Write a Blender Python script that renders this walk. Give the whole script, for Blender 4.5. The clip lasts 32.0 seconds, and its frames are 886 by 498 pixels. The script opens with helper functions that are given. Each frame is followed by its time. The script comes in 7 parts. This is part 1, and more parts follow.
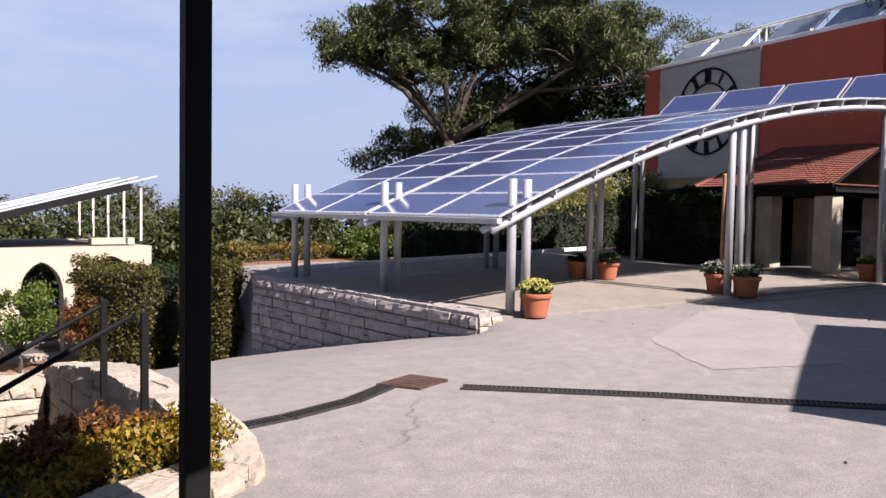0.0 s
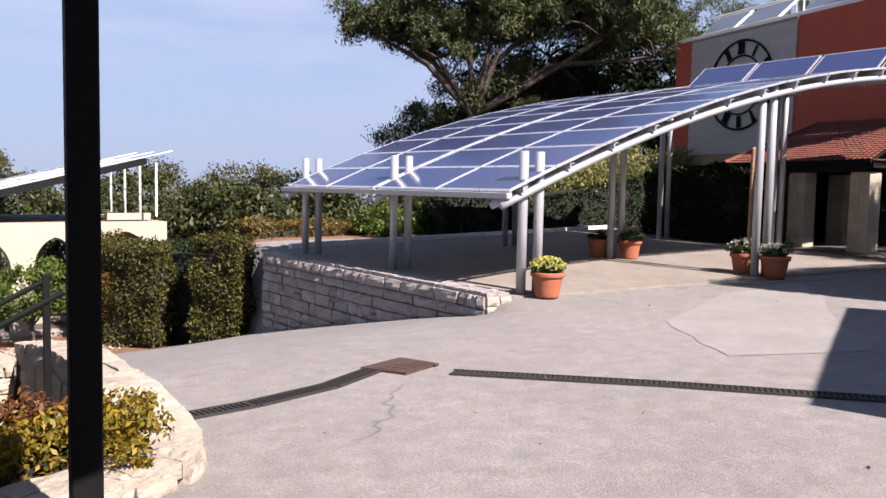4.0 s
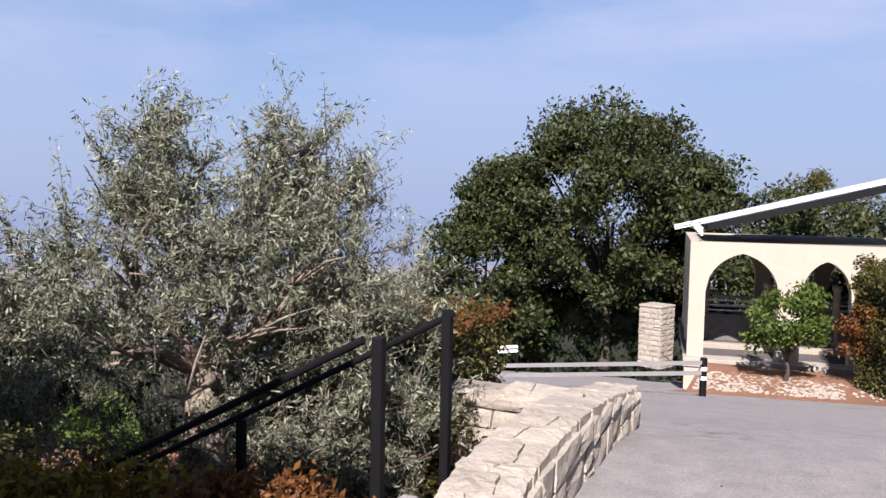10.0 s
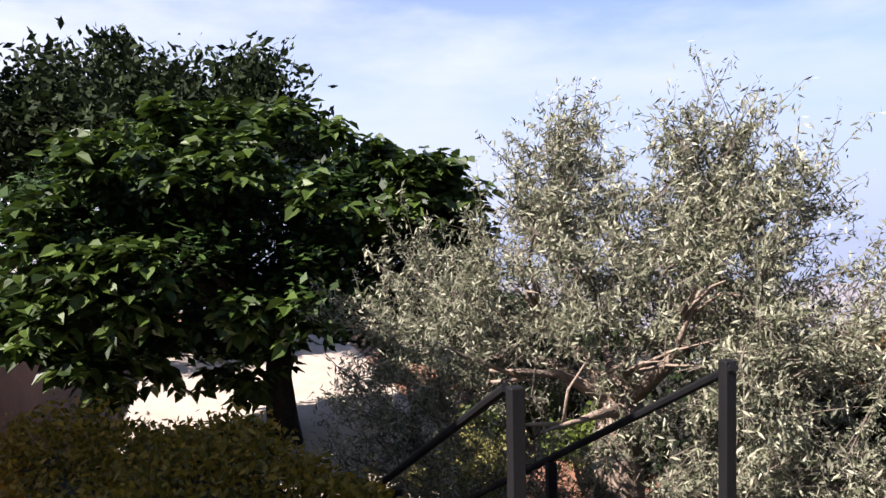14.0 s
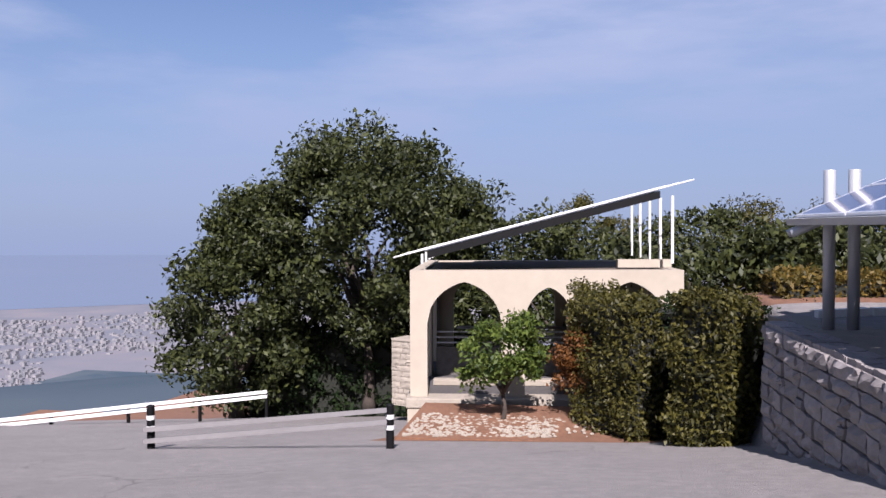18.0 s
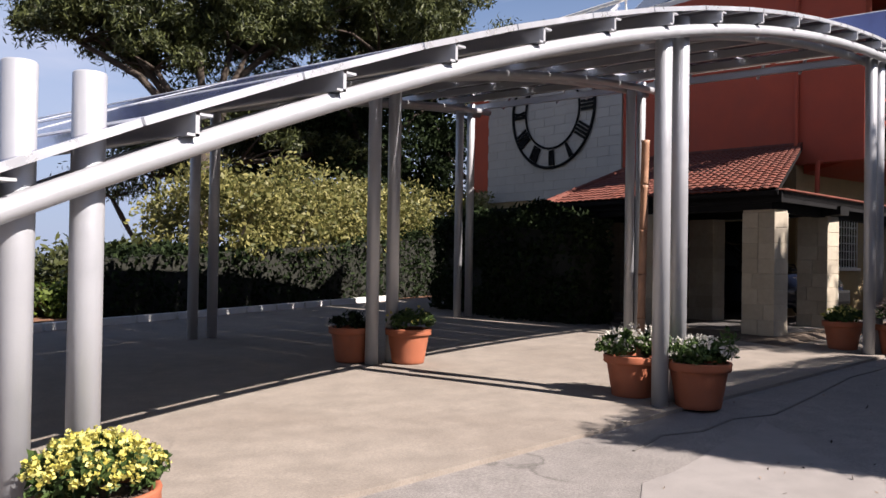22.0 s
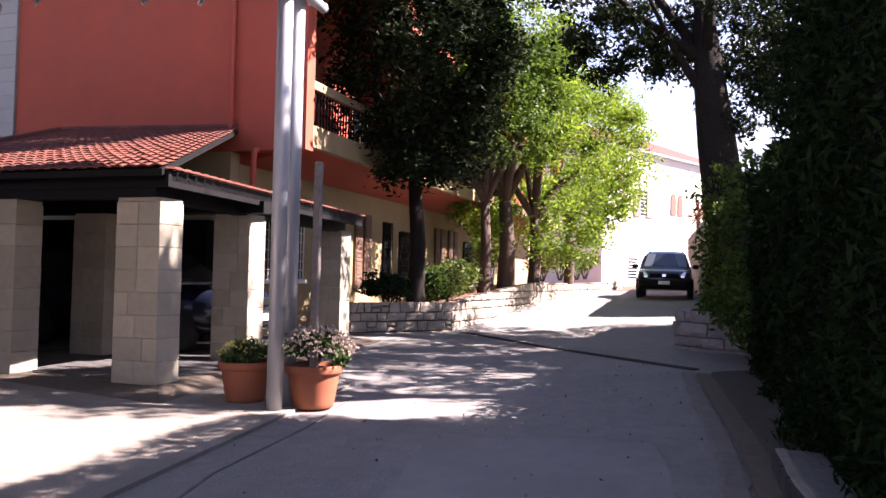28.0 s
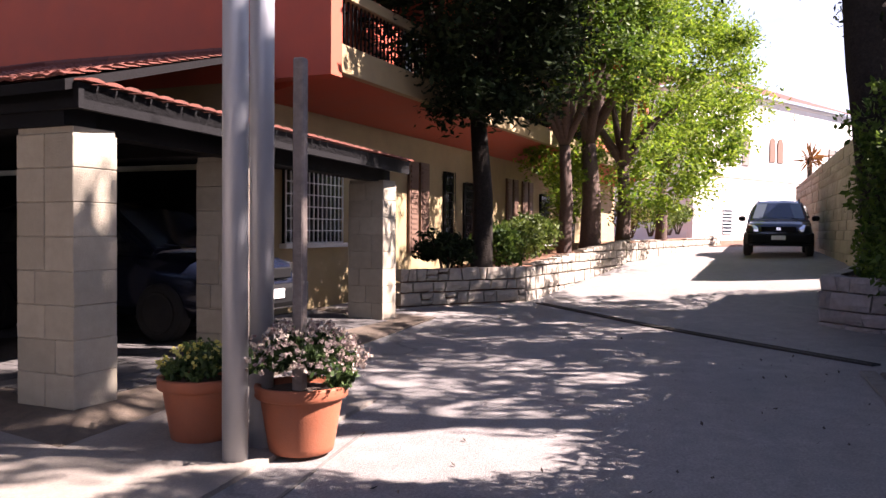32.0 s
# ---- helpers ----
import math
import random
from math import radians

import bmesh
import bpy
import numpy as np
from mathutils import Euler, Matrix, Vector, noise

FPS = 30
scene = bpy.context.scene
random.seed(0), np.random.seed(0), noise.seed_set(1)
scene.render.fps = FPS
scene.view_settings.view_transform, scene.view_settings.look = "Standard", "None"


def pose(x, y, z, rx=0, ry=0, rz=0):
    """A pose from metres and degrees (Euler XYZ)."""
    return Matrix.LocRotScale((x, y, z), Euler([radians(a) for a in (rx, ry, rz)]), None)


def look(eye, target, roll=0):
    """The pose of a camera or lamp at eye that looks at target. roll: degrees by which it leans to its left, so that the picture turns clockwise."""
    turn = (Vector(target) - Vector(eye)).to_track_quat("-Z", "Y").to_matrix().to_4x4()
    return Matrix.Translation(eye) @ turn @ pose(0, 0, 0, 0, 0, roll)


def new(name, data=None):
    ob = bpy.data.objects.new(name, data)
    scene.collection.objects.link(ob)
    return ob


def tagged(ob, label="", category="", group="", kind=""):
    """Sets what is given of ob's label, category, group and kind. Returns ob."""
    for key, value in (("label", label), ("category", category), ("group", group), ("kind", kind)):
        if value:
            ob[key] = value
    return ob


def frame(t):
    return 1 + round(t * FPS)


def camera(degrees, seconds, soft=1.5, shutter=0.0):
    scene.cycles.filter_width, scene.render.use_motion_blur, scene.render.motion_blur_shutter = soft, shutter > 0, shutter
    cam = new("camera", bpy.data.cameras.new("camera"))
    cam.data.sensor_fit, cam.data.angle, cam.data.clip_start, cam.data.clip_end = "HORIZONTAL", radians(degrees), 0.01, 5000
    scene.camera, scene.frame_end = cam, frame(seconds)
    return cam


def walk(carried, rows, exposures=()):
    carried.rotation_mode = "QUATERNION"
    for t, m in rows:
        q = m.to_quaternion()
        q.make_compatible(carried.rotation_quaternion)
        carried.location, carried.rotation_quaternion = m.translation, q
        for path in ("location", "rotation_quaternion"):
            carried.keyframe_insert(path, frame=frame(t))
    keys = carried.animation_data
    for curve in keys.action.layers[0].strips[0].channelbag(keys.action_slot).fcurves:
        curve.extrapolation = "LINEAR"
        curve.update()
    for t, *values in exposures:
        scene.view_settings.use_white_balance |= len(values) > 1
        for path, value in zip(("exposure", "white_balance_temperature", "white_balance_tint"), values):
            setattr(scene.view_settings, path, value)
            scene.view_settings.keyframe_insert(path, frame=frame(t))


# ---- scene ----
cam = camera(57.3, 32.0)
PATH = [
    (0, (-8.892, -11.83, 1.911), (-7.83, -10.138, 1.815), 1.0),
    (1, (-8.738, -11.943, 1.957), (-7.468, -10.4, 1.89), 0.5),
    (2, (-8.614, -11.875, 1.916), (-7.338, -10.336, 1.865), 0.5),
    (3, (-8.46, -11.571, 1.832), (-7.29, -9.95, 1.764), 1.1),
    (4, (-8.169, -11.474, 1.839), (-7.175, -9.745, 1.689), 1.2),
    (4.5, (-7.953, -11.382, 1.844), (-7.051, -9.607, 1.661), 1.0),
    (6.5, (-7.101, -10.643, 1.843), (-6.506, -8.745, 1.641), 1.8),
    (7, (-6.874, -10.37, 1.823), (-6.371, -8.445, 1.618), 2.0),
    (7.5, (-6.67, -10.151, 1.819), (-6.332, -8.19, 1.613), 1.7),
    (8, (-6.419, -9.996, 1.82), (-6.302, -8.01, 1.613), 1.4),
    (8.5, (-6.225, -9.741, 1.799), (-6.334, -7.755, 1.598), 1.2),
    (9, (-6.068, -9.468, 1.808), (-6.391, -7.503, 1.617), 1.1),
    (9.5, (-5.913, -9.141, 1.794), (-6.492, -7.234, 1.625), 1.0),
    (10, (-5.798, -8.849, 1.781), (-6.681, -7.06, 1.644), 1.1),
    (10.5, (-5.586, -8.659, 1.778), (-6.813, -7.083, 1.674), 1.1),
    (11, (-5.439, -8.394, 1.788), (-6.892, -7.025, 1.662), 0.9),
    (11.5, (-5.384, -8.102, 1.757), (-6.963, -6.883, 1.606), 0.8),
    (12, (-5.335, -7.785, 1.745), (-7.032, -6.736, 1.601), 0.6),
    (12.5, (-5.315, -7.51, 1.738), (-7.111, -6.641, 1.599), -0.0),
    (13, (-5.255, -7.277, 1.749), (-7.124, -6.576, 1.624), -0.7),
    (13.5, (-5.212, -7.07, 1.75), (-7.124, -6.49, 1.646), -1.0),
    (15.5, (-4.645, -6.182, 1.68), (-6.302, -5.062, 1.62), -0.9),
    (16, (-4.543, -6.099, 1.693), (-5.978, -4.707, 1.62), -0.6),
    (16.5, (-4.403, -6.096, 1.69), (-5.556, -4.464, 1.61), -0.1),
    (17, (-4.231, -6.036, 1.681), (-5.098, -4.236, 1.594), -0.4),
    (17.5, (-4.064, -5.679, 1.674), (-4.742, -3.799, 1.589), -0.6),
    (18, (-3.768, -5.343, 1.665), (-4.248, -3.402, 1.612), -0.2),
    (18.5, (-3.466, -5.082, 1.654), (-3.734, -3.1, 1.624), 0.0),
    (19, (-3.101, -4.994, 1.606), (-3.119, -2.995, 1.56), 0.0),
    (19.5, (-2.761, -4.897, 1.572), (-2.517, -2.913, 1.503), 0.1),
    (20, (-2.461, -4.737, 1.532), (-1.969, -2.8, 1.468), 0.7),
    (20.5, (-2.149, -4.605, 1.553), (-1.391, -2.755, 1.5), 1.2),
    (21, (-1.788, -4.506, 1.575), (-0.794, -2.771, 1.554), 1.4),
    (21.5, (-1.52, -4.373, 1.54), (-0.292, -2.795, 1.562), 1.0),
    (22, (-1.273, -4.315, 1.557), (0.122, -2.882, 1.582), 0.9),
    (22.5, (-0.868, -4.195, 1.592), (0.671, -2.917, 1.597), 0.7),
    (23, (-0.55, -4.13, 1.61), (1.154, -3.081, 1.593), 0.5),
    (23.5, (-0.183, -4.074, 1.594), (1.642, -3.257, 1.553), 0.5),
    (24, (0.211, -4.026, 1.619), (2.102, -3.378, 1.55), 0.3),
    (24.5, (0.635, -3.961, 1.61), (2.567, -3.447, 1.538), 0.4),
    (25, (1.039, -3.884, 1.616), (2.991, -3.451, 1.573), 0.6),
    (25.5, (1.456, -3.832, 1.616), (3.414, -3.422, 1.603), 0.7),
    (27.5, (3.444, -3.563, 1.657), (5.391, -3.107, 1.694), 1.0),
    (28, (3.896, -3.459, 1.669), (5.854, -3.055, 1.734), 1.3),
    (28.5, (4.293, -3.328, 1.675), (6.254, -2.947, 1.773), 0.8),
    (29, (4.693, -3.21, 1.683), (6.657, -2.838, 1.731), 0.9),
    (29.5, (5.148, -3.116, 1.693), (7.117, -2.765, 1.714), 0.8),
    (30, (5.598, -3.03, 1.694), (7.568, -2.686, 1.712), 0.5),
    (30.5, (6.057, -2.952, 1.707), (8.022, -2.578, 1.717), 0.4),
    (31, (6.48, -2.896, 1.713), (8.442, -2.506, 1.709), 0.3),
    (31.5, (6.876, -2.867, 1.732), (8.832, -2.452, 1.704), 0.5),
    (32, (7.318, -2.855, 1.722), (9.23, -2.27, 1.677), 0.4),
]
EXPOSURE = [
    (0.0, 1.50, 6200, 21), (4.5, 1.55, 6200, 21), (8.0, 1.35, 5950, 19), (10.5, 1.45, 5850, 20), (12.0, 1.75, 6000, 21),
    (13.5, 2.05, 6200, 23), (15.5, 1.65, 6200, 21), (18.0, 1.15, 5750, 23), (20.0, 1.20, 5900, 20), (22.0, 1.45, 6300, 18), (24.0, 2.40, 6050, 22), (25.0, 2.8, 6150, 30), (28.0, 2.68, 6300, 31), (32.0, 2.50, 6450, 30),
]
walk(cam, [(t, look(e, g, r)) for t, e, g, r in PATH], EXPOSURE)

# ---- world and light ----
SUN = Vector((0.95, -4.03, 3.78)).normalized()
sun_lamp = new("sun", bpy.data.lights.new("sun", "SUN"))
sun_lamp.data.energy, sun_lamp.data.angle, sun_lamp.data.color = 5.0, radians(0.5), (1.0, 0.92, 0.80)
sun_lamp.rotation_mode = "QUATERNION"
sun_lamp.rotation_quaternion = SUN.to_track_quat("Z", "Y")
world = bpy.data.worlds.new("sky")
scene.world = world
world.use_nodes = True


def build_sky():
    nt = world.node_tree
    n, l = nt.nodes, nt.links
    bg = n["Background"]
    sky = n.new("ShaderNodeTexSky")
    sky.sky_type, sky.sun_disc = "NISHITA", False
    sky.sun_elevation = math.asin(SUN.z)
    sky.sun_rotation = math.atan2(SUN.x, SUN.y)
    sky.altitude, sky.air_density, sky.dust_density, sky.ozone_density = 200, 1.0, 0.4, 3.0
    co = n.new("ShaderNodeTexCoord")
    mp = n.new("ShaderNodeMapping")
    mp.inputs["Scale"].default_value = (1.0, 1.3, 4.5)
    nz = n.new("ShaderNodeTexNoise")
    nz.inputs["Scale"].default_value, nz.inputs["Detail"].default_value, nz.inputs["Roughness"].default_value = 1.7, 7, 0.55
    rp = n.new("ShaderNodeValToRGB")
    rp.color_ramp.elements[0].position, rp.color_ramp.elements[0].color = 0.43, (0, 0, 0, 1)
    rp.color_ramp.elements[1].position, rp.color_ramp.elements[1].color = 0.63, (0.75, 0.75, 0.75, 1)
    mx = n.new("ShaderNodeMix")
    mx.data_type = "RGBA"
    mx.inputs["B"].default_value = (6.6, 7.0, 8.0, 1)
    l.new(co.outputs["Generated"], mp.inputs["Vector"])
    l.new(mp.outputs["Vector"], nz.inputs["Vector"])
    l.new(nz.outputs["Fac"], rp.inputs["Fac"])
    sep = n.new("ShaderNodeSeparateXYZ")
    l.new(co.outputs["Generated"], sep.inputs["Vector"])
    # thin high cloud: seen through more of it low down than overhead
    thin = n.new("ShaderNodeMapRange")
    l.new(sep.outputs["Z"], thin.inputs["Value"])
    thin.inputs["From Min"].default_value, thin.inputs["From Max"].default_value = 0.3, 0.75
    thin.inputs["To Min"].default_value, thin.inputs["To Max"].default_value = 1.0, 0.3
    veil = n.new("ShaderNodeMath")
    veil.operation = "MULTIPLY"
    l.new(rp.outputs["Color"], veil.inputs[0])
    l.new(thin.outputs["Result"], veil.inputs[1])
    l.new(veil.outputs[0], mx.inputs["Factor"])
    l.new(sky.outputs["Color"], mx.inputs["A"])
    band = n.new("ShaderNodeMapRange")
    band.interpolation_type = "SMOOTHSTEP"
    l.new(sep.outputs["Z"], band.inputs["Value"])
    band.inputs["From Min"].default_value, band.inputs["From Max"].default_value = 0.42, -0.04
    band.inputs["To Min"].default_value, band.inputs["To Max"].default_value = 0.0, 0.92
    # the haze is brighter and whiter on the sun's side
    dot = n.new("ShaderNodeVectorMath")
    dot.operation = "DOT_PRODUCT"
    flat = Vector((SUN.x, SUN.y, 0)).normalized()
    dot.inputs[1].default_value = flat
    l.new(co.outputs["Generated"], dot.inputs[0])
    near = n.new("ShaderNodeMapRange")
    near.interpolation_type = "SMOOTHSTEP"
    l.new(dot.outputs["Value"], near.inputs["Value"])
    near.inputs["From Min"].default_value, near.inputs["From Max"].default_value = -0.9, 0.35
    glare = n.new("ShaderNodeMix")
    glare.data_type = "RGBA"
    glare.inputs["A"].default_value = (3.55, 4.35, 5.9, 1)
    glare.inputs["B"].default_value = (7.0, 7.1, 7.4, 1)
    l.new(near.outputs["Result"], glare.inputs["Factor"])
    hz = n.new("ShaderNodeMix")
    hz.data_type = "RGBA"
    l.new(glare.outputs["Result"], hz.inputs["B"])
    l.new(band.outputs["Result"], hz.inputs["Factor"])
    l.new(mx.outputs["Result"], hz.inputs["A"])
    l.new(hz.outputs["Result"], bg.inputs["Color"])
    bg.inputs["Strength"].default_value = 0.043


build_sky()


# ---- materials ----
def rgba(c, k=1.0):
    return (min(1, c[0] * k), min(1, c[1] * k), min(1, c[2] * k), 1)


def surf(name, c, rough=0.8, metal=0.0, vary=0.25, scale=6.0, stain=0.25, stain_scale=0.6, tint=None, bump=0.15, fine=60.0, island=0.0, each=0.0, spec=0.5, local=False):
    """A solid surface with grain at two scales, stains and fine relief."""
    m = bpy.data.materials.new(name)
    m.use_nodes = True
    nt = m.node_tree
    n, l = nt.nodes, nt.links
    b = n["Principled BSDF"]
    b.inputs["Roughness"].default_value, b.inputs["Metallic"].default_value = rough, metal
    b.inputs["Specular IOR Level"].default_value = spec
    if local:
        pos = n.new("ShaderNodeTexCoord").outputs["Object"]
    else:
        pos = n.new("ShaderNodeNewGeometry").outputs["Position"]

    def tex(s, d=5):
        t = n.new("ShaderNodeTexNoise")
        t.inputs["Scale"].default_value, t.inputs["Detail"].default_value, t.inputs["Roughness"].default_value = s, d, 0.62
        l.new(pos, t.inputs["Vector"])
        return t.outputs["Fac"]

    def blend(fac, a, bb, mode="MIX"):
        x = n.new("ShaderNodeMix")
        x.data_type, x.blend_type = "RGBA", mode
        for sock, v in (("Factor", fac), ("A", a), ("B", bb)):
            if isinstance(v, bpy.types.NodeSocket):
                l.new(v, x.inputs[sock])
            else:
                x.inputs[sock].default_value = v
        return x.outputs["Result"]

    def spread(v, lo, hi):
        r = n.new("ShaderNodeMapRange")
        l.new(v, r.inputs["Value"])
        r.inputs["From Min"].default_value, r.inputs["From Max"].default_value = lo, hi
        return r.outputs["Result"]

    grain = spread(tex(scale, 6), 0.3, 0.7)
    col = blend(grain, rgba(c, 1 - vary), rgba(c, 1 + vary))
    big = spread(tex(stain_scale, 4), 0.45, 0.75)
    mul = n.new("ShaderNodeMath")
    mul.operation = "MULTIPLY"
    l.new(big, mul.inputs[0])
    mul.inputs[1].default_value = stain
    col = blend(mul.outputs[0], col, rgba(tint or (c[0] * 0.5, c[1] * 0.48, c[2] * 0.45)))
    for amount, out in ((island, "Random Per Island"), (each, "Random")):
        if amount:
            src = n.new("ShaderNodeNewGeometry" if out != "Random" else "ShaderNodeObjectInfo").outputs[out]
            col = blend(1.0, col, blend(src, rgba((1 - amount,) * 3), rgba((1 + amount * 0.4, 1 + amount * 0.3, 1 + amount * 0.2))), "MULTIPLY")
    l.new(col, b.inputs["Base Color"])
    if bump:
        bp = n.new("ShaderNodeBump")
        bp.inputs["Strength"].default_value, bp.inputs["Distance"].default_value = bump, 0.02
        l.new(tex(fine, 4), bp.inputs["Height"])
        l.new(bp.outputs["Normal"], b.inputs["Normal"])
    rr = n.new("ShaderNodeMapRange")
    l.new(grain, rr.inputs["Value"])
    rr.inputs["To Min"].default_value, rr.inputs["To Max"].default_value = max(0.02, rough - 0.08), min(1, rough + 0.08)
    l.new(rr.outputs["Result"], b.inputs["Roughness"])
    return m


def leaf_mat(name, c, c2, glow=0.35, rough=0.55, spec=0.3):
    """Leaves: each blade has its own shade between two greens, and lets some light through."""
    m = bpy.data.materials.new(name)
    m.use_nodes = True
    nt = m.node_tree
    n, l = nt.nodes, nt.links
    b, out = n["Principled BSDF"], n["Material Output"]
    b.inputs["Roughness"].default_value = rough
    b.inputs["Specular IOR Level"].default_value = spec
    g = n.new("ShaderNodeNewGeometry")
    r = n.new("ShaderNodeValToRGB")
    r.color_ramp.elements[0].color, r.color_ramp.elements[1].color = rgba(c), rgba(c2)
    l.new(g.outputs["Random Per Island"], r.inputs["Fac"])
    l.new(r.outputs["Color"], b.inputs["Base Color"])
    t = n.new("ShaderNodeBsdfTranslucent")
    l.new(r.outputs["Color"], t.inputs["Color"])
    x = n.new("ShaderNodeMixShader")
    x.inputs["Fac"].default_value = glow
    l.new(b.outputs[0], x.inputs[1])
    l.new(t.outputs[0], x.inputs[2])
    l.new(x.outputs[0], out.inputs["Surface"])
    return m


def glass_mat(name, c=(0.02, 0.025, 0.03), rough=0.04):
    m = bpy.data.materials.new(name)
    m.use_nodes = True
    b = m.node_tree.nodes["Principled BSDF"]
    b.inputs["Base Color"].default_value, b.inputs["Roughness"].default_value = rgba(c), rough
    b.inputs["Specular IOR Level"].default_value = 0.8
    return m


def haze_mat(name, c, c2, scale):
    """Far land: the bright haze is put into its colour and a faint glow."""
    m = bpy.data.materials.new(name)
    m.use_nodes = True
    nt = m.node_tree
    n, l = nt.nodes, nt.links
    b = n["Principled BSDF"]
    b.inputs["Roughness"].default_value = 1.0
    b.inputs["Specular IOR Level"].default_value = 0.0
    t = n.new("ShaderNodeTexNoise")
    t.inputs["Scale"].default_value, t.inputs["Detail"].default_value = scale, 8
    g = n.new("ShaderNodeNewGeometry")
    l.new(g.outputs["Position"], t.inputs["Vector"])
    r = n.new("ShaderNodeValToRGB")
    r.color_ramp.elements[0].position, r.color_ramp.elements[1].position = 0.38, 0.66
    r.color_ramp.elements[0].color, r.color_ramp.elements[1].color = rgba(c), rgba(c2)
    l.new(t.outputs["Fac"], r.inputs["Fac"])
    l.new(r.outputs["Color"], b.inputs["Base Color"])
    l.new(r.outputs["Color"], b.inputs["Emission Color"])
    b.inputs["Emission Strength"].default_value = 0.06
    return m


def worn(m, cell, depth, speck):
    """Adds thin wandering cracks and coarse aggregate to a surface."""
    nt = m.node_tree
    n, l = nt.nodes, nt.links
    b = n["Principled BSDF"]
    col = b.inputs["Base Color"].links[0].from_socket
    pos = n.new("ShaderNodeNewGeometry").outputs["Position"]
    wob = n.new("ShaderNodeTexNoise")
    wob.inputs["Scale"].default_value, wob.inputs["Detail"].default_value = 1.3, 6
    l.new(pos, wob.inputs["Vector"])
    mixv = n.new("ShaderNodeMix")
    mixv.data_type = "VECTOR"
    mixv.inputs["Factor"].default_value = 0.55
    l.new(pos, mixv.inputs["A"])
    l.new(wob.outputs["Color"], mixv.inputs["B"])
    vor = n.new("ShaderNodeTexVoronoi")
    vor.feature = "DISTANCE_TO_EDGE"
    vor.inputs["Scale"].default_value = cell
    l.new(mixv.outputs["Result"], vor.inputs["Vector"])
    line = n.new("ShaderNodeMapRange")
    l.new(vor.outputs["Distance"], line.inputs["Value"])
    line.inputs["From Min"].default_value, line.inputs["From Max"].default_value = 0.0, 0.006
    line.inputs["To Min"].default_value, line.inputs["To Max"].default_value = depth, 0.0
    gate = n.new("ShaderNodeTexNoise")
    gate.inputs["Scale"].default_value = 0.5
    l.new(pos, gate.inputs["Vector"])
    on = n.new("ShaderNodeMapRange")
    l.new(gate.outputs["Fac"], on.inputs["Value"])
    on.inputs["From Min"].default_value, on.inputs["From Max"].default_value = 0.48, 0.6
    k = n.new("ShaderNodeMath")
    k.operation = "MULTIPLY"
    l.new(line.outputs["Result"], k.inputs[0])
    l.new(on.outputs["Result"], k.inputs[1])
    x = n.new("ShaderNodeMix")
    x.data_type = "RGBA"
    l.new(k.outputs[0], x.inputs["Factor"])
    l.new(col, x.inputs["A"])
    x.inputs["B"].default_value = (0.05, 0.045, 0.04, 1)
    agg = n.new("ShaderNodeTexNoise")
    agg.inputs["Scale"].default_value, agg.inputs["Detail"].default_value = 55, 3
    l.new(pos, agg.inputs["Vector"])
    ag = n.new("ShaderNodeMapRange")
    l.new(agg.outputs["Fac"], ag.inputs["Value"])
    ag.inputs["From Min"].default_value, ag.inputs["From Max"].default_value = 0.3, 0.7
    ag.inputs["To Min"].default_value, ag.inputs["To Max"].default_value = 1 - speck, 1 + speck
    y = n.new("ShaderNodeMix")
    y.data_type, y.blend_type = "RGBA", "MULTIPLY"
    y.inputs["Factor"].default_value = 1.0
    l.new(x.outputs["Result"], y.inputs["A"])
    l.new(ag.outputs["Result"], y.inputs["B"])
    l.new(y.outputs["Result"], b.inputs["Base Color"])
    return m


ASPHALT = surf("asphalt", (0.203, 0.186, 0.174), 0.92, vary=0.17, scale=4.5, stain=0.5, stain_scale=0.35, tint=(0.140, 0.128, 0.116), bump=0.6, fine=90)
DECK = surf("parking_concrete", (0.205, 0.178, 0.150), 0.92, vary=0.16, scale=3.5, stain=0.5, stain_scale=0.4, tint=(0.125, 0.099, 0.078), bump=0.25, fine=80)
worn(ASPHALT, 0.32, 0.55, 0.22)
worn(DECK, 0.25, 0.4, 0.14)
SOIL = surf("red_soil", (0.162, 0.078, 0.042), 0.95, vary=0.3, scale=12, stain=0.4, stain_scale=1.5, bump=0.6, fine=40)
DUST = surf("pale_path", (0.300, 0.252, 0.198), 0.95, vary=0.15, scale=5, stain=0.3, bump=0.3)
GREYSTONE = surf("grey_limestone", (0.290, 0.258, 0.246), 0.9, vary=0.2, scale=9, stain=0.35, stain_scale=1.8, tint=(0.146, 0.129, 0.123), bump=0.7, fine=30, each=0.28)
PALESTONE = surf("pale_limestone", (0.335, 0.290, 0.232), 0.9, vary=0.16, scale=8, stain=0.3, stain_scale=2.0, tint=(0.215, 0.172, 0.128), bump=1.0, fine=24, each=0.18)
ASHLAR = surf("ashlar_block", (0.372, 0.326, 0.250), 0.85, vary=0.1, scale=10, stain=0.25, stain_scale=2.0, tint=(0.260, 0.212, 0.148), bump=0.35, fine=50, each=0.22)
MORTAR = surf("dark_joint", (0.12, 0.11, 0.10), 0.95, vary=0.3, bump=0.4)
PALEJOINT = surf("pale_joint", (0.220, 0.190, 0.150), 0.95, vary=0.2, bump=0.4)
PLASTER = surf("cream_plaster", (0.345, 0.298, 0.232), 0.85, vary=0.06, scale=3, stain=0.25, stain_scale=0.8, tint=(0.270, 0.222, 0.165), bump=0.15)
RED = surf("red_render", (0.365, 0.070, 0.035), 0.85, vary=0.1, scale=2, stain=0.35, stain_scale=0.7, tint=(0.29, 0.056, 0.029), bump=0.2)
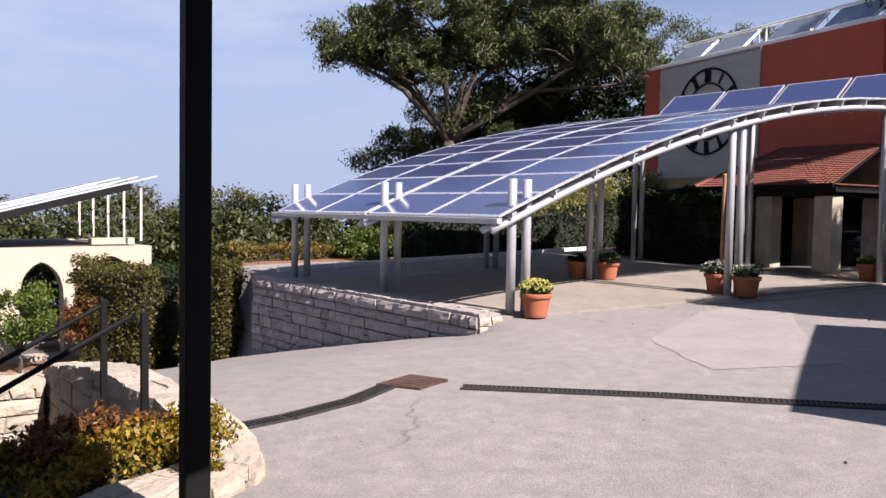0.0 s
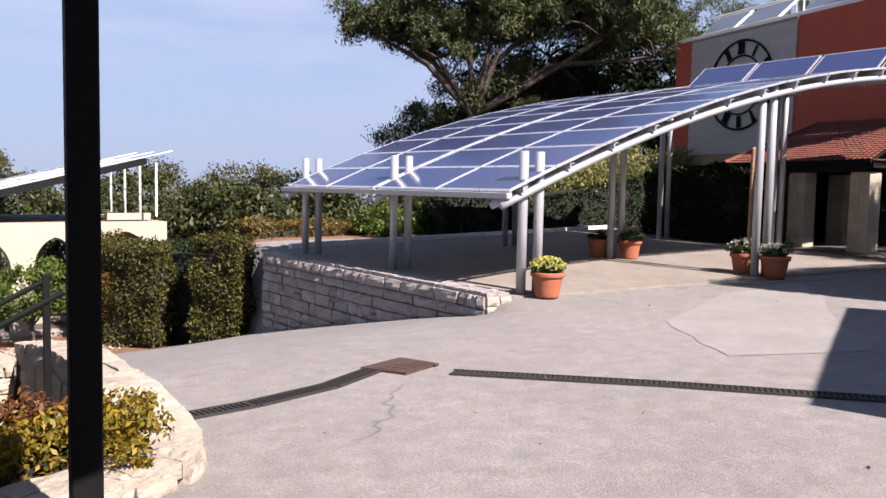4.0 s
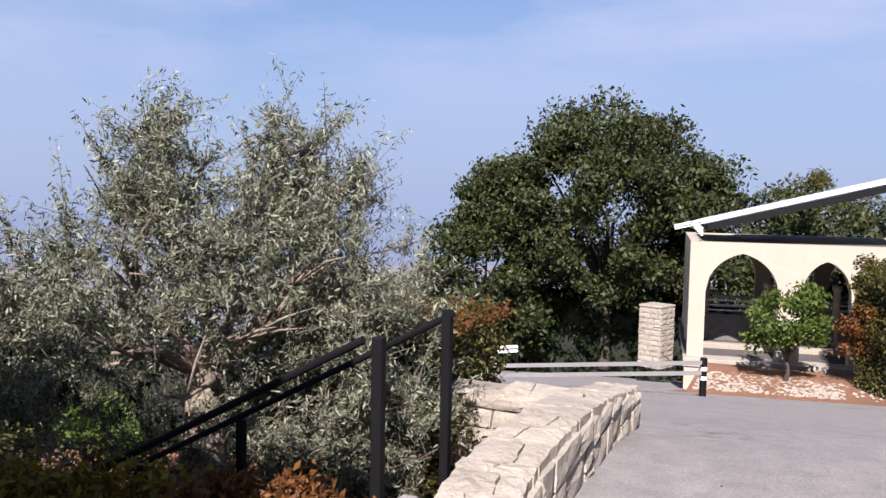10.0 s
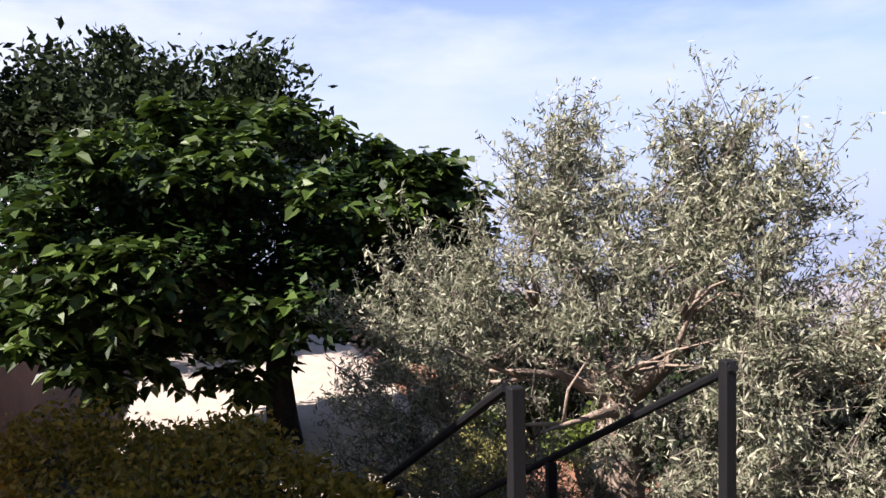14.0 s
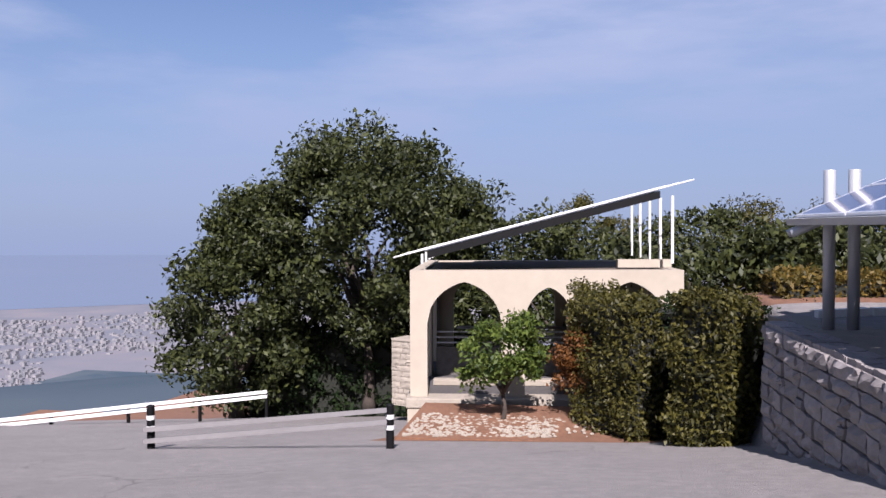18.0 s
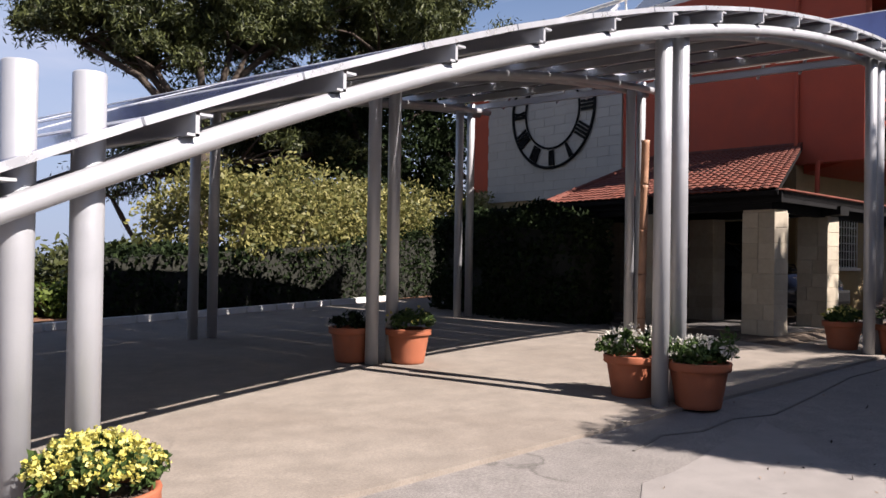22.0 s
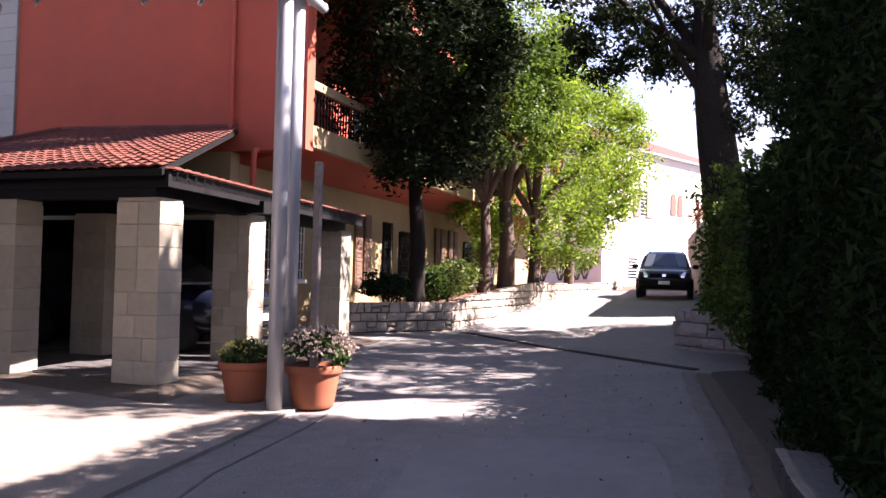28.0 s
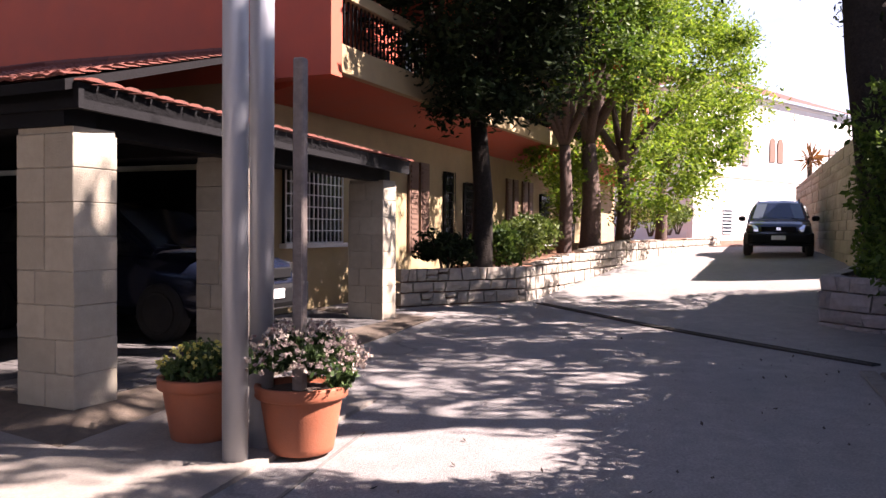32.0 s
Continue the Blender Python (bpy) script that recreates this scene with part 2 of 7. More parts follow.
YELLOW = surf("ochre_render", (0.300, 0.222, 0.114), 0.88, vary=0.12, scale=2, stain=0.35, stain_scale=0.6, tint=(0.198, 0.144, 0.078), bump=0.25)
WHITEWALL = surf("white_render", (0.680, 0.654, 0.612), 0.85, vary=0.05, scale=2, stain=0.15, bump=0.12)
CLADDING = surf("white_stone_tile", (0.363, 0.341, 0.308), 0.7, vary=0.06, scale=4, stain=0.2, stain_scale=0.5, bump=0.1, each=0.08)
GALV = surf("grey_painted_steel", (0.390, 0.398, 0.420), 0.42, metal=0.35, vary=0.06, scale=5, stain=0.2, stain_scale=2.5, tint=(0.240, 0.232, 0.232), bump=0.05)
ALU = surf("aluminium", (0.74, 0.75, 0.78), 0.32, metal=0.7, vary=0.05, stain=0.1, bump=0.03)
BLACKIRON = surf("black_iron", (0.004, 0.004, 0.0045), 0.7, vary=0.2, stain=0.1, bump=0.1, spec=0.15)
# black of fascia and beams, also used to paint deep shade under roofs
NEARBLACK = surf("black_wood_and_shade", (0.007, 0.0065, 0.007), 0.75, vary=0.3, scale=14, bump=0.3, spec=0.15)
DARKBARK = surf("black_bark", (0.022, 0.018, 0.015), 0.95, vary=0.4, scale=20, stain=0.4, stain_scale=3, bump=1.0, fine=26, spec=0.1)
COBBLE = surf("dark_cobble_paving", (0.075, 0.068, 0.065), 0.85, vary=0.25, scale=8, stain=0.3, stain_scale=1.0, bump=0.5, fine=14, each=0.3)
PVCELL = glass_mat("solar_cell", (0.035, 0.045, 0.11), 0.12)
TERRACOTTA = surf("terracotta", (0.285, 0.084, 0.037), 0.75, vary=0.12, scale=6, stain=0.35, stain_scale=5, tint=(0.211, 0.093, 0.056), bump=0.15, local=True)
POTSOIL = surf("pot_soil", (0.05, 0.03, 0.02), 0.95, vary=0.4, bump=0.8)
ROOFTILE = surf("red_roof_tile", (0.145, 0.036, 0.020), 0.8, vary=0.2, scale=12, stain=0.3, stain_scale=1.2, tint=(0.095, 0.040, 0.026), bump=0.3, each=0.35)
BARK = surf("bark", (0.048, 0.036, 0.027), 0.95, vary=0.4, scale=20, stain=0.4, stain_scale=3, bump=1.0, fine=26)
OLIVEBARK = surf("olive_bark", (0.208, 0.160, 0.120), 0.95, vary=0.35, scale=16, stain=0.4, stain_scale=4, bump=1.0, fine=26)
OLIVETWIG = surf("olive_twig", (0.085, 0.068, 0.052), 0.95, vary=0.3, scale=20, bump=0.3)
REDBARK = surf("pine_bark", (0.075, 0.045, 0.034), 0.95, vary=0.4, scale=18, stain=0.4, stain_scale=3, bump=1.0, fine=22)
RUST = surf("rusted_iron", (0.060, 0.028, 0.020), 0.8, vary=0.3, scale=20, stain=0.3, bump=0.4)
GRATE = surf("dark_drain_iron", (0.020, 0.016, 0.014), 0.7, vary=0.3, scale=20, bump=0.3)
HOLE = surf("drain_pit", (0.006, 0.005, 0.005), 0.95, vary=0.2, bump=0.0)
WHITEPAINT = surf("white_paint", (0.624, 0.616, 0.592), 0.6, vary=0.06, scale=8, stain=0.2, stain_scale=3, bump=0.08)
BAMBOO = surf("bamboo", (0.288, 0.152, 0.088), 0.6, vary=0.2, scale=8, stain=0.3, stain_scale=6, bump=0.15)
GREYWOOD = surf("weathered_wood", (0.176, 0.144, 0.124), 0.9, vary=0.25, scale=18, stain=0.3, bump=0.4)
BROWNWOOD = surf("brown_shutter", (0.13, 0.07, 0.045), 0.7, vary=0.2, scale=12, bump=0.2)
CARPAINT = surf("dark_car_paint", (0.01, 0.014, 0.03), 0.18, metal=0.3, vary=0.05, stain=0.0, bump=0.0, spec=0.8)
RUBBER = surf("rubber", (0.012, 0.012, 0.012), 0.85, vary=0.2, bump=0.2)
GLASS = glass_mat("window_glass")
WINDSCREEN = glass_mat("windscreen", (0.05, 0.06, 0.07), 0.05)
CHROME = surf("chrome", (0.7, 0.7, 0.72), 0.15, metal=1.0, vary=0.02, stain=0, bump=0)
# haze put into the colours of far land, sea and houses
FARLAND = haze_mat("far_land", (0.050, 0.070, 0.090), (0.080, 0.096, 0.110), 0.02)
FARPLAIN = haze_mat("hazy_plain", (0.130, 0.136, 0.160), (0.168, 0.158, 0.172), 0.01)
# silt of the gutter; on the pavilion roof it stands for shadow
DARKBROWN = surf("silt_and_roof_shade", (0.105, 0.078, 0.056), 0.95, vary=0.3, scale=10, stain=0.4, stain_scale=1.5, bump=0.6, fine=40)
# stained kerb concrete, also darkened to stand in for the hedge's shade
KERBSTONE = surf("stained_shaded_kerb", (0.120, 0.110, 0.100), 0.92, vary=0.3, scale=9, stain=0.5, stain_scale=1.8, bump=0.5)
# soil darkened to paint the hedge's shade at its foot
BANKSOIL = surf("shaded_litter_soil", (0.050, 0.040, 0.030), 0.95, vary=0.4, scale=9, stain=0.4, stain_scale=2, bump=0.8, fine=45)
DRYLEAF = surf("dry_leaf", (0.045, 0.032, 0.022), 0.9, vary=0.3, bump=0.0, each=0.4)
KERBBRICK = surf("dark_kerb_brick", (0.040, 0.037, 0.038), 0.9, vary=0.25, scale=12, stain=0.3, stain_scale=3, bump=0.4, each=0.3)
DRIVELIP = surf("worn_drive_concrete", (0.155, 0.132, 0.112), 0.95, vary=0.25, scale=7, stain=0.45, stain_scale=1.6, tint=(0.085, 0.070, 0.058), bump=0.6, fine=50)
RAILGREY = surf("grey_barrier_paint", (0.172, 0.163, 0.160), 0.7, vary=0.08, bump=0.05)
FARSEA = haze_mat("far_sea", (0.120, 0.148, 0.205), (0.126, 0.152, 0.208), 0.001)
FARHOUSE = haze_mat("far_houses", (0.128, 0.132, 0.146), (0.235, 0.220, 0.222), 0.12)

L_OLIVE = leaf_mat("olive_leaves", (0.036, 0.045, 0.018), (0.290, 0.295, 0.205), 0.25)
# same leaf twice: shade put into the inner colour, sun into the outer
L_FIG = leaf_mat("fig_leaves", (0.005, 0.013, 0.003), (0.034, 0.070, 0.012), 0.16, 0.5, 0.35)
L_FIGLIT = leaf_mat("lit_fig_leaves", (0.008, 0.019, 0.003), (0.052, 0.086, 0.012), 0.22, 0.5, 0.3)
# dark evergreen leaves; shaded planting takes this colour to stand in for its shade
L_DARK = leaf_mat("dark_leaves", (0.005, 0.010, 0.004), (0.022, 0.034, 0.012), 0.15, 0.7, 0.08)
L_CAROB = leaf_mat("carob_leaves", (0.009, 0.014, 0.004), (0.058, 0.066, 0.017), 0.2)
L_PINE = leaf_mat("pine_needles", (0.012, 0.019, 0.005), (0.080, 0.092, 0.028), 0.15)
L_CYPRESS = leaf_mat("cypress_sprays", (0.004, 0.011, 0.003), (0.018, 0.032, 0.008), 0.2, 0.7, 0.06)
L_SHRUB = leaf_mat("shrub_leaves", (0.018, 0.044, 0.007), (0.105, 0.160, 0.025), 0.45, 0.6, 0.2)
L_HEDGE = leaf_mat("hedge_leaves", (0.020, 0.022, 0.005), (0.098, 0.086, 0.017), 0.3)
L_YELLOW = leaf_mat("yellow_green_leaves", (0.062, 0.074, 0.019), (0.260, 0.236, 0.081), 0.35)
L_RUSSET = leaf_mat("russet_leaves", (0.070, 0.026, 0.008), (0.190, 0.080, 0.020), 0.35)
L_AUTUMN = leaf_mat("autumn_hedge_leaves", (0.043, 0.040, 0.009), (0.161, 0.105, 0.019), 0.35)
L_LIME = leaf_mat("lime_green_leaves", (0.056, 0.118, 0.009), (0.235, 0.315, 0.026), 0.55)
L_LANTANA = leaf_mat("lantana_leaves", (0.060, 0.060, 0.006), (0.290, 0.190, 0.018), 0.35)
L_ACACIA = leaf_mat("acacia_leaves", (0.020, 0.052, 0.006), (0.110, 0.175, 0.020), 0.5)
L_CITRUS = leaf_mat("citrus_leaves", (0.025, 0.046, 0.008), (0.130, 0.172, 0.030), 0.4)
L_WHITEFLOWER = leaf_mat("white_petals", (0.450, 0.435, 0.375), (0.615, 0.585, 0.555), 0.3)
L_PINKFLOWER = leaf_mat("pink_white_petals", (0.22, 0.135, 0.135), (0.55, 0.48, 0.39), 0.3)
L_YELLOWFLOWER = leaf_mat("yellow_petals", (0.413, 0.360, 0.060), (0.600, 0.570, 0.188), 0.3)
L_POT = leaf_mat("pot_plant_leaves", (0.019, 0.043, 0.012), (0.087, 0.136, 0.037), 0.35)


# ---- building blocks ----
def mesh_of(name, bm):
    me = bpy.data.meshes.new(name)
    bm.to_mesh(me)
    bm.free()
    return me


def part(name, bm, material, parent=None, label="", smooth=False):
    me = mesh_of(name, bm) if isinstance(bm, bmesh.types.BMesh) else bm
    if material and not me.materials:
        me.materials.append(material)
    if smooth:
        me.shade_smooth()
    ob = new(name, me)
    if parent:
        ob.parent = parent
    if label:
        ob["label"] = label
    return ob


def thing(name, label, category, m=None, group="", kind=""):
    ob = new(name)
    ob.empty_display_size = 0.2
    if m is not None:
        ob.matrix_world = m
    return tagged(ob, label, category, group, kind)


def single(name, bm, material, label, category, group="", kind="", smooth=False):
    return tagged(part(name, bm, material, None, "", smooth), label, category, group, kind)


def box(bm, x0, x1, y0, y1, z0, z1, bevel=0.0):
    """An axis-aligned block, its edges rounded off a little."""
    r = bmesh.ops.create_cube(bm, size=1.0)
    vs = r["verts"]
    for v in vs:
        v.co = ((x0 + x1) / 2 + v.co.x * (x1 - x0), (y0 + y1) / 2 + v.co.y * (y1 - y0), (z0 + z1) / 2 + v.co.z * (z1 - z0))
    if bevel:
        es = list({e for v in vs for e in v.link_edges})
        bmesh.ops.bevel(bm, geom=es, offset=bevel, segments=1, affect="EDGES", profile=0.6)
    return bm


def boxm(*a, bevel=0.0):
    return box(bmesh.new(), *a, bevel=bevel)


def tube(bm, pts, radii, seg=10, cap=True):
    """A tube along a line of points, with a radius at each."""
    pts = [Vector(p) for p in pts]
    if isinstance(radii, (int, float)):
        radii = [radii] * len(pts)
    rings, side = [], None
    for i, p in enumerate(pts):
        d = (pts[min(i + 1, len(pts) - 1)] - pts[max(i - 1, 0)]).normalized()
        if side is None:
            side = d.cross(Vector((0.31, 0.17, 1)) if abs(d.z) < 0.9 else Vector((1, 0.1, 0))).normalized()
        side = (side - d * side.dot(d)).normalized()
        up = d.cross(side)
        rings.append([bm.verts.new(p + (side * math.cos(a) + up * math.sin(a)) * radii[i]) for a in [2 * math.pi * k / seg for k in range(seg)]])
    for a, b in zip(rings, rings[1:]):
        for k in range(seg):
            bm.faces.new((a[k], a[(k + 1) % seg], b[(k + 1) % seg], b[k]))
    if cap:
        bm.faces.new(rings[0][::-1])
        bm.faces.new(rings[-1])
    return bm


def lathe(bm, profile, seg=24, cx=0.0, cy=0.0):
    rings = []
    for r, z in profile:
        rings.append([bm.verts.new((cx + r * math.cos(2 * math.pi * k / seg), cy + r * math.sin(2 * math.pi * k / seg), z)) for k in range(seg)])
    for a, b in zip(rings, rings[1:]):
        for k in range(seg):
            bm.faces.new((a[k], a[(k + 1) % seg], b[(k + 1) % seg], b[k]))
    bm.faces.new(rings[0][::-1])
    bm.faces.new(rings[-1])
    return bm


def prism(bm, outline, z0, z1):
    """An upright block over a plan outline, counter-clockwise; z0 and z1 may be functions of the place."""
    f0 = z0 if callable(z0) else (lambda x, y: z0)
    f1 = z1 if callable(z1) else (lambda x, y: z1)
    lo = [bm.verts.new((x, y, f0(x, y))) for x, y in outline]
    hi = [bm.verts.new((x, y, f1(x, y))) for x, y in outline]
    k = len(outline)
    for i in range(k):
        bm.faces.new((lo[i], lo[(i + 1) % k], hi[(i + 1) % k], hi[i]))
    bm.faces.new(hi)
    bm.faces.new(lo[::-1])
    return bm


rng = np.random.default_rng(7)


def blades(name, at, size, material, parent=None, label="", long=2.2, up=0.25, lean=None, jitter=0.45, flat=0.0):
    """Many small pointed leaves at the given places: each a diamond of its own size and turn."""
    at = np.asarray(at, float)
    k = len(at)
    d = rng.normal(size=(k, 3))
    d[:, 2] += up
    if lean is not None:
        d += lean
    if flat:
        d[:, 2] = d[:, 2] * (1 - 0.6 * flat) - 0.35 * flat
    d /= np.linalg.norm(d, axis=1)[:, None]
    s = np.cross(d, rng.normal(size=(k, 3)) * (1 - 0.72 * flat) + np.array([0, 0, 1.0]) * flat * 1.4)
    s /= np.linalg.norm(s, axis=1)[:, None]
    nn = np.cross(d, s)
    ln = size * (1 + jitter * rng.uniform(-1, 1, k))[:, None]
    w = ln / long
    v = np.empty((k, 4, 3))
    v[:, 0] = at - d * ln * 0.5
    v[:, 1] = at + s * w * 0.5 + nn * w * 0.14
    v[:, 2] = at + d * ln * 0.5
    v[:, 3] = at - s * w * 0.5 + nn * w * 0.14
    me = bpy.data.meshes.new(name)
    me.vertices.add(4 * k)
    me.vertices.foreach_set("co", v.ravel())
    me.loops.add(4 * k)
    me.loops.foreach_set("vertex_index", np.arange(4 * k, dtype=np.int32))
    me.polygons.add(k)
    me.polygons.foreach_set("loop_start", np.arange(0, 4 * k, 4, dtype=np.int32))
    me.update()
    me.validate()
    me.materials.append(material)
    ob = new(name, me)
    if parent:
        ob.parent = parent
    if label:
        ob["label"] = label
    return ob


def lump(n, c, r, hollow=0.6, flat=1.0):
    """Places in a ragged clump, most of them near its outside."""
    d = rng.normal(size=(n, 3))
    d /= np.linalg.norm(d, axis=1)[:, None]
    q = hollow + (1 - hollow) * rng.random(n)
    q *= 1 + 0.16 * np.sin(d[:, 0] * 5 + c[0]) * np.sin(d[:, 1] * 6 + c[1]) + 0.10 * rng.normal(size=n)
    return np.asarray(c) + d * q[:, None] * np.array(r) * np.array([1, 1, flat])


def crown_places(n, c, r, clumps, small, hollow=0.75, low=-0.6):
    """Leaf places for a crown made of many clumps that sit on a big ragged ellipsoid."""
    out = []
    for i in range(clumps):
        while True:
            d = rng.normal(size=3)
            d /= np.linalg.norm(d)
            if d[2] > low:
                break
        q = 0.45 + 0.55 * rng.random() ** 0.5
        p = np.asarray(c) + d * q * np.asarray(r)
        k = small * (0.6 + 0.8 * rng.random())
        out.append(lump(n // clumps, p, (k, k, k * 0.72), hollow * 0.5))
    return np.concatenate(out)


def stone_blocks(parent, line, low, high, course, length, depth, material, seed, gap=0.012, rough=0.02, name="stone", skip=0):
    """Stones laid in courses along the face of a wall: each its own block, uneven and proud of the joints.
    line: plan points of the face, left to right seen from its front; low, high: heights as functions of the way along."""
    rnd = random.Random(seed)
    pts = [Vector((x, y)) for x, y in line]
    cum = [0.0]
    for a, b in zip(pts, pts[1:]):
        cum.append(cum[-1] + (b - a).length)
    total = cum[-1]

    def place(s):
        for i in range(len(pts) - 1):
            if s <= cum[i + 1] + 1e-6:
                d = (pts[i + 1] - pts[i]).normalized()
                return pts[i] + d * (s - cum[i]), Vector((d.y, -d.x))
        return pts[-1], Vector((d.y, -d.x))

    made = []
    bottom = min(low(0), low(total), low(total / 2))
    z1 = max(high(0), high(total))
    while z1 > bottom:
        z0 = z1 - course * rnd.uniform(0.72, 1.25)
        s = -rnd.random() * length * 0.6
        lean = 0.0
        while s < total:
            w = length * rnd.uniform(0.45, 1.6)
            a, b = max(0.0, s), min(total, s + w)
            lean0, lean = (0.0 if a == 0 else lean), (0.0 if b == total else rnd.uniform(-0.05, 0.05) * min(1, length * 2.5))
            s += w
            if b - a < 0.06:
                continue
            mid = (a + b) / 2
            lo, hi = max(z0, low(mid)), min(z1, high(mid))
            if hi - lo < 0.05:
                continue
            pieces = [(lo, hi)]
            if hi - lo > course * 0.9 and b - a < length * 0.8 and rnd.random() < 0.35:
                cut = lo + (hi - lo) * rnd.uniform(0.4, 0.6)
                pieces = [(lo, cut), (cut, hi)]
            for lo1, hi1 in pieces:
                out = rnd.uniform(0.0, rough) * 0.6 + 0.012
                bm = bmesh.new()
                grid, backs = [], []
                for u in range(4):
                    row = []
                    for v in range(4):
                        f, g = u / 3, v / 3
                        sa = a + gap + lean0 * (g - 0.5)
                        sb = b - gap + lean * (g - 0.5)
                        p, nrm = place(min(total, max(0.0, sa + (sb - sa) * f)))
                        edge = u in (0, 3) or v in (0, 3)
                        z = lo1 + gap + (hi1 - lo1 - 2 * gap) * g + (rnd.uniform(-0.5, 0.5) * gap if edge else 0)
                        o = out + (rnd.uniform(-0.2, 0.2) * rough if edge else rnd.uniform(0.15, 0.9) * rough)
                        row.append(bm.verts.new((p.x + nrm.x * o, p.y + nrm.y * o, z)))
                        if u in (0, 3) and v in (0, 3):
                            backs.append(bm.verts.new((p.x - nrm.x * depth, p.y - nrm.y * depth, z)))
                    grid.append(row)
                for u in range(3):
                    for v in range(3):
                        bm.faces.new((grid[u][v], grid[u + 1][v], grid[u + 1][v + 1], grid[u][v + 1]))
                b00, b01, b10, b11 = backs
                bm.faces.new([grid[0][v] for v in range(4)] + [b01, b00])
                bm.faces.new([grid[3][v] for v in range(3, -1, -1)] + [b10, b11])
                bm.faces.new([grid[u][3] for u in range(4)] + [b11, b01])
                bm.faces.new([grid[u][0] for u in range(3, -1, -1)] + [b00, b10])
                bmesh.ops.recalc_face_normals(bm, faces=bm.faces)
                made.append(part(name, bm, material, parent))
        z1 = z0
    return made


def sp(v, k=1.0):
    return k * np.log1p(np.exp(np.clip(np.asarray(v, float) / k, -50, 50)))


def sm(a, b, x):
    k = np.clip((np.asarray(x, float) - a) / (b - a), 0, 1)
    return k * k * (3 - 2 * k)


def yard(x, y):
    return 0.035 * sp(-(y + 4.5)) + 0.016 * sp(x) + 0.45 * sm(22, 32, x) + 0.02 * np.clip(y, 0, 12) * sm(-4, 0, x)


def wall_x(y):
    return -0.93 - 0.105 * np.clip(y, 0, 8.8)


def road_z(x, y):
    """The yard, and the road that falls away from it."""
    x, y = np.asarray(x, float), np.asarray(y, float)
    wx = wall_x(y)
    w = 1 - sm(wx + 0.05 - 1.4 * (1 - sm(-1.6, -0.2, y)), wx + 0.42, x)
    fall = 0.2 * sp(y + 1.0 - 0.26 * np.clip(x, -32, 0), 0.8)
    back = 0.22 * sp(y - 15.5, 0.8) * sm(-6, -2, x)
    return yard(x, y) - np.minimum(np.maximum(fall * w, back), 8.0)


def ground_z(x, y):
    """The whole land: yard and road, the lower terrace beside the low wall, the valley far off."""
    x, y = np.asarray(x, float), np.asarray(y, float)
    z = road_z(x, y)
    terrace = (1 - sm(-7.72, -7.55, x)) * (1 - sm(-1.9, -1.2, y)) * sm(-9.4, -8.9, y + 0 * x)
    z = z - terrace * (z + 1.25 - 0.02 * (x + 8))
    far = np.hypot(x, y)
    side = sm(-0.35, 0.35, (-x * 0.75 + y * 0.66) / np.maximum(far, 1))
    return z - side * 150 * sm(60, 420, far) - side * 3 * sm(35, 60, far)


# ---- ground ----
def axis_steps(lo, hi, fine, a, b):
    """Grid lines: even and close between a and b, wider and wider outside."""
    mid = list(np.arange(a, b + fine / 2, fine))
    out, s, p = [], fine, b
    while p < hi:
        s *= 1.28
        p = min(hi, p + s)
        out.append(p)
    back, s, p = [], fine, a
    while p > lo:
        s *= 1.28
        p = max(lo, p - s)
        back.append(p)
    return np.array(back[::-1] + mid + out)


def sheet(name, xs, ys, height, material):
    X, Y = np.meshgrid(xs, ys)
    Z = height(X, Y)
    nx, ny = len(xs), len(ys)
    co = np.stack([X, Y, Z], -1).reshape(-1, 3)
    i = (np.arange(ny - 1)[:, None] * nx + np.arange(nx - 1)[None, :]).ravel()
    me = bpy.data.meshes.new(name)
    me.from_pydata(co.tolist(), [], np.stack([i, i + 1, i + nx + 1, i + nx], 1).tolist())
    if material:
        me.materials.append(material)
    me.shade_smooth()
    return me


ground = part("ground", sheet("ground", axis_steps(-3900, 3000, 0.22, -14, 12), axis_steps(-2500, 3900, 0.22, -13, 12), lambda x, y: ground_z(x, y) - 0.02, None), None)
tagged(ground, "grey worn asphalt yard and road sloping down to the valley", "ground", kind="structure")
ground.data.materials.clear()
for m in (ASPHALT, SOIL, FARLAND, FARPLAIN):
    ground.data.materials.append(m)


def zone_ground():
    me = ground.data
    c = np.empty(3 * len(me.polygons))
    me.polygons.foreach_get("center", c)
    x, y, z = c.reshape(-1, 3).T
    far = np.hypot(x, y)
    idx = np.zeros(len(x), np.int32)
    low = (x < -7.6) & (y < -1.4)
    idx[low] = 1
    idx[(y > 11.5) & (x > -9.5) & (far < 140)] = 1
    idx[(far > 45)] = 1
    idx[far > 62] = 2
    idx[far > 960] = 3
    me.polygons.foreach_set("material_index", idx)


zone_ground()
SHORE = [(r, a) for r in (1850.0, 2400.0, 6500.0) for a in np.linspace(1.45, 3.2, 15)]
sea_mesh = bpy.data.meshes.new("water")
sea_mesh.from_pydata([(r * math.cos(a), r * math.sin(a), -160.7) for r, a in SHORE], [], [(i, i + 1, i + 16, i + 15) for i in range(30) if i % 15 != 14])
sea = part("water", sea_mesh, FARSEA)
tagged(sea, "hazy pale sea beyond the distant city", "sea", kind="structure")

# ---- parking deck and its retaining wall ----
FACE = [(wall_x(y), y) for y in (-0.35, 0.6, 2, 3.5, 5, 6.5, 8.7)]
deck = bmesh.new()
prism(deck, [(-0.3, -0.2), (14.0, -0.2), (14.0, 12.2), (-1.7, 9.4), (-1.45, 8.6), (-0.8, 3)], lambda x, y: float(yard(x, y)) - 0.06, lambda x, y: float(yard(x, y)) + 0.012)
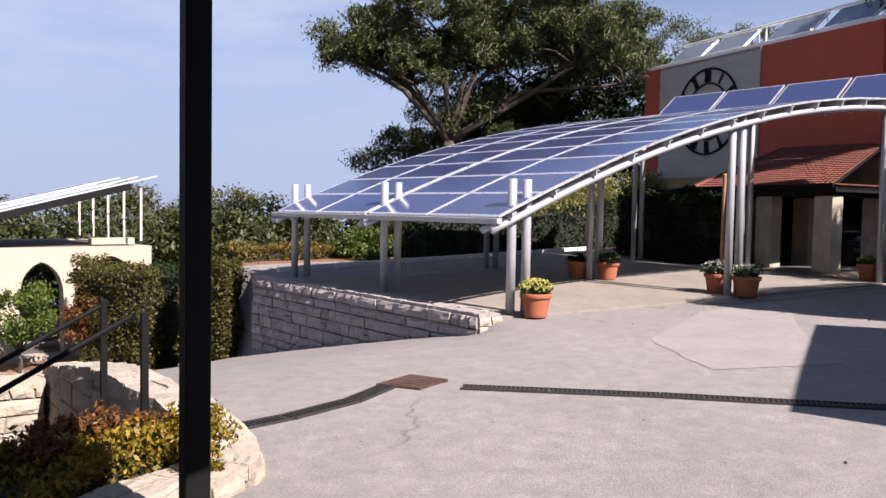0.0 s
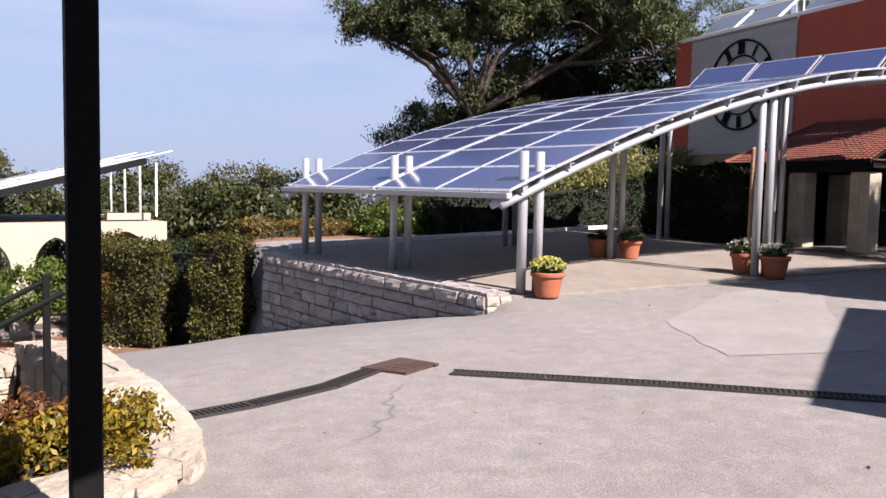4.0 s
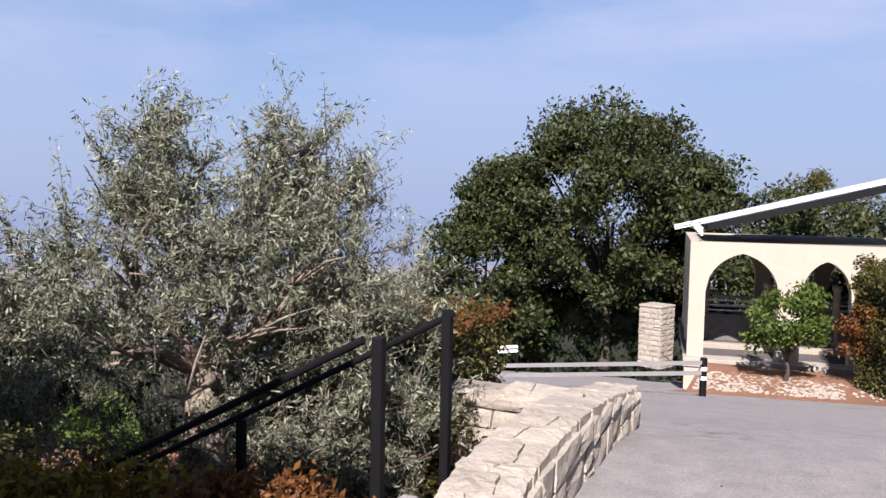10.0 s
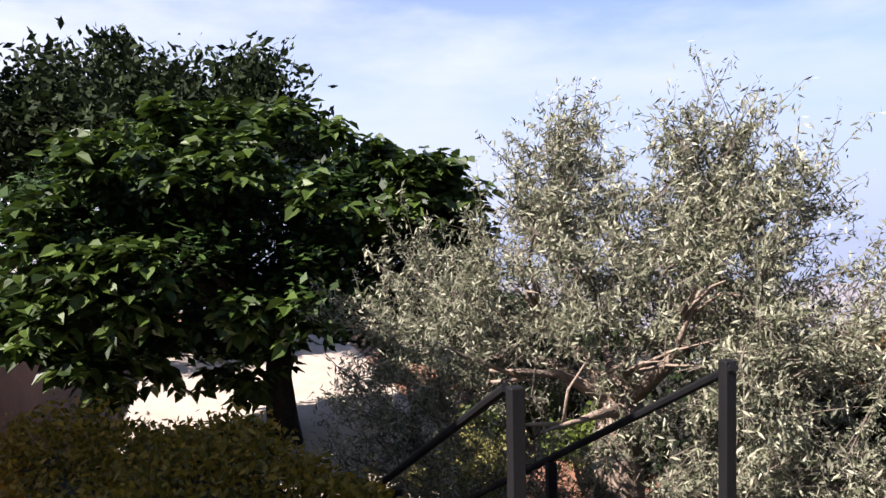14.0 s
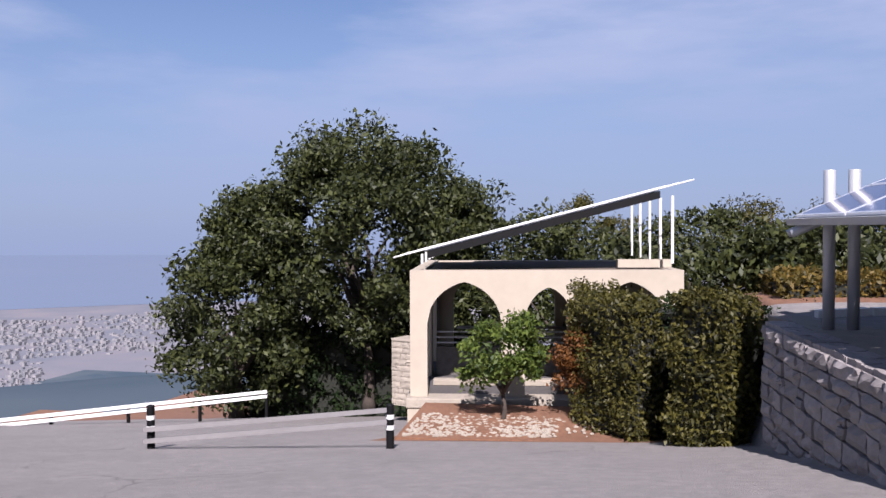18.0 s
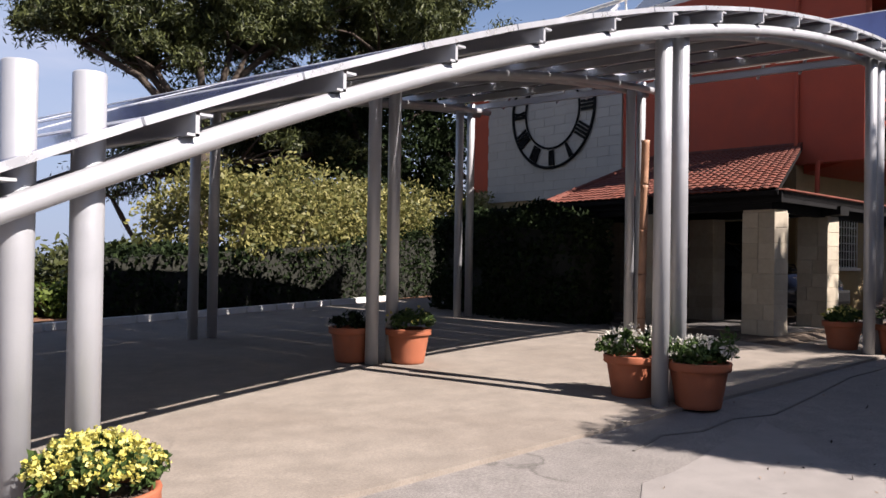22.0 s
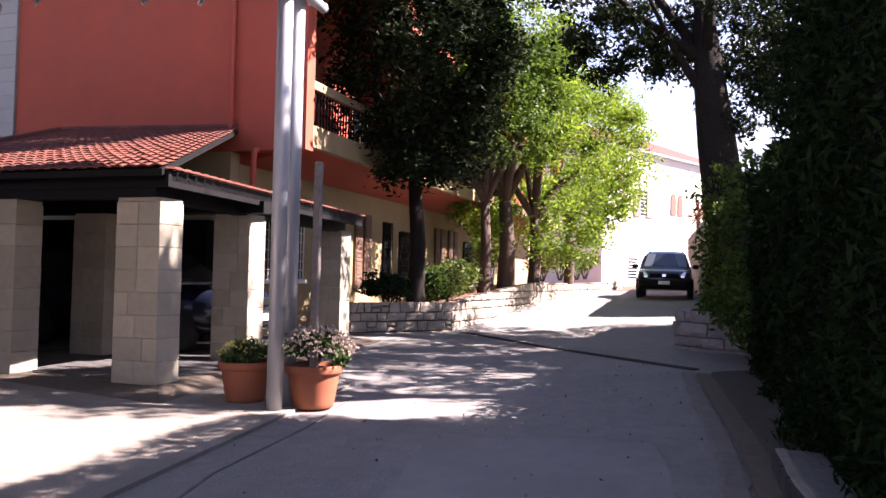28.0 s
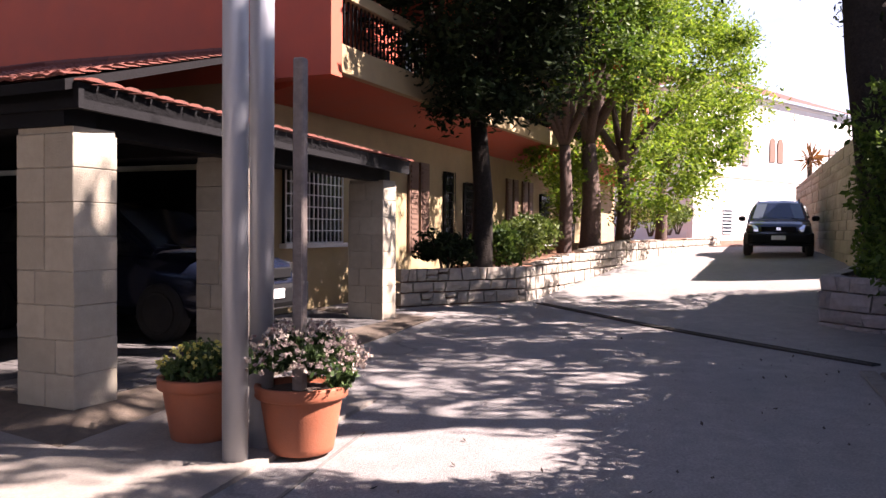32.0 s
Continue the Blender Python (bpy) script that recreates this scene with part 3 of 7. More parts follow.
single("parking_deck", deck, DECK, "sandy concrete parking deck under the solar canopy", "floor", kind="structure")

retaining = thing("retaining_wall", "grey rough-cut limestone retaining wall beside the sloping road", "wall", kind="structure")
core = bmesh.new()
prism(core, [(x + 0.03, y) for x, y in FACE][::-1] + [(x + 0.44, y) for x, y in FACE], lambda x, y: float(road_z(wall_x(y) - 0.2, y)) - 0.5, lambda x, y: float(yard(0, y)) * 0.2 + 0.06)
bmesh.ops.recalc_face_normals(core, faces=core.faces)
part("core", core, MORTAR, retaining, "dark mortar core")


def foot(s):
    y = 8.7 - s
    return float(road_z(wall_x(y) - 0.15, y)) - 0.05


stone_blocks(retaining, FACE[::-1], foot, lambda s: 0.07, 0.27, 0.44, 0.2, GREYSTONE, 3, gap=0.013, rough=0.075)
stone_blocks(retaining, [(-0.93, -0.36), (-0.45, -0.38)], lambda s: -0.3, lambda s: 0.07, 0.2, 0.3, 0.2, PALESTONE, 4, gap=0.009, rough=0.04)


def cap_stones(parent, path, z, width, size, material, seed, name="capstone"):
    """Rubble stones bedded along the top of a wall: uneven, rough, with thin shallow joints."""
    rnd = random.Random(seed)
    pts = [Vector((x, y)) for x, y in path]
    for a, b in zip(pts, pts[1:]):
        d = (b - a).normalized()
        side = Vector((-d.y, d.x))
        length, s = (b - a).length, 0.0
        skew0 = 0.0
        while s < length - 0.03:
            w = min(size * rnd.uniform(0.55, 1.5), length - s)
            skew1 = 0.0 if s + w > length - 0.03 else rnd.uniform(-0.07, 0.07)
            cut = rnd.choice((1.0, 0.38, 0.5, 0.62))
            tilt = rnd.uniform(-0.06, 0.06)
            for u0, u1 in ((0.0, cut), (cut, 1.0)):
                if u1 - u0 < 0.05:
                    continue
                bm = bmesh.new()
                e = 0.003
                grid = []
                top = rnd.uniform(0.045, 0.06)
                for i in range(5):
                    row = []
                    for j in range(5):
                        f, g = i / 4, j / 4
                        uu = (u0 + (u1 - u0) * g) * width
                        if 0 < u0 and g == 0 or u1 < 1 and g == 1:
                            uu += tilt * (f - 0.5)
                        lo, hi = s + skew0 * (uu / width - 0.5) * 2, s + w + skew1 * (uu / width - 0.5) * 2
                        ss = lo + (hi - lo) * f
                        ss += e if i == 0 else -e if i == 4 else rnd.uniform(-0.015, 0.015)
                        uu += e if j == 0 else -e if j == 4 else rnd.uniform(-0.01, 0.01)
                        edge = i in (0, 4) or j in (0, 4)
                        p = a + d * ss + side * (uu + (rnd.uniform(-0.012, 0.012) if edge else 0))
                        row.append(bm.verts.new((p.x, p.y, z(p.x, p.y) + top - (0.007 if edge else 0) + rnd.uniform(-0.008, 0.008))))
                    grid.append(row)
                for i in range(4):
                    for j in range(4):
                        bm.faces.new((grid[i][j], grid[i + 1][j], grid[i + 1][j + 1], grid[i][j + 1]))
                rim = [grid[i][0] for i in range(5)] + [grid[4][j] for j in range(1, 5)] + [grid[i][4] for i in range(3, -1, -1)] + [grid[0][j] for j in range(3, 0, -1)]
                foot_v = [bm.verts.new((v.co.x, v.co.y, v.co.z - 0.1)) for v in rim]
                for k in range(len(rim)):
                    bm.faces.new((rim[k], rim[(k + 1) % len(rim)], foot_v[(k + 1) % len(rim)], foot_v[k]))
                bmesh.ops.recalc_face_normals(bm, faces=bm.faces)
                part(name, bm, material, parent)
            s += w
            skew0 = skew1


cap_stones(retaining, [(x + 0.01, y) for x, y in FACE][::-1], lambda x, y: 0.075, 0.46, 0.34, GREYSTONE, 5)

# ---- low stone wall along the flower bed and stair ----
low_wall = thing("low_wall", "low pale limestone wall with broad uneven capstones beside the yard", "wall", kind="structure")
LOWLINE = [(-8.6, -7.35), (-7.95, -7.08), (-7.45, -6.84), (-7.15, -6.7), (-6.99, -6.5), (-6.94, -6.2), (-7.0, -5.75), (-7.13, -5.0), (-7.25, -3.6), (-7.38, -2.3), (-7.44, -1.36)]


def low_top(x, y):
    return 0.36 - 0.20 * (1 - float(sm(-6.6, -5.3, y))) - 0.55 * float(sm(-4.6, 0.4, y))


def inset(line, w):
    """The line moved w to its left, mitred at its bends."""
    pts = [Vector(p) for p in line]
    out = []
    for k, p in enumerate(pts):
        a, b = pts[max(0, k - 1)], pts[min(len(pts) - 1, k + 1)]
        d1, d2 = ((p - a).normalized() if k else (b - p).normalized()), ((b - p).normalized() if k < len(pts) - 1 else (p - a).normalized())
        nrm = Vector((-(d1.y + d2.y), d1.x + d2.x)).normalized()
        out.append((p.x + nrm.x * w, p.y + nrm.y * w))
    return out


lw = bmesh.new()
for (a, b), (c, d) in zip(zip(inset(LOWLINE, 0.04), inset(LOWLINE, 0.04)[1:]), zip(inset(LOWLINE, 0.35), inset(LOWLINE, 0.35)[1:])):
    prism(lw, [a, b, d, c], lambda x, y: -2.0, lambda x, y: low_top(x, y) + 0.028)
bmesh.ops.recalc_face_normals(lw, faces=lw.faces)
part("core", lw, PALEJOINT, low_wall, "pale mortar core")
cap_stones(low_wall, LOWLINE, low_top, 0.40, 0.34, PALESTONE, 8)
for seed, line, flip in ((11, LOWLINE, False), (12, inset(LOWLINE[5:], 0.37), True)):
    pts = line[::-1] if flip else line
    for a, b in zip(pts, pts[1:]):
        ym = (a[1] + b[1]) / 2
        lo = -1.5 if flip else float(road_z(-7, ym)) - 0.1
        stone_blocks(low_wall, [a, b], lambda s, lo=lo: lo, lambda s, a=a, b=b: low_top(a[0], a[1] + (b[1] - a[1]) * s / (Vector(b) - Vector(a)).length) - 0.01, 0.24, 0.42, 0.12, PALESTONE, seed + int(ym * 10), gap=0.008, rough=0.03)
stone_blocks(low_wall, [(-7.44, -1.34), (-7.84, -1.34)], lambda s: -0.7, lambda s: 0.03, 0.2, 0.22, 0.12, PALESTONE, 77, rough=0.03)
# the cross wall that closes the stair well at its far side
stair_wall = thing("stair_wall", "pale limestone wall closing the stair well below the yard", "wall", kind="structure")
part("core", boxm(-9.30, -7.86, -1.75, -1.35, -2.0, -0.12), PALEJOINT, stair_wall, "pale mortar core")
stone_blocks(stair_wall, [(-9.30, -1.76), (-7.86, -1.76)], lambda s: -1.5, lambda s: -0.1, 0.24, 0.45, 0.12, PALESTONE, 31, rough=0.03)
cap_stones(stair_wall, [(-7.86, -1.78), (-8.65, -1.78)][::-1], lambda x, y: -0.11, 0.44, 0.4, PALESTONE, 32)

# ---- solar canopy ----
def arch(x):
    return 1.80 + 0.445 * x - 0.0168 * x * x


ROWS = (0.0, 3.9, 7.75)
canopy = thing("solar_canopy", "grey steel parking canopy with arched beams carrying solar panels", "canopy")


def skew(x, y):
    return (x - 0.14 * y, y)


for yi, y in enumerate(ROWS):
    for xi, x0 in enumerate((0.0, 6.0, 12.0)):
        for k in (0, 1):
            px, py = skew(x0 + 0.34 * k + (0.0 if k == 0 else 0.0), y)
            base = float(yard(px, py)) - 0.04
            top = 2.5 if xi == 0 else float(arch(x0 + 0.34 * k)) + 0.16
            bm = bmesh.new()
            lathe(bm, [(0.085, base), (0.085, top - 0.01), (0.078, top)], 20, px, py)
            part("post", bm, GALV, canopy, smooth=False).data.shade_smooth()
    bm = bmesh.new()
    xs = np.linspace(-0.55, 12.75, 34)
    tube(bm, [(skew(x, y)[0], y - 0.148, arch(x)) for x in xs], 0.062, 12)
    part("arched_beam", bm, GALV, canopy, smooth=True)
    bm = bmesh.new()
    tube(bm, [(skew(x, y)[0], y + 0.148, arch(x)) for x in xs], 0.062, 12)
    part("arched_beam", bm, GALV, canopy, smooth=True)

PITCH = 1.0
for i in range(14):
    x = -0.2 + i * PITCH * 0.985
    z = arch(x)
    bm = bmesh.new()
    a, b = skew(x, -0.25), skew(x, 8.0)
    d = Vector((b[0] - a[0], b[1] - a[1], 0)).normalized()
    up = Vector((-0.45, 0, 1)).normalized()
    for s0, s1, w0, w1 in ((0.06, 0.19, -0.012, 0.012), (0.175, 0.19, -0.012, 0.09), (0.06, 0.075, -0.06, 0.012)):
        q = []
        for p in (Vector((a[0], a[1], z)), Vector((b[0], b[1], z))):
            for s, w in ((s0, w0), (s0, w1), (s1, w1), (s1, w0)):
                q.append(bm.verts.new(p + Vector((w, 0, s))))
        for k in range(4):
            bm.faces.new((q[k], q[(k + 1) % 4], q[4 + (k + 1) % 4], q[4 + k]))
        bm.faces.new(q[3::-1])
        bm.faces.new(q[4:])
    bmesh.ops.recalc_face_normals(bm, faces=bm.faces)
    part("purlin", bm, GALV, canopy)


def solar_panel(parent, p, ux, uy, lx, ly, name="solar_panel", rim=None):
    """A framed module: dark glass with fine white cell lines, aluminium frame, grey back."""
    nrm = ux.cross(uy).normalized()
    f = bmesh.new()
    c = bmesh.new()
    w, h = 0.035, 0.04

    def slab(bm, a0, a1, b0, b1, z0, z1):
        q = [p + ux * a + uy * b + nrm * z for z in (z0, z1) for a, b in ((a0, b0), (a1, b0), (a1, b1), (a0, b1))]
        v = [bm.verts.new(t) for t in q]
        for i in range(4):
            bm.faces.new((v[i], v[(i + 1) % 4], v[4 + (i + 1) % 4], v[4 + i]))
        bm.faces.new(v[4:])
        bm.faces.new(v[3::-1])

    slab(f, 0, lx, 0, w, -h, 0.004)
    slab(f, 0, lx, ly - w, ly, -h, 0.004)
    slab(f, 0, w, w, ly - w, -h, 0.004)
    slab(f, lx - w, lx, w, ly - w, -h, 0.004)
    slab(c, w, lx - w, w, ly - w, -0.018, 0.0)
    fr = part(name, f, rim or ALU, parent)
    part("glass", c, PVCELL, fr, "dark blue glass")
    return fr


for i in range(13):
    x0, x1 = -0.48 + i * 0.985, -0.48 + (i + 1) * 0.985
    for j, (ya, yb) in enumerate(((-0.22, 1.76), (1.80, 3.76), (3.92, 5.82), (5.86, 7.70))):
        a = Vector((skew(x0, ya)[0], ya, arch(x0) + 0.245))
        b = Vector((skew(x1, ya)[0], ya, arch(x1) + 0.245))
        c = Vector((skew(x0, yb)[0], yb, arch(x0) + 0.245))
        ux, uy = (b - a), (c - a)
        lx, ly = ux.length - 0.02, uy.length
        solar_panel(canopy, a, ux.normalized(), uy.normalized(), lx, ly)
# gutter-like fascia along the low edge
bm = bmesh.new()
q0, q1 = skew(-0.55, -0.24), skew(-0.55, 7.95)
vs = []
for x, y in (q0, q1):
    vs.append([bm.verts.new((x + dx, y, arch(-0.55) + dz)) for dx, dz in ((0.02, 0.13), (0.12, 0.15), (0.12, 0.24), (0.0, 0.225))])
for k in range(4):
    bm.faces.new((vs[0][k], vs[0][(k + 1) % 4], vs[1][(k + 1) % 4], vs[1][k]))
bm.faces.new(vs[0][::-1])
bm.faces.new(vs[1])
bmesh.ops.recalc_face_normals(bm, faces=bm.faces)
part("fascia", bm, GALV, canopy)
# the steep row of modules on the high end
for j in range(4):
    y = -0.3 + 1.98 * j
    a = Vector((skew(12.45, y)[0], y, 4.98))
    uy = Vector((-0.14, 1, 0)).normalized()
    ux = Vector((1.25, 0.175, 0.95)).normalized()
    solar_panel(canopy, a, ux, uy, 1.55, 1.9)
    for yy in (y + 0.3, y + 1.6):
        b = bmesh.new()
        tube(b, [(skew(12.7, yy)[0], yy, 4.78), (skew(13.55, yy)[0], yy, 5.72)], 0.025, 6)
        part("strut", b, GALV, canopy)


# ---- red building with carport ----
bld = thing("red_building", "two-storey red rendered building with ochre ground floor and balcony", "building", pose(17.84, 2.24, 0.3, 0, 0, -7.0))
H = 8.25
part("front_wall", boxm(0, 0.3, -0.22, 13.6, 3.62, H), RED, bld, "red rendered gable wall")
part("ground_wall", boxm(0, 0.295, 1.35, 13.6, -0.3, 3.615), YELLOW, bld, "ochre rendered ground-floor wall")
part("side_wall", boxm(0.3, 26, 1.35, 1.65, -0.3, 3.6), YELLOW, bld, "ochre rendered ground-floor wall")
part("upper_wall", boxm(0.3, 26, 1.35, 1.65, 3.6, H - 0.1), RED, bld, "red rendered upper wall")
part("roof_slab", boxm(0.05, 26, -0.15, 13.6, H, H + 0.16, bevel=0.01), WHITEWALL, bld)
part("back_wall", boxm(25.7, 26, 1.7, 13.6, -0.3, H - 0.02), RED, bld)
part("north_wall", boxm(0.32, 25.6, 13.3, 13.6, -0.3, H - 0.02), RED, bld)
part("balcony_edge", boxm(0.31, 26, -0.2, -0.06, 3.70, 4.12, bevel=0.01), YELLOW, bld, "ochre edge beam of the balcony")
part("balcony_slab", boxm(0.31, 26, -0.055, 1.34, 3.86, 4.0), YELLOW, bld)
sof = bmesh.new()
q = [sof.verts.new(v) for v in ((0.31, -0.06, 3.72), (26, -0.06, 3.72), (26, 1.34, 3.42), (0.31, 1.34, 3.42), (0.31, -0.06, 3.84), (26, -0.06, 3.84), (26, 1.34, 3.84), (0.31, 1.34, 3.84))]
for f in ((3, 2, 1, 0), (4, 5, 6, 7), (0, 1, 5, 4), (1, 2, 6, 5), (2, 3, 7, 6), (3, 0, 4, 7)):
    sof.faces.new([q[k] for k in f])
part("balcony_soffit", sof, RED, bld, "red sloping soffit")
part("balcony_rail", boxm(0.31, 26, -0.19, -0.03, 4.80, 4.97, bevel=0.01), YELLOW, bld, "ochre balcony top rail")
part("balcony_roof", boxm(0.31, 26, -0.2, 1.34, 7.4, 7.6, bevel=0.01), RED, bld)
for k in range(7):
    x = 3.0 + 3.7 * k
    part("balcony_pier", boxm(x, x + 0.42, -0.15, 0.25, 4.975, 7.395, bevel=0.01), RED, bld, "red balcony pier")
bar = boxm(-0.012, 0.012, -0.125, -0.1, 4.12, 4.80)
bar_mesh = mesh_of("baluster", bar)
bar_mesh.materials.append(BLACKIRON)
for k in range(120):
    b = part("baluster", bar_mesh, None, bld)
    b.location.x = 0.4 + 0.125 * k
for k in range(5):
    x = 1.4 + 3.7 * k
    d = part("upper_door", boxm(x, x + 1.1, 1.29, 1.345, 4.02, 6.2), BROWNWOOD, bld)
    part("pane", boxm(x + 0.1, x + 0.5, 1.27, 1.288, 4.4, 6.05), GLASS, d)
    part("pane", boxm(x + 0.6, x + 1.0, 1.27, 1.288, 4.4, 6.05), GLASS, d)
part("white_panel", boxm(-0.06, -0.004, 6.6, 12.5, 3.2, 8.23), PALEJOINT, bld, "joints of the white stone panel")
for r in range(17):
    z0 = 3.2 + r * 0.289
    s = 6.6 - (0.0 if r % 2 else 0.45)
    while s < 12.5:
        a, b = max(6.6, s), min(12.5, s + 0.9)
        if b - a > 0.05:
            part("tile", boxm(-0.075, -0.061, a + 0.004, b - 0.004, z0 + 0.004, z0 + 0.285), CLADDING, bld)
        s += 0.9
pipe = bmesh.new()
tube(pipe, [(-0.08, 1.32, 8.15), (-0.08, 1.32, 4.05)], 0.05, 10)
part("downpipe", pipe, RED, bld, "red painted downpipe")
pipe = bmesh.new()
tube(pipe, [(-0.02, 0.75, 3.62), (-0.14, 0.75, 3.6), (-0.17, 0.75, 3.45), (-0.17, 0.75, 2.6)], 0.055, 10)
part("downpipe", pipe, RED, bld, "red painted downpipe")
WIN = ((1.05, 1.75, 1.2, 2.4, True, WHITEPAINT), (7.4, 0.55, 0.9, 2.8, False, BLACKIRON), (8.6, 0.95, 1.0, 2.6, False, BLACKIRON), (14.9, 0.95, 1.0, 2.6, False, BLACKIRON), (18.0, 0.95, 1.0, 2.6, False, BLACKIRON))
for x, wd, z0, z1, close, gm in WIN:
    w = part("window", boxm(x, x + wd, 1.30, 1.345, z0, z1), NEARBLACK, bld)
    part("pane", boxm(x + 0.06, x + wd / 2 - 0.02, 1.285, 1.298, z0 + 0.06, z1 - 0.06), GLASS, w)
    part("pane", boxm(x + wd / 2 + 0.02, x + wd - 0.06, 1.285, 1.298, z0 + 0.06, z1 - 0.06), GLASS, w)
    part("sill", boxm(x - 0.08, x + wd + 0.08, 1.2, 1.345, z0 - 0.08, z0 - 0.004, bevel=0.01), WHITEWALL, w)
    bm = bmesh.new()
    nb = int(wd / 0.13)
    for i in range(nb + 1):
        xx = x + i * wd / nb
        box(bm, xx - 0.009, xx + 0.009, 1.26, 1.278, z0, z1)
    for i in range(int((z1 - z0) / 0.2) + 1):
        zz = z0 + i * 0.2
        box(bm, x, x + wd, 1.262, 1.276, zz, zz + 0.018)
    part("grille", bm, gm, w)
for x in (5.55, 6.1, 11.7, 12.25, 13.1, 13.65, 16.8, 17.35):
    sh = part("shutter", boxm(x, x + 0.42, 1.28, 1.34, 0.95, 2.9), BROWNWOOD, bld, "brown louvred shutter")
    bm = bmesh.new()
    for i in range(17):
        box(bm, x + 0.05, x + 0.37, 1.262, 1.279, 1.03 + i * 0.108, 1.09 + i * 0.108)
    part("slat_panel", bm, BROWNWOOD, sh)
# clock ring of black iron with numerals
clock = thing("wall_clock", "large black iron clock ring with Roman numerals on white stone", "clock", bld.matrix_world @ pose(-0.14, 9.37, 5.97))
R = 1.79
for r, wd in ((R, 0.045), (R * 0.66, 0.035)):
    bm = bmesh.new()
    tube(bm, [(0, r * math.cos(a), r * math.sin(a)) for a in np.linspace(0, 2 * math.pi, 65)], wd, 6, cap=False)
    part("ring", bm, BLACKIRON, clock)
ROMAN = ("XII", "I", "II", "III", "IIII", "V", "VI", "VII", "VIII", "IX", "X", "XI")
for hnum, word in enumerate(ROMAN):
    bm = bmesh.new()
    step = 0.115
    x = -step * (len(word) - 1) / 2
    for ch in word:
        strokes = {"I": (((0, -1), (0, 1)),), "V": (((-0.5, 1), (0, -1)), ((0.5, 1), (0, -1))), "X": (((-0.5, 1), (0.5, -1)), ((0.5, 1), (-0.5, -1)))}[ch]
        for (x0, y0), (x1, y1) in strokes:
            a = Vector((x + x0 * 0.11, y0 * 0.235))
            b = Vector((x + x1 * 0.11, y1 * 0.235))
            d = (b - a).normalized()
            s = Vector((-d.y, d.x)) * 0.036
            ang = -2 * math.pi * hnum / 12
            q = []
            for dep in (-0.02, 0.02):
                for t in (a + s, b + s, b - s, a - s):
                    u, v = t.x, t.y + R * 0.83
                    q.append(bm.verts.new((dep, -(u * math.cos(ang) - v * math.sin(ang)), u * math.sin(ang) + v * math.cos(ang))))
            for k in range(4):
                bm.faces.new((q[k], q[(k + 1) % 4], q[4 + (k + 1) % 4], q[4 + k]))
            bm.faces.new(q[3::-1])
            bm.faces.new(q[4:])
        x += step
    bmesh.ops.recalc_face_normals(bm, faces=bm.faces)
    part("numeral", bm, BLACKIRON, clock)
# roof collectors and rail
COLLECTOR = glass_mat("collector_glass", (0.10, 0.12, 0.15), 0.15)
for y in (2.0, 4.6, 7.9, 10.3):
    col = thing("solar_water_heater", "tilted solar water collector on the flat roof", "solar collector", bld.matrix_world @ pose(0.35, y, H + 0.165, 0, -40, 0), group="roof collectors")
    part("panel_frame", boxm(0, 1.3, 0, 2.1, 0.0, 0.09, bevel=0.01), ALU, col)
    part("absorber", boxm(0.05, 1.25, 0.05, 2.05, 0.091, 0.1), COLLECTOR, col)
    for yy in (0.1, 1.95):
        leg = bmesh.new()
        tube(leg, [(1.2, yy, 0.0), (0.77, yy, -0.62)], 0.025, 6)
        part("leg", leg, ALU, col)
rail = thing("roof_rail", "white pipe rail along the roof edge", "railing", bld.matrix_world.copy())
bm = bmesh.new()
tube(bm, [(1.35, 0.6, H + 1.15), (1.35, 12.6, H + 1.15)], 0.06, 8)
part("pipe", bm, WHITEPAINT, rail)
for k in range(6):
    bm = bmesh.new()
    tube(bm, [(1.35, 0.8 + 2.3 * k, H + 0.16), (1.35, 0.8 + 2.3 * k, H + 1.12)], 0.035, 6)
    part("stanchion", bm, WHITEPAINT, rail)

# carport: pillars, black fascia, tiled roof leaning on the gable
carport = thing("carport", "stone-pillared carport with dark fascia and red tiled roof", "carport", bld.matrix_world.copy())
PILLARS = [(-5.34, -1.27), (-5.31, 0.9), (-5.3, 3.2), (-5.25, 5.6), (-2.83, -0.89), (-3.07, 1.48), (-3.1, 4.0), (1.2, -0.42)]
for k, (x, y) in enumerate(PILLARS):
    pil = part("pillar", boxm(x + 0.012, x + 0.418, y + 0.012, y + 0.608, -0.35, 2.2), ASHLAR, carport, "pillar of pale sawn stone blocks")
    rnd = random.Random(k)
    for r in range(9):
        z0 = -0.24 + 0.266 * r
        cut = rnd.choice((0.2, 0.31, 0.42))
        for a, b in ((0, cut), (cut, 0.62)):
            part("block", boxm(x - 0.002 * (r % 2), x + 0.43 + 0.002 * (r % 3), y + a + 0.002, y + b - 0.002, z0 + 0.002, z0 + 0.264, bevel=0.006), ASHLAR, pil)
# back and end walls added, black to stand in for the carport's shade
part("back_wall", boxm(-0.32, -0.08, 1.6, 7.5, -0.35, 2.3), NEARBLACK, carport, "back wall, carport shade put into its black colour")
part("end_wall", boxm(-5.0, -0.33, 7.3, 7.5, -0.35, 2.36), NEARBLACK, carport, "added end wall, carport shade put into its black colour")
EZ = 2.48
EA, EB, EC = Vector((-5.45, -1.45, 0)), Vector((-5.2, 7.6, 0)), Vector((1.69, -0.62, 0))
ET = EA.lerp(EB, 0.62)


def board(a, b, z0, z1, w):
    d = (b - a).normalized()
    s = Vector((d.y, -d.x, 0)) * w
    bm = bmesh.new()
    prism(bm, [(p.x, p.y) for p in (a, b, b + s, a + s)], z0, z1)
    bmesh.ops.recalc_face_normals(bm, faces=bm.faces)
    return bm


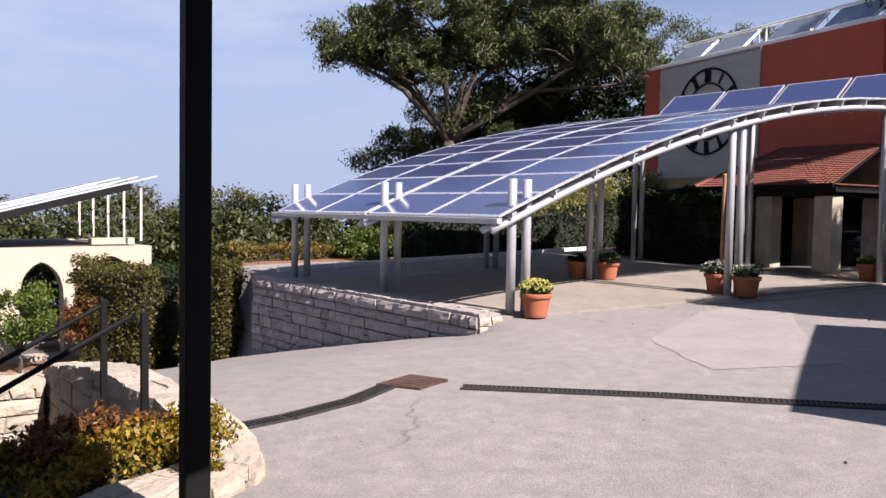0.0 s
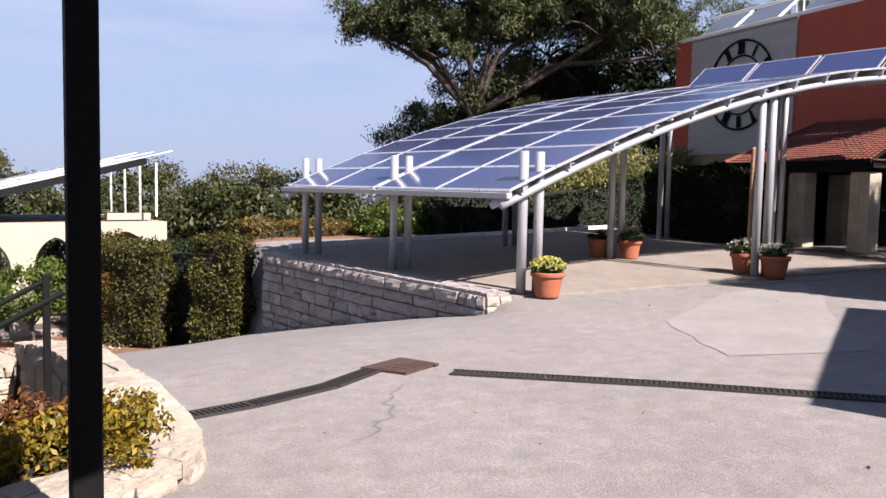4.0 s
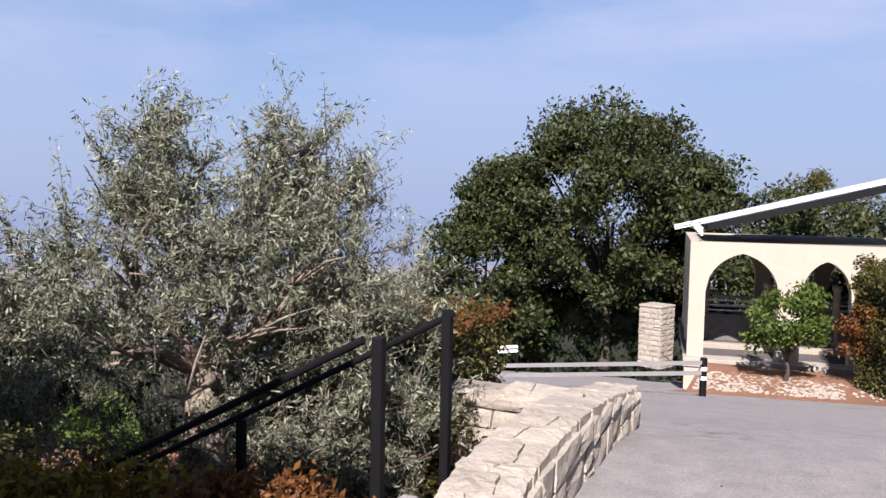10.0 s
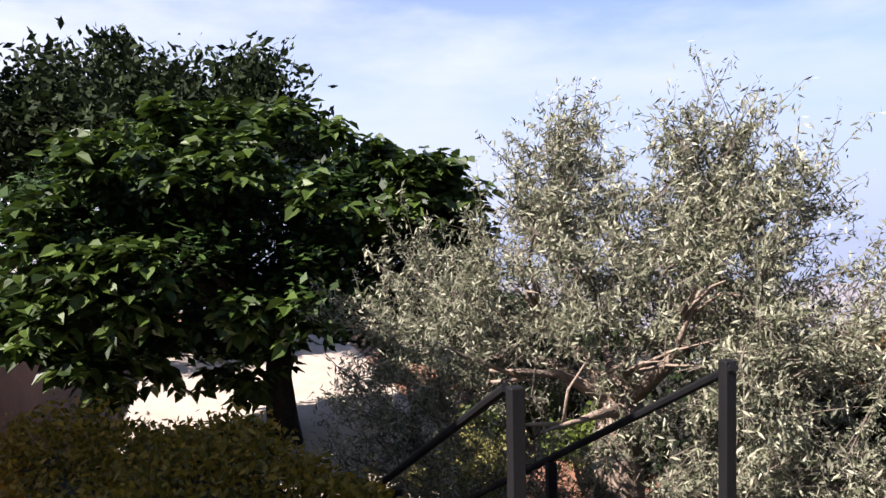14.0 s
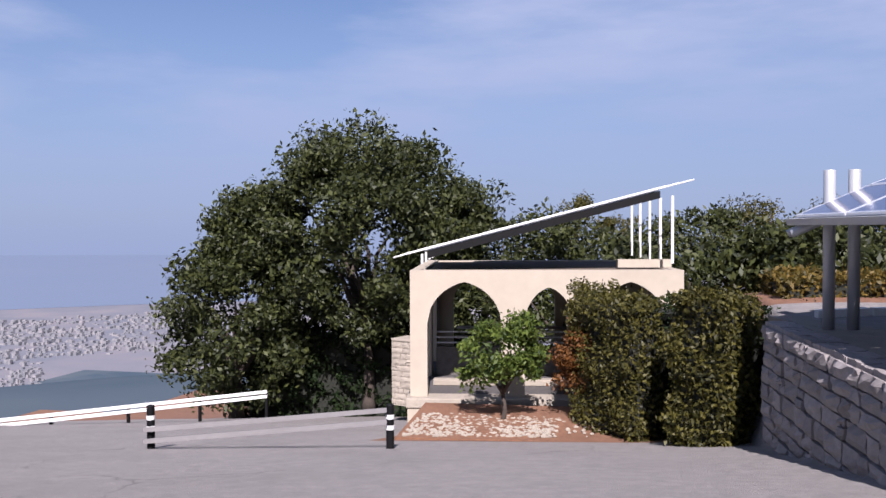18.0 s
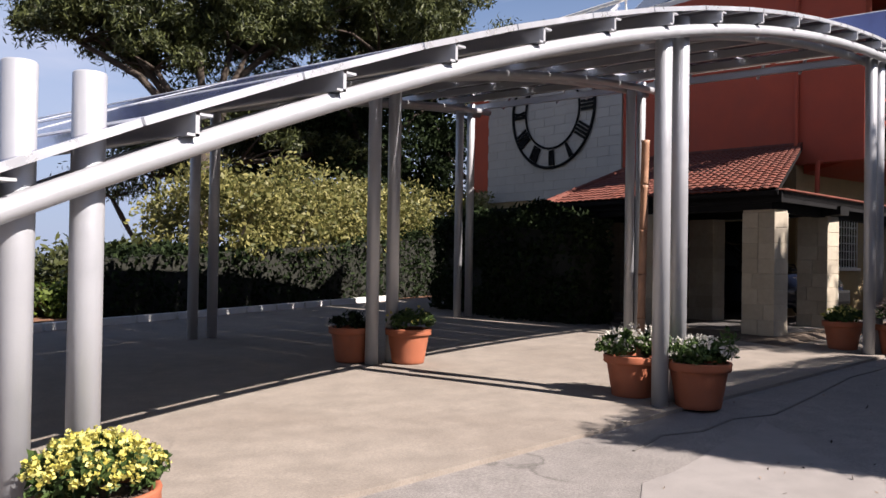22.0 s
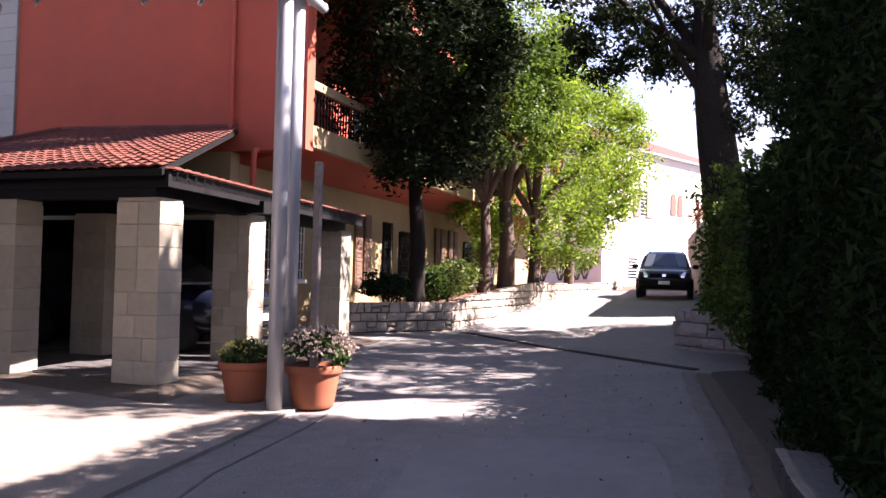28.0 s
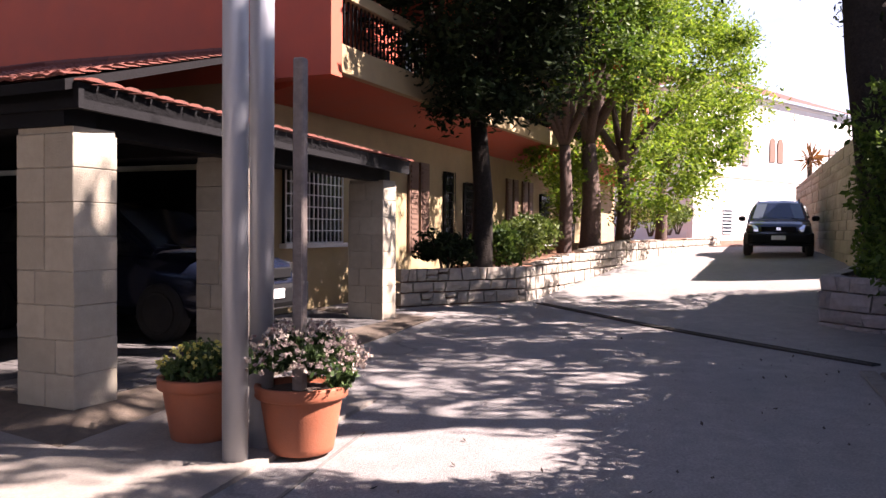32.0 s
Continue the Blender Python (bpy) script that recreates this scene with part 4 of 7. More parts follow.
part("fascia", board(EA, EB, EZ - 0.17, EZ + 0.02, 0.05), NEARBLACK, carport, "black painted fascia")
part("fascia", board(EC, EA, EZ - 0.17, EZ + 0.02, 0.05), NEARBLACK, carport, "black painted fascia")
bm = bmesh.new()
prism(bm, [(EA.x, EA.y), (EC.x, EC.y), (1.69, 1.3), (-0.35, 1.3), (-0.35, 7.6), (EB.x, EB.y)], EZ - 0.1, EZ - 0.02)
bmesh.ops.recalc_face_normals(bm, faces=bm.faces)
# ceiling blackened likewise for the unlit interior
part("ceiling_panel", bm, NEARBLACK, carport)
part("beam", board(EA + Vector((0.35, 0.2, 0)), EB + Vector((0.35, 0, 0)), EZ - 0.28, EZ - 0.11, -0.3), NEARBLACK, carport)
part("beam", board(EA + Vector((2.7, 0.2, 0)), EB + Vector((2.7, 0, 0)), EZ - 0.28, EZ - 0.11, -0.3), NEARBLACK, carport)
part("beam", board(EA + Vector((0.4, 0.35, 0)), EC + Vector((0, 0.35, 0)), EZ - 0.3, EZ - 0.11, -0.2), NEARBLACK, carport)
RZ = 4.02
ROOF = [EA + Vector((-0.12, 0.0, EZ + 0.03)), ET + Vector((-0.12, 0, EZ + 0.03)), Vector((-0.02, 5.4, RZ + 0.1)), Vector((-0.02, 1.2, RZ))]


def roof_tiles():
    """Overlapping tiles in rows on the leaning roof, and a row of tile ends along the side eave."""
    rows, cols = 20, 30
    up = Vector((0, 0, 1))
    rest_v, rest_f = [], []
    for r in range(rows):
        f0, f1 = r / rows, min(1, (r + 1.2) / rows)
        a0, b0 = ROOF[0].lerp(ROOF[3], f0), ROOF[1].lerp(ROOF[2], f0)
        a1, b1 = ROOF[0].lerp(ROOF[3], f1), ROOF[1].lerp(ROOF[2], f1)
        for c in range(cols):
            g0, g1 = c / cols, (c + 1) / cols
            bm = bmesh.new()
            prof = []
            lift = random.uniform(0, 0.008)
            for i in range(5):
                g = g0 + (g1 - g0) * i / 4
                hgt = (0.0, 0.016, 0.022, 0.016, 0.0)[i] + lift
                prof.append((a0.lerp(b0, g) + up * (hgt + 0.022), a1.lerp(b1, g) + up * hgt))
            lo = [bm.verts.new(p[0]) for p in prof]
            hi = [bm.verts.new(p[1]) for p in prof]
            base = [bm.verts.new(p[0] - up * 0.02) for p in prof]
            for i in range(4):
                bm.faces.new((lo[i], lo[i + 1], hi[i + 1], hi[i]))
                bm.faces.new((base[i], base[i + 1], lo[i + 1], lo[i]))
            bmesh.ops.recalc_face_normals(bm, faces=bm.faces)
            bm.verts.index_update()
            if r < 10:
                part("roof_tile", bm, ROOFTILE, carport)
            else:
                for f in bm.faces:
                    rest_f.append([len(rest_v) + v.index for v in f.verts])
                rest_v.extend([tuple(v.co) for v in bm.verts])
                bm.free()
    me = bpy.data.meshes.new("upper_tiles")
    me.from_pydata(rest_v, [], rest_f)
    tagged(part("upper_tiles", me, ROOFTILE, carport), kind="stuff")
    bm = bmesh.new()
    top = [bm.verts.new(v - up * 0.01) for v in ROOF]
    low = [bm.verts.new(v - up * 0.09) for v in ROOF]
    bm.faces.new(top)
    bm.faces.new(low[::-1])
    for i in range(4):
        bm.faces.new((low[i], low[(i + 1) % 4], top[(i + 1) % 4], top[i]))
    part("roof_deck", bm, NEARBLACK, carport)
    for a, b in ((ROOF[3], ROOF[2]), (ROOF[1], ROOF[2])):
        n = 14
        for i in range(n):
            bm = bmesh.new()
            tube(bm, [a.lerp(b, i / n) + up * 0.03, a.lerp(b, (i + 1.08) / n) + up * 0.035], [0.085, 0.075], 8)
            part("ridge_tile", bm, ROOFTILE, carport)
    n = 34
    for i in range(n):
        p, q = EA.lerp(EC, (i + 0.04) / n), EA.lerp(EC, (i + 0.96) / n)
        bm = bmesh.new()
        r = (q - p).length / 2
        c = (p.x + q.x) / 2
        ring = [[bm.verts.new((c + r * math.cos(a), y, EZ + 0.03 + z + 0.030 * math.sin(a))) for a in np.linspace(0, math.pi, 6)] for y, z in ((p.y - 0.06, 0.0), (p.y + 0.9, 0.05))]
        for k in range(5):
            bm.faces.new((ring[0][k], ring[0][k + 1], ring[1][k + 1], ring[1][k]))
        bm.faces.new(ring[0])
        bm.faces.new((ring[0][0], ring[1][0], ring[1][5], ring[0][5]))
        bmesh.ops.recalc_face_normals(bm, faces=bm.faces)
        part("eave_tile", bm, ROOFTILE, carport)


roof_tiles()

# dark paving under the carport, meeting the yard at its edge
paving = thing("carport_paving", "dark cobbled paving under the carport", "paving", bld.matrix_world.copy(), kind="structure")
INNER = [(-5.3, -1.3), (1.6, -0.5), (1.6, 1.3), (-0.4, 1.3), (-0.4, 7.5), (-5.2, 7.5)]
OUTER = [(-5.9, -1.75), (2.0, -0.95), (2.1, 1.3), (-0.38, 1.32), (-0.38, 8.1), (-5.9, 8.1)]
inv = bld.matrix_world.inverted()


def edge_z(x, y):
    w = bld.matrix_world @ Vector((x, y, 0))
    return float(road_z(w.x, w.y)) - 0.3 + 0.002


bm = bmesh.new()
a = [bm.verts.new((x, y, 0.035)) for x, y in INNER]
b = [bm.verts.new((x, y, edge_z(x, y))) for x, y in OUTER]
c = [bm.verts.new((x, y, -0.4)) for x, y in OUTER]
bm.faces.new(a)
for k in range(6):
    bm.faces.new((a[k], a[(k + 1) % 6], b[(k + 1) % 6], b[k]))
    bm.faces.new((b[k], b[(k + 1) % 6], c[(k + 1) % 6], c[k]))
bmesh.ops.recalc_face_normals(bm, faces=bm.faces)
part("bed", bm, DARKBROWN, paving)
cob = bmesh.new()
for i in range(26):
    for j in range(9):
        x, y = -5.1 + 0.26 * i + (0.13 if j % 2 else 0.0), -1.05 + 0.26 * j
        if -1.25 + (x + 5.3) * 0.116 < y:
            box(cob, x, x + 0.245, y, y + 0.245, 0.0, 0.045 + random.uniform(0, 0.006))
tagged(part("cobbles", cob, COBBLE, paving), kind="stuff")

# ---- arcaded pavilion ----
pav = thing("pavilion", "cream plastered arcade pavilion with pointed arches and solar roof", "pavilion", pose(-9.675, 14.933, -2.75, 0, 0, 11.0))


def arcade(bm, x0, x1, z1, arches, depth, spring):
    """A wall with pointed-arch openings: columns of thin slices, left open below each arch."""
    xs = sorted({round(x, 3) for x in list(np.arange(x0, x1 + 0.01, 0.09)) + [a for a, b, h in arches] + [b for a, b, h in arches] + [x1] if x <= x1 + 1e-6})

    def bottom(x, side):
        for a, b, h in arches:
            if a - 1e-6 <= x <= b + 1e-6:
                if (abs(x - a) < 1e-6 and side < 0) or (abs(x - b) < 1e-6 and side > 0):
                    continue
                t = abs((x - (a + b) / 2) / ((b - a) / 2))
                return spring + (h - spring) * math.sqrt(max(0, 1.35 ** 2 - (min(t, 1.0) + 0.35) ** 2)) / math.sqrt(1.35 ** 2 - 0.35 ** 2)
        return 0.0

    for a, b in zip(xs, xs[1:]):
        za, zb = bottom(a, 1), bottom(b, -1)
        q = [bm.verts.new(p) for p in ((a, 0, za), (b, 0, zb), (b, 0, z1), (a, 0, z1), (a, depth, za), (b, depth, zb), (b, depth, z1), (a, depth, z1))]
        bm.faces.new((q[0], q[1], q[2], q[3]))
        bm.faces.new((q[5], q[4], q[7], q[6]))
        bm.faces.new((q[0], q[4], q[5], q[1]))
        bm.faces.new((q[3], q[2], q[6], q[7]))
        bm.faces.new((q[0], q[3], q[7], q[4]))
        bm.faces.new((q[1], q[5], q[6], q[2]))
    return bm


W, D, T = 7.05, 6.4, 3.3
ARCH = [(0.45, 2.38, 3.0), (2.98, 4.24, 2.86), (4.80, 6.60, 3.0)]
part("front_arcade", arcade(bmesh.new(), 0, W, T, ARCH, 0.38, 1.9), PLASTER, pav, "cream front arcade")
side = arcade(bmesh.new(), 0, D, T, [(0.75, 2.5, 2.9), (3.3, 5.2, 2.9)], 0.36, 1.9)
bmesh.ops.rotate(side, verts=side.verts, cent=(0, 0, 0), matrix=Matrix.Rotation(math.pi / 2, 3, "Z"))
bmesh.ops.translate(side, verts=side.verts, vec=(0.37, 0.39, 0))
part("west_arcade", side, PLASTER, pav, "cream side arcade")
part("east_wall", boxm(W - 0.36, W - 0.002, 0.39, D, 0, T), PLASTER, pav)
back = arcade(bmesh.new(), 0.4, W - 0.4, T, [(0.9, 2.4, 2.8), (2.9, 4.3, 2.8), (4.8, 6.3, 2.8)], 0.36, 1.9)
bmesh.ops.translate(back, verts=back.verts, vec=(0, D - 0.3, 0))
part("back_arcade", back, PLASTER, pav)
# dark brown puts the shadow under the panels onto the roof
part("roof", boxm(0.40, W - 0.38, 0.40, D - 0.32, T - 0.22, T - 0.04), DARKBROWN, pav, "flat roof inside the parapet, brown for the panels' shadow")
part("parapet", boxm(5.6, W, 1.4, 1.7, T + 0.003, T + 0.22), PLASTER, pav)
# floor coloured dark to stand in for the shade inside the arcade
part("floor", boxm(-0.1, W + 0.1, 0.45, D + 0.3, -0.25, -0.004, bevel=0.01), COBBLE, pav, "paved floor, arcade shade put into its dark colour")
part("step", boxm(-0.1, W + 0.1, -0.25, 0.44, -0.25, -0.004, bevel=0.015), PALESTONE, pav, "pale stone step under the arches")
part("step", boxm(0.5, W - 0.5, 1.5, 1.85, -0.002, 0.16, bevel=0.015), PALESTONE, pav, "pale stone step under the arches")
# low wall darkened for the same interior shade
part("low_wall", boxm(0.5, W - 0.5, 3.1, 3.3, -0.002, 0.85, bevel=0.01), MORTAR, pav, "low wall inside the arcade, shade put into its dark colour")
for k in range(3):
    part("rail", boxm(0.5, W - 0.5, 3.17, 3.21, 0.95 + 0.16 * k, 0.99 + 0.16 * k), GALV, pav)
part("plinth", boxm(-0.06, 0.5, -0.2, 0.4, -1.3, -0.255), PLASTER, pav)
for x, y in ((2.5, 0.19), (4.48, 0.19), (2.5, 3.2), (4.48, 3.2)):
    bm = bmesh.new()
    lathe(bm, [(0.16, 0), (0.16, 0.12), (0.11, 0.16), (0.10, 1.7), (0.15, 1.8), (0.15, 1.92)], 16, x, y)
    part("column", bm, ASHLAR, pav, smooth=True)
for k in range(4):
    part("bench_slab", boxm(1.0, 6.2, 4.6 + 0.3 * k, 4.95 + 0.3 * k, 0.25 + 0.28 * k, 0.31 + 0.28 * k), GREYSTONE, pav)
for k in range(3):
    y = 0.3 + k * 1.62
    a = Vector((0.35, y, T + 0.52))
    ux = Vector((6.05, 0, 1.55)).normalized()
    for j in range(4):
        solar_panel(pav, a + ux * (1.58 * j), ux, Vector((0, 1, 0)), 1.56, 1.6, rim=GALV)
    # black slab added below the panels to paint their shaded underside
    shade_slab = bmesh.new()
    q = [shade_slab.verts.new((x, yy, T + 0.52 + (x - 0.35) * 1.55 / 6.05 + dz)) for dz in (-0.24, -0.05) for x, yy in ((0.45, y - 0.02), (6.5, y - 0.02), (6.5, y + 1.55), (0.45, y + 1.55))]
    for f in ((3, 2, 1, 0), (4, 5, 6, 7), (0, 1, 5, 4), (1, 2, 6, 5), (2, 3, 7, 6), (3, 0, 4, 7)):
        shade_slab.faces.new([q[i] for i in f])
    part("panel_tray", shade_slab, NEARBLACK, pav, "underside of the panels, its shade put into black")
    bm = bmesh.new()
    p0, p1 = Vector((-0.45, y - 0.06, T + 0.33)), Vector((7.35, y - 0.06, T + 2.33))
    tube(bm, [p0, p1], 0.02, 6)
    part("rafter", bm, WHITEPAINT, pav)
for k in range(5):
    y = 0.3 + k * 1.45
    bm = bmesh.new()
    tube(bm, [(6.82, y, T + 0.16), (6.82, y, T + 1.92)], 0.04, 8)
    part("strut", bm, WHITEPAINT, pav, "white steel strut")
    bm = bmesh.new()
    tube(bm, [(0.3, y, T + 0.16), (0.3, y, T + 0.42)], 0.035, 8)
    part("strut", bm, WHITEPAINT, pav, "white steel strut")

# ---- white house at the end of the drive ----
wh = thing("white_house", "white rendered house with shutters and tiled roof at the drive's end", "house", pose(57.3, -2.94, 1.3, 0, 0, 58.0))
part("front_wall", boxm(0, 0.4, -24, 0.0, -0.6, 9.25), WHITEWALL, wh)
part("side_wall", boxm(0.42, 14, -0.4, -0.002, -0.6, 9.25), WHITEWALL, wh)
part("cornice", boxm(-0.12, 0.0, -24, 0.1, 9.0, 9.2, bevel=0.02), WHITEWALL, wh)
part("string_course", boxm(-0.05, 0.0, -24, 0.05, 3.84, 3.94), ASHLAR, wh)
bm = bmesh.new()
for q in (((-0.5, -24.4, 9.26), (-0.5, 0.5, 9.26), (7, -7, 12.4), (7, -17, 12.4)), ((-0.5, 0.5, 9.26), (14.4, 0.5, 9.26), (7, -7, 12.4))):
    bm.faces.new([bm.verts.new(v) for v in q])
part("roof", bm, ROOFTILE, wh, "red hipped tile roof")
for y, z0, z1, w in ((-5.07, 4.75, 6.54, 0.78), (-19.07, 4.75, 6.54, 0.78), (-24.07, 4.75, 6.54, 0.78)):
    win = part("window", boxm(-0.03, 0.0, y - w / 2, y + w / 2, z0, z1), GLASS, wh)
    bm = bmesh.new()
    for i in range(7):
        box(bm, -0.05, -0.031, y - w / 2, y + w / 2, z0 + i * (z1 - z0) / 7, z0 + 0.05 + i * (z1 - z0) / 7)
    part("grille", bm, WHITEPAINT, win)
    for yy in (y - w / 2 - 0.90, y + w / 2 + 0.03):
        part("shutter", boxm(-0.09, -0.005, yy, yy + 0.87, z0 - 0.05, z1 + 0.05, bevel=0.01), GREYWOOD, wh, "grey shutter")
for y in (-9.36, -10.42):
    bm = bmesh.new()
    hw = 0.38
    pts = [(y - hw, 5.11), (y + hw, 5.11), (y + hw, 6.24)] + [(y + hw * math.cos(a), 6.24 + 0.5 * math.sin(a)) for a in np.linspace(0.3, math.pi - 0.3, 7)] + [(y - hw, 6.24)]
    f = bm.faces.new([bm.verts.new((-0.02, a, b)) for a, b in pts])
    ex = bmesh.ops.extrude_face_region(bm, geom=[f])
    bmesh.ops.translate(bm, vec=(-0.05, 0, 0), verts=[v for v in ex["geom"] if isinstance(v, bmesh.types.BMVert)])
    part("arched_window", bm, BROWNWOOD, wh)
for y in (-3.6, -8.0, -12.5):
    bm = bmesh.new()
    lathe(bm, [(0.22, 0), (0.22, 0.05)], 14)
    bmesh.ops.rotate(bm, verts=bm.verts, cent=(0, 0, 0), matrix=Matrix.Rotation(-math.pi / 2, 3, "Y"))
    bmesh.ops.translate(bm, verts=bm.verts, vec=(0, y, 8.4))
    part("roundel", bm, ASHLAR, wh)
win = part("basement_window", boxm(-0.03, 0.0, -4.36, -3.27, 0.32, 1.91), GLASS, wh)
bm = bmesh.new()
for i in range(9):
    box(bm, -0.05, -0.031, -4.36, -3.27, 0.37 + i * 0.21, 0.44 + i * 0.21)
part("grille", bm, WHITEPAINT, win)


# ---- trees and hedges ----
def gz(x, y):
    return float(ground_z(x, y))


def limbs(bm, start, ends, r0, r1, seg=7, sag=0.0):
    for e in ends:
        s, e = Vector(start), Vector(e)
        mid = s.lerp(e, 0.5) + Vector((random.uniform(-1, 1), random.uniform(-1, 1), random.uniform(0, 1) - sag)) * (e - s).length * 0.12
        tube(bm, [s, s.lerp(mid, 0.5), mid, mid.lerp(e, 0.5), e], [r0, r0 * 0.85, (r0 + r1) / 2, r1 * 1.4, r1], seg)


def tree(name, label, x, y, z, trunk, fork, crown, spread, leaves, n, size, clumps, small, bark, lean=(0, 0), boughs=7, long=2.2, up=0.25, low=-0.6, fork_r=0.6, flat=0.0):
    """A tree: tapered trunk that forks into limbs, and a crown of clumps of leaves."""
    t = thing(name, label, "tree", pose(x, y, z))
    bm = bmesh.new()
    top = Vector((lean[0], lean[1], fork))
    tube(bm, [(0, 0, -0.2), (lean[0] * 0.1, lean[1] * 0.1, 0.15), (lean[0] * 0.45 + 0.06, lean[1] * 0.45 - 0.05, fork * 0.5), top], [trunk * 1.45, trunk * 1.1, trunk * 0.92, trunk * 0.75], 10)
    c = Vector(crown)
    ends = []
    for k in range(boughs):
        a = 2 * math.pi * (k + random.random() * 0.5) / boughs
        q = random.uniform(0.45, 0.8)
        ends.append((c.x + spread[0] * q * math.cos(a), c.y + spread[1] * q * math.sin(a), c.z + spread[2] * random.uniform(-0.2, 0.6)))
    limbs(bm, top, ends, trunk * fork_r, trunk * 0.12)
    part("trunk", bm, bark, t, smooth=True)
    pl = crown_places(n, crown, spread, clumps, small, low=low)
    blades("crown", pl, size, leaves, t, long=long, up=up, flat=flat)
    return t


def hedge(name, label, outline, z0, z1, leaves, n, size, inside=0.25, category="hedge", lumps=0.12, long=2.0):
    """A clipped hedge: a solid near-black core, and leaves all over its sides and top. z0, z1 may be functions."""
    t = thing(name, label, category)
    f0 = z0 if callable(z0) else (lambda x, y: z0)
    f1 = z1 if callable(z1) else (lambda x, y: z1)
    cx = sum(p[0] for p in outline) / len(outline)
    cy = sum(p[1] for p in outline) / len(outline)
    pts = [Vector(p) for p in outline]
    inner = []
    for i, p in enumerate(pts):
        a, b = pts[i - 1], pts[(i + 1) % len(pts)]
        d1, d2 = (p - a).normalized(), (b - p).normalized()
        nrm = Vector((-(d1.y + d2.y), d1.x + d2.x)).normalized()
        inner.append((p.x + nrm.x * inside, p.y + nrm.y * inside))
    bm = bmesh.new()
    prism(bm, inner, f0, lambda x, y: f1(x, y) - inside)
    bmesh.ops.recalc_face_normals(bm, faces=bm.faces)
    part("core", bm, HEDGECORE, t, "solid near-black core inside")
    areas, segs = [], []
    for a, b in zip(pts, pts[1:] + pts[:1]):
        segs.append((a, b))
        areas.append((b - a).length * max(0.05, f1(*((a + b) / 2)) - f0(*((a + b) / 2))))
    xs, ys = [p.x for p in pts], [p.y for p in pts]
    area2 = abs(sum(a.x * b.y - b.x * a.y for a, b in segs)) / 2
    total = sum(areas) + area2
    out = []
    for (a, b), ar in zip(segs, areas):
        k = int(n * ar / total)
        s = rng.random(k)
        x, y = a.x + (b.x - a.x) * s, a.y + (b.y - a.y) * s
        d = (b - a).normalized()
        push = -rng.random(k) ** 2 * inside * 1.1
        zt = np.array([f1(u, v) for u, v in zip(x, y)])
        zb = np.array([f0(u, v) for u, v in zip(x, y)])
        z = zb + (zt - zb) * rng.random(k)
        push = push + lumps * (np.sin(x * 2.3 + z * 1.9) * np.sin(y * 2.1 - z * 2.7) + np.sin(z * 5.1 + x * 3 + y * 3.3) * 0.5) + 0.05 * rng.normal(size=k)
        out.append(np.stack([x + d.y * push, y - d.x * push, z], 1))
    k = int(n * area2 / total * 4)
    x, y = rng.uniform(min(xs), max(xs), k), rng.uniform(min(ys), max(ys), k)
    keep = np.zeros(k, bool)
    for a, b in segs:
        cross = ((a.y > y) != (b.y > y)) & (x < (b.x - a.x) * (y - a.y) / (b.y - a.y + 1e-12) + a.x)
        keep ^= cross
    x, y = x[keep][: int(n * area2 / total) + 1], y[keep][: int(n * area2 / total) + 1]
    z = np.array([f1(u, v) for u, v in zip(x, y)]) + lumps * np.sin(x * 2.7) * np.sin(y * 3.1) + 0.06 * np.abs(rng.normal(size=len(x))) - 0.1 * rng.random(len(x))
    out.append(np.stack([x, y, z], 1))
    blades("foliage", np.concatenate(out), size, leaves, t, long=long)
    return t


HEDGECORE = surf("dark_hedge_core", (0.012, 0.013, 0.008), 0.95, vary=0.4, bump=0.6)


def bush(name, label, x, y, z, r, leaves, n, size, stems=5, category="bush", clumps=14, flat=0.8):
    t = thing(name, label, category, pose(x, y, z))
    for k in range(stems):
        bm = bmesh.new()
        a = 2 * math.pi * k / stems
        tube(bm, [(0.05 * math.cos(a), 0.05 * math.sin(a), -0.05), (r * 0.3 * math.cos(a), r * 0.3 * math.sin(a), r * 0.6), (r * 0.6 * math.cos(a), r * 0.6 * math.sin(a), r * 1.1)], [0.03, 0.02, 0.008], 5)
        part("stem", bm, BARK, t)
    blades("foliage", crown_places(n, (0, 0, r * flat), (r * 0.8, r * 0.8, r * flat * 0.8), clumps, r * 0.42), size, leaves, t)
    return t


# olive beside the stair
olive = thing("olive_tree", "silvery olive tree with a twisted pale trunk beside the stair", "tree", pose(-10.5, -3.7, -1.35))
bm = bmesh.new()
tube(bm, [(0, 0, -0.2), (0.05, 0, 0.2), (-0.12, 0.05, 0.8), (0.02, -0.05, 1.35), (-0.05, 0.05, 1.7)], [0.34, 0.27, 0.2, 0.18, 0.16], 12)
ends = []
for k in range(13):
    a = 2 * math.pi * k / 13
    q = random.uniform(0.6, 1.35)
    ends.append((q * math.cos(a), q * math.sin(a) * 1.1, random.uniform(1.6, 2.7)))
limbs(bm, (-0.05, 0.05, 1.55), ends, 0.06, 0.012, 6)
for e in ends:
    for j in range(3):
        v = Vector(e) + Vector((random.uniform(-0.5, 0.5), random.uniform(-0.5, 0.5), random.uniform(-0.2, 0.5)))
        tube(bm, [Vector(e).lerp(Vector((0, 0, 1.6)), 0.25), Vector(e).lerp(v, 0.5), v], [0.018, 0.012, 0.004], 4)
part("trunk", bm, OLIVEBARK, olive, "twisted pale brown trunk", smooth=True)
oc, oc_low = [], []
twigs = bmesh.new()
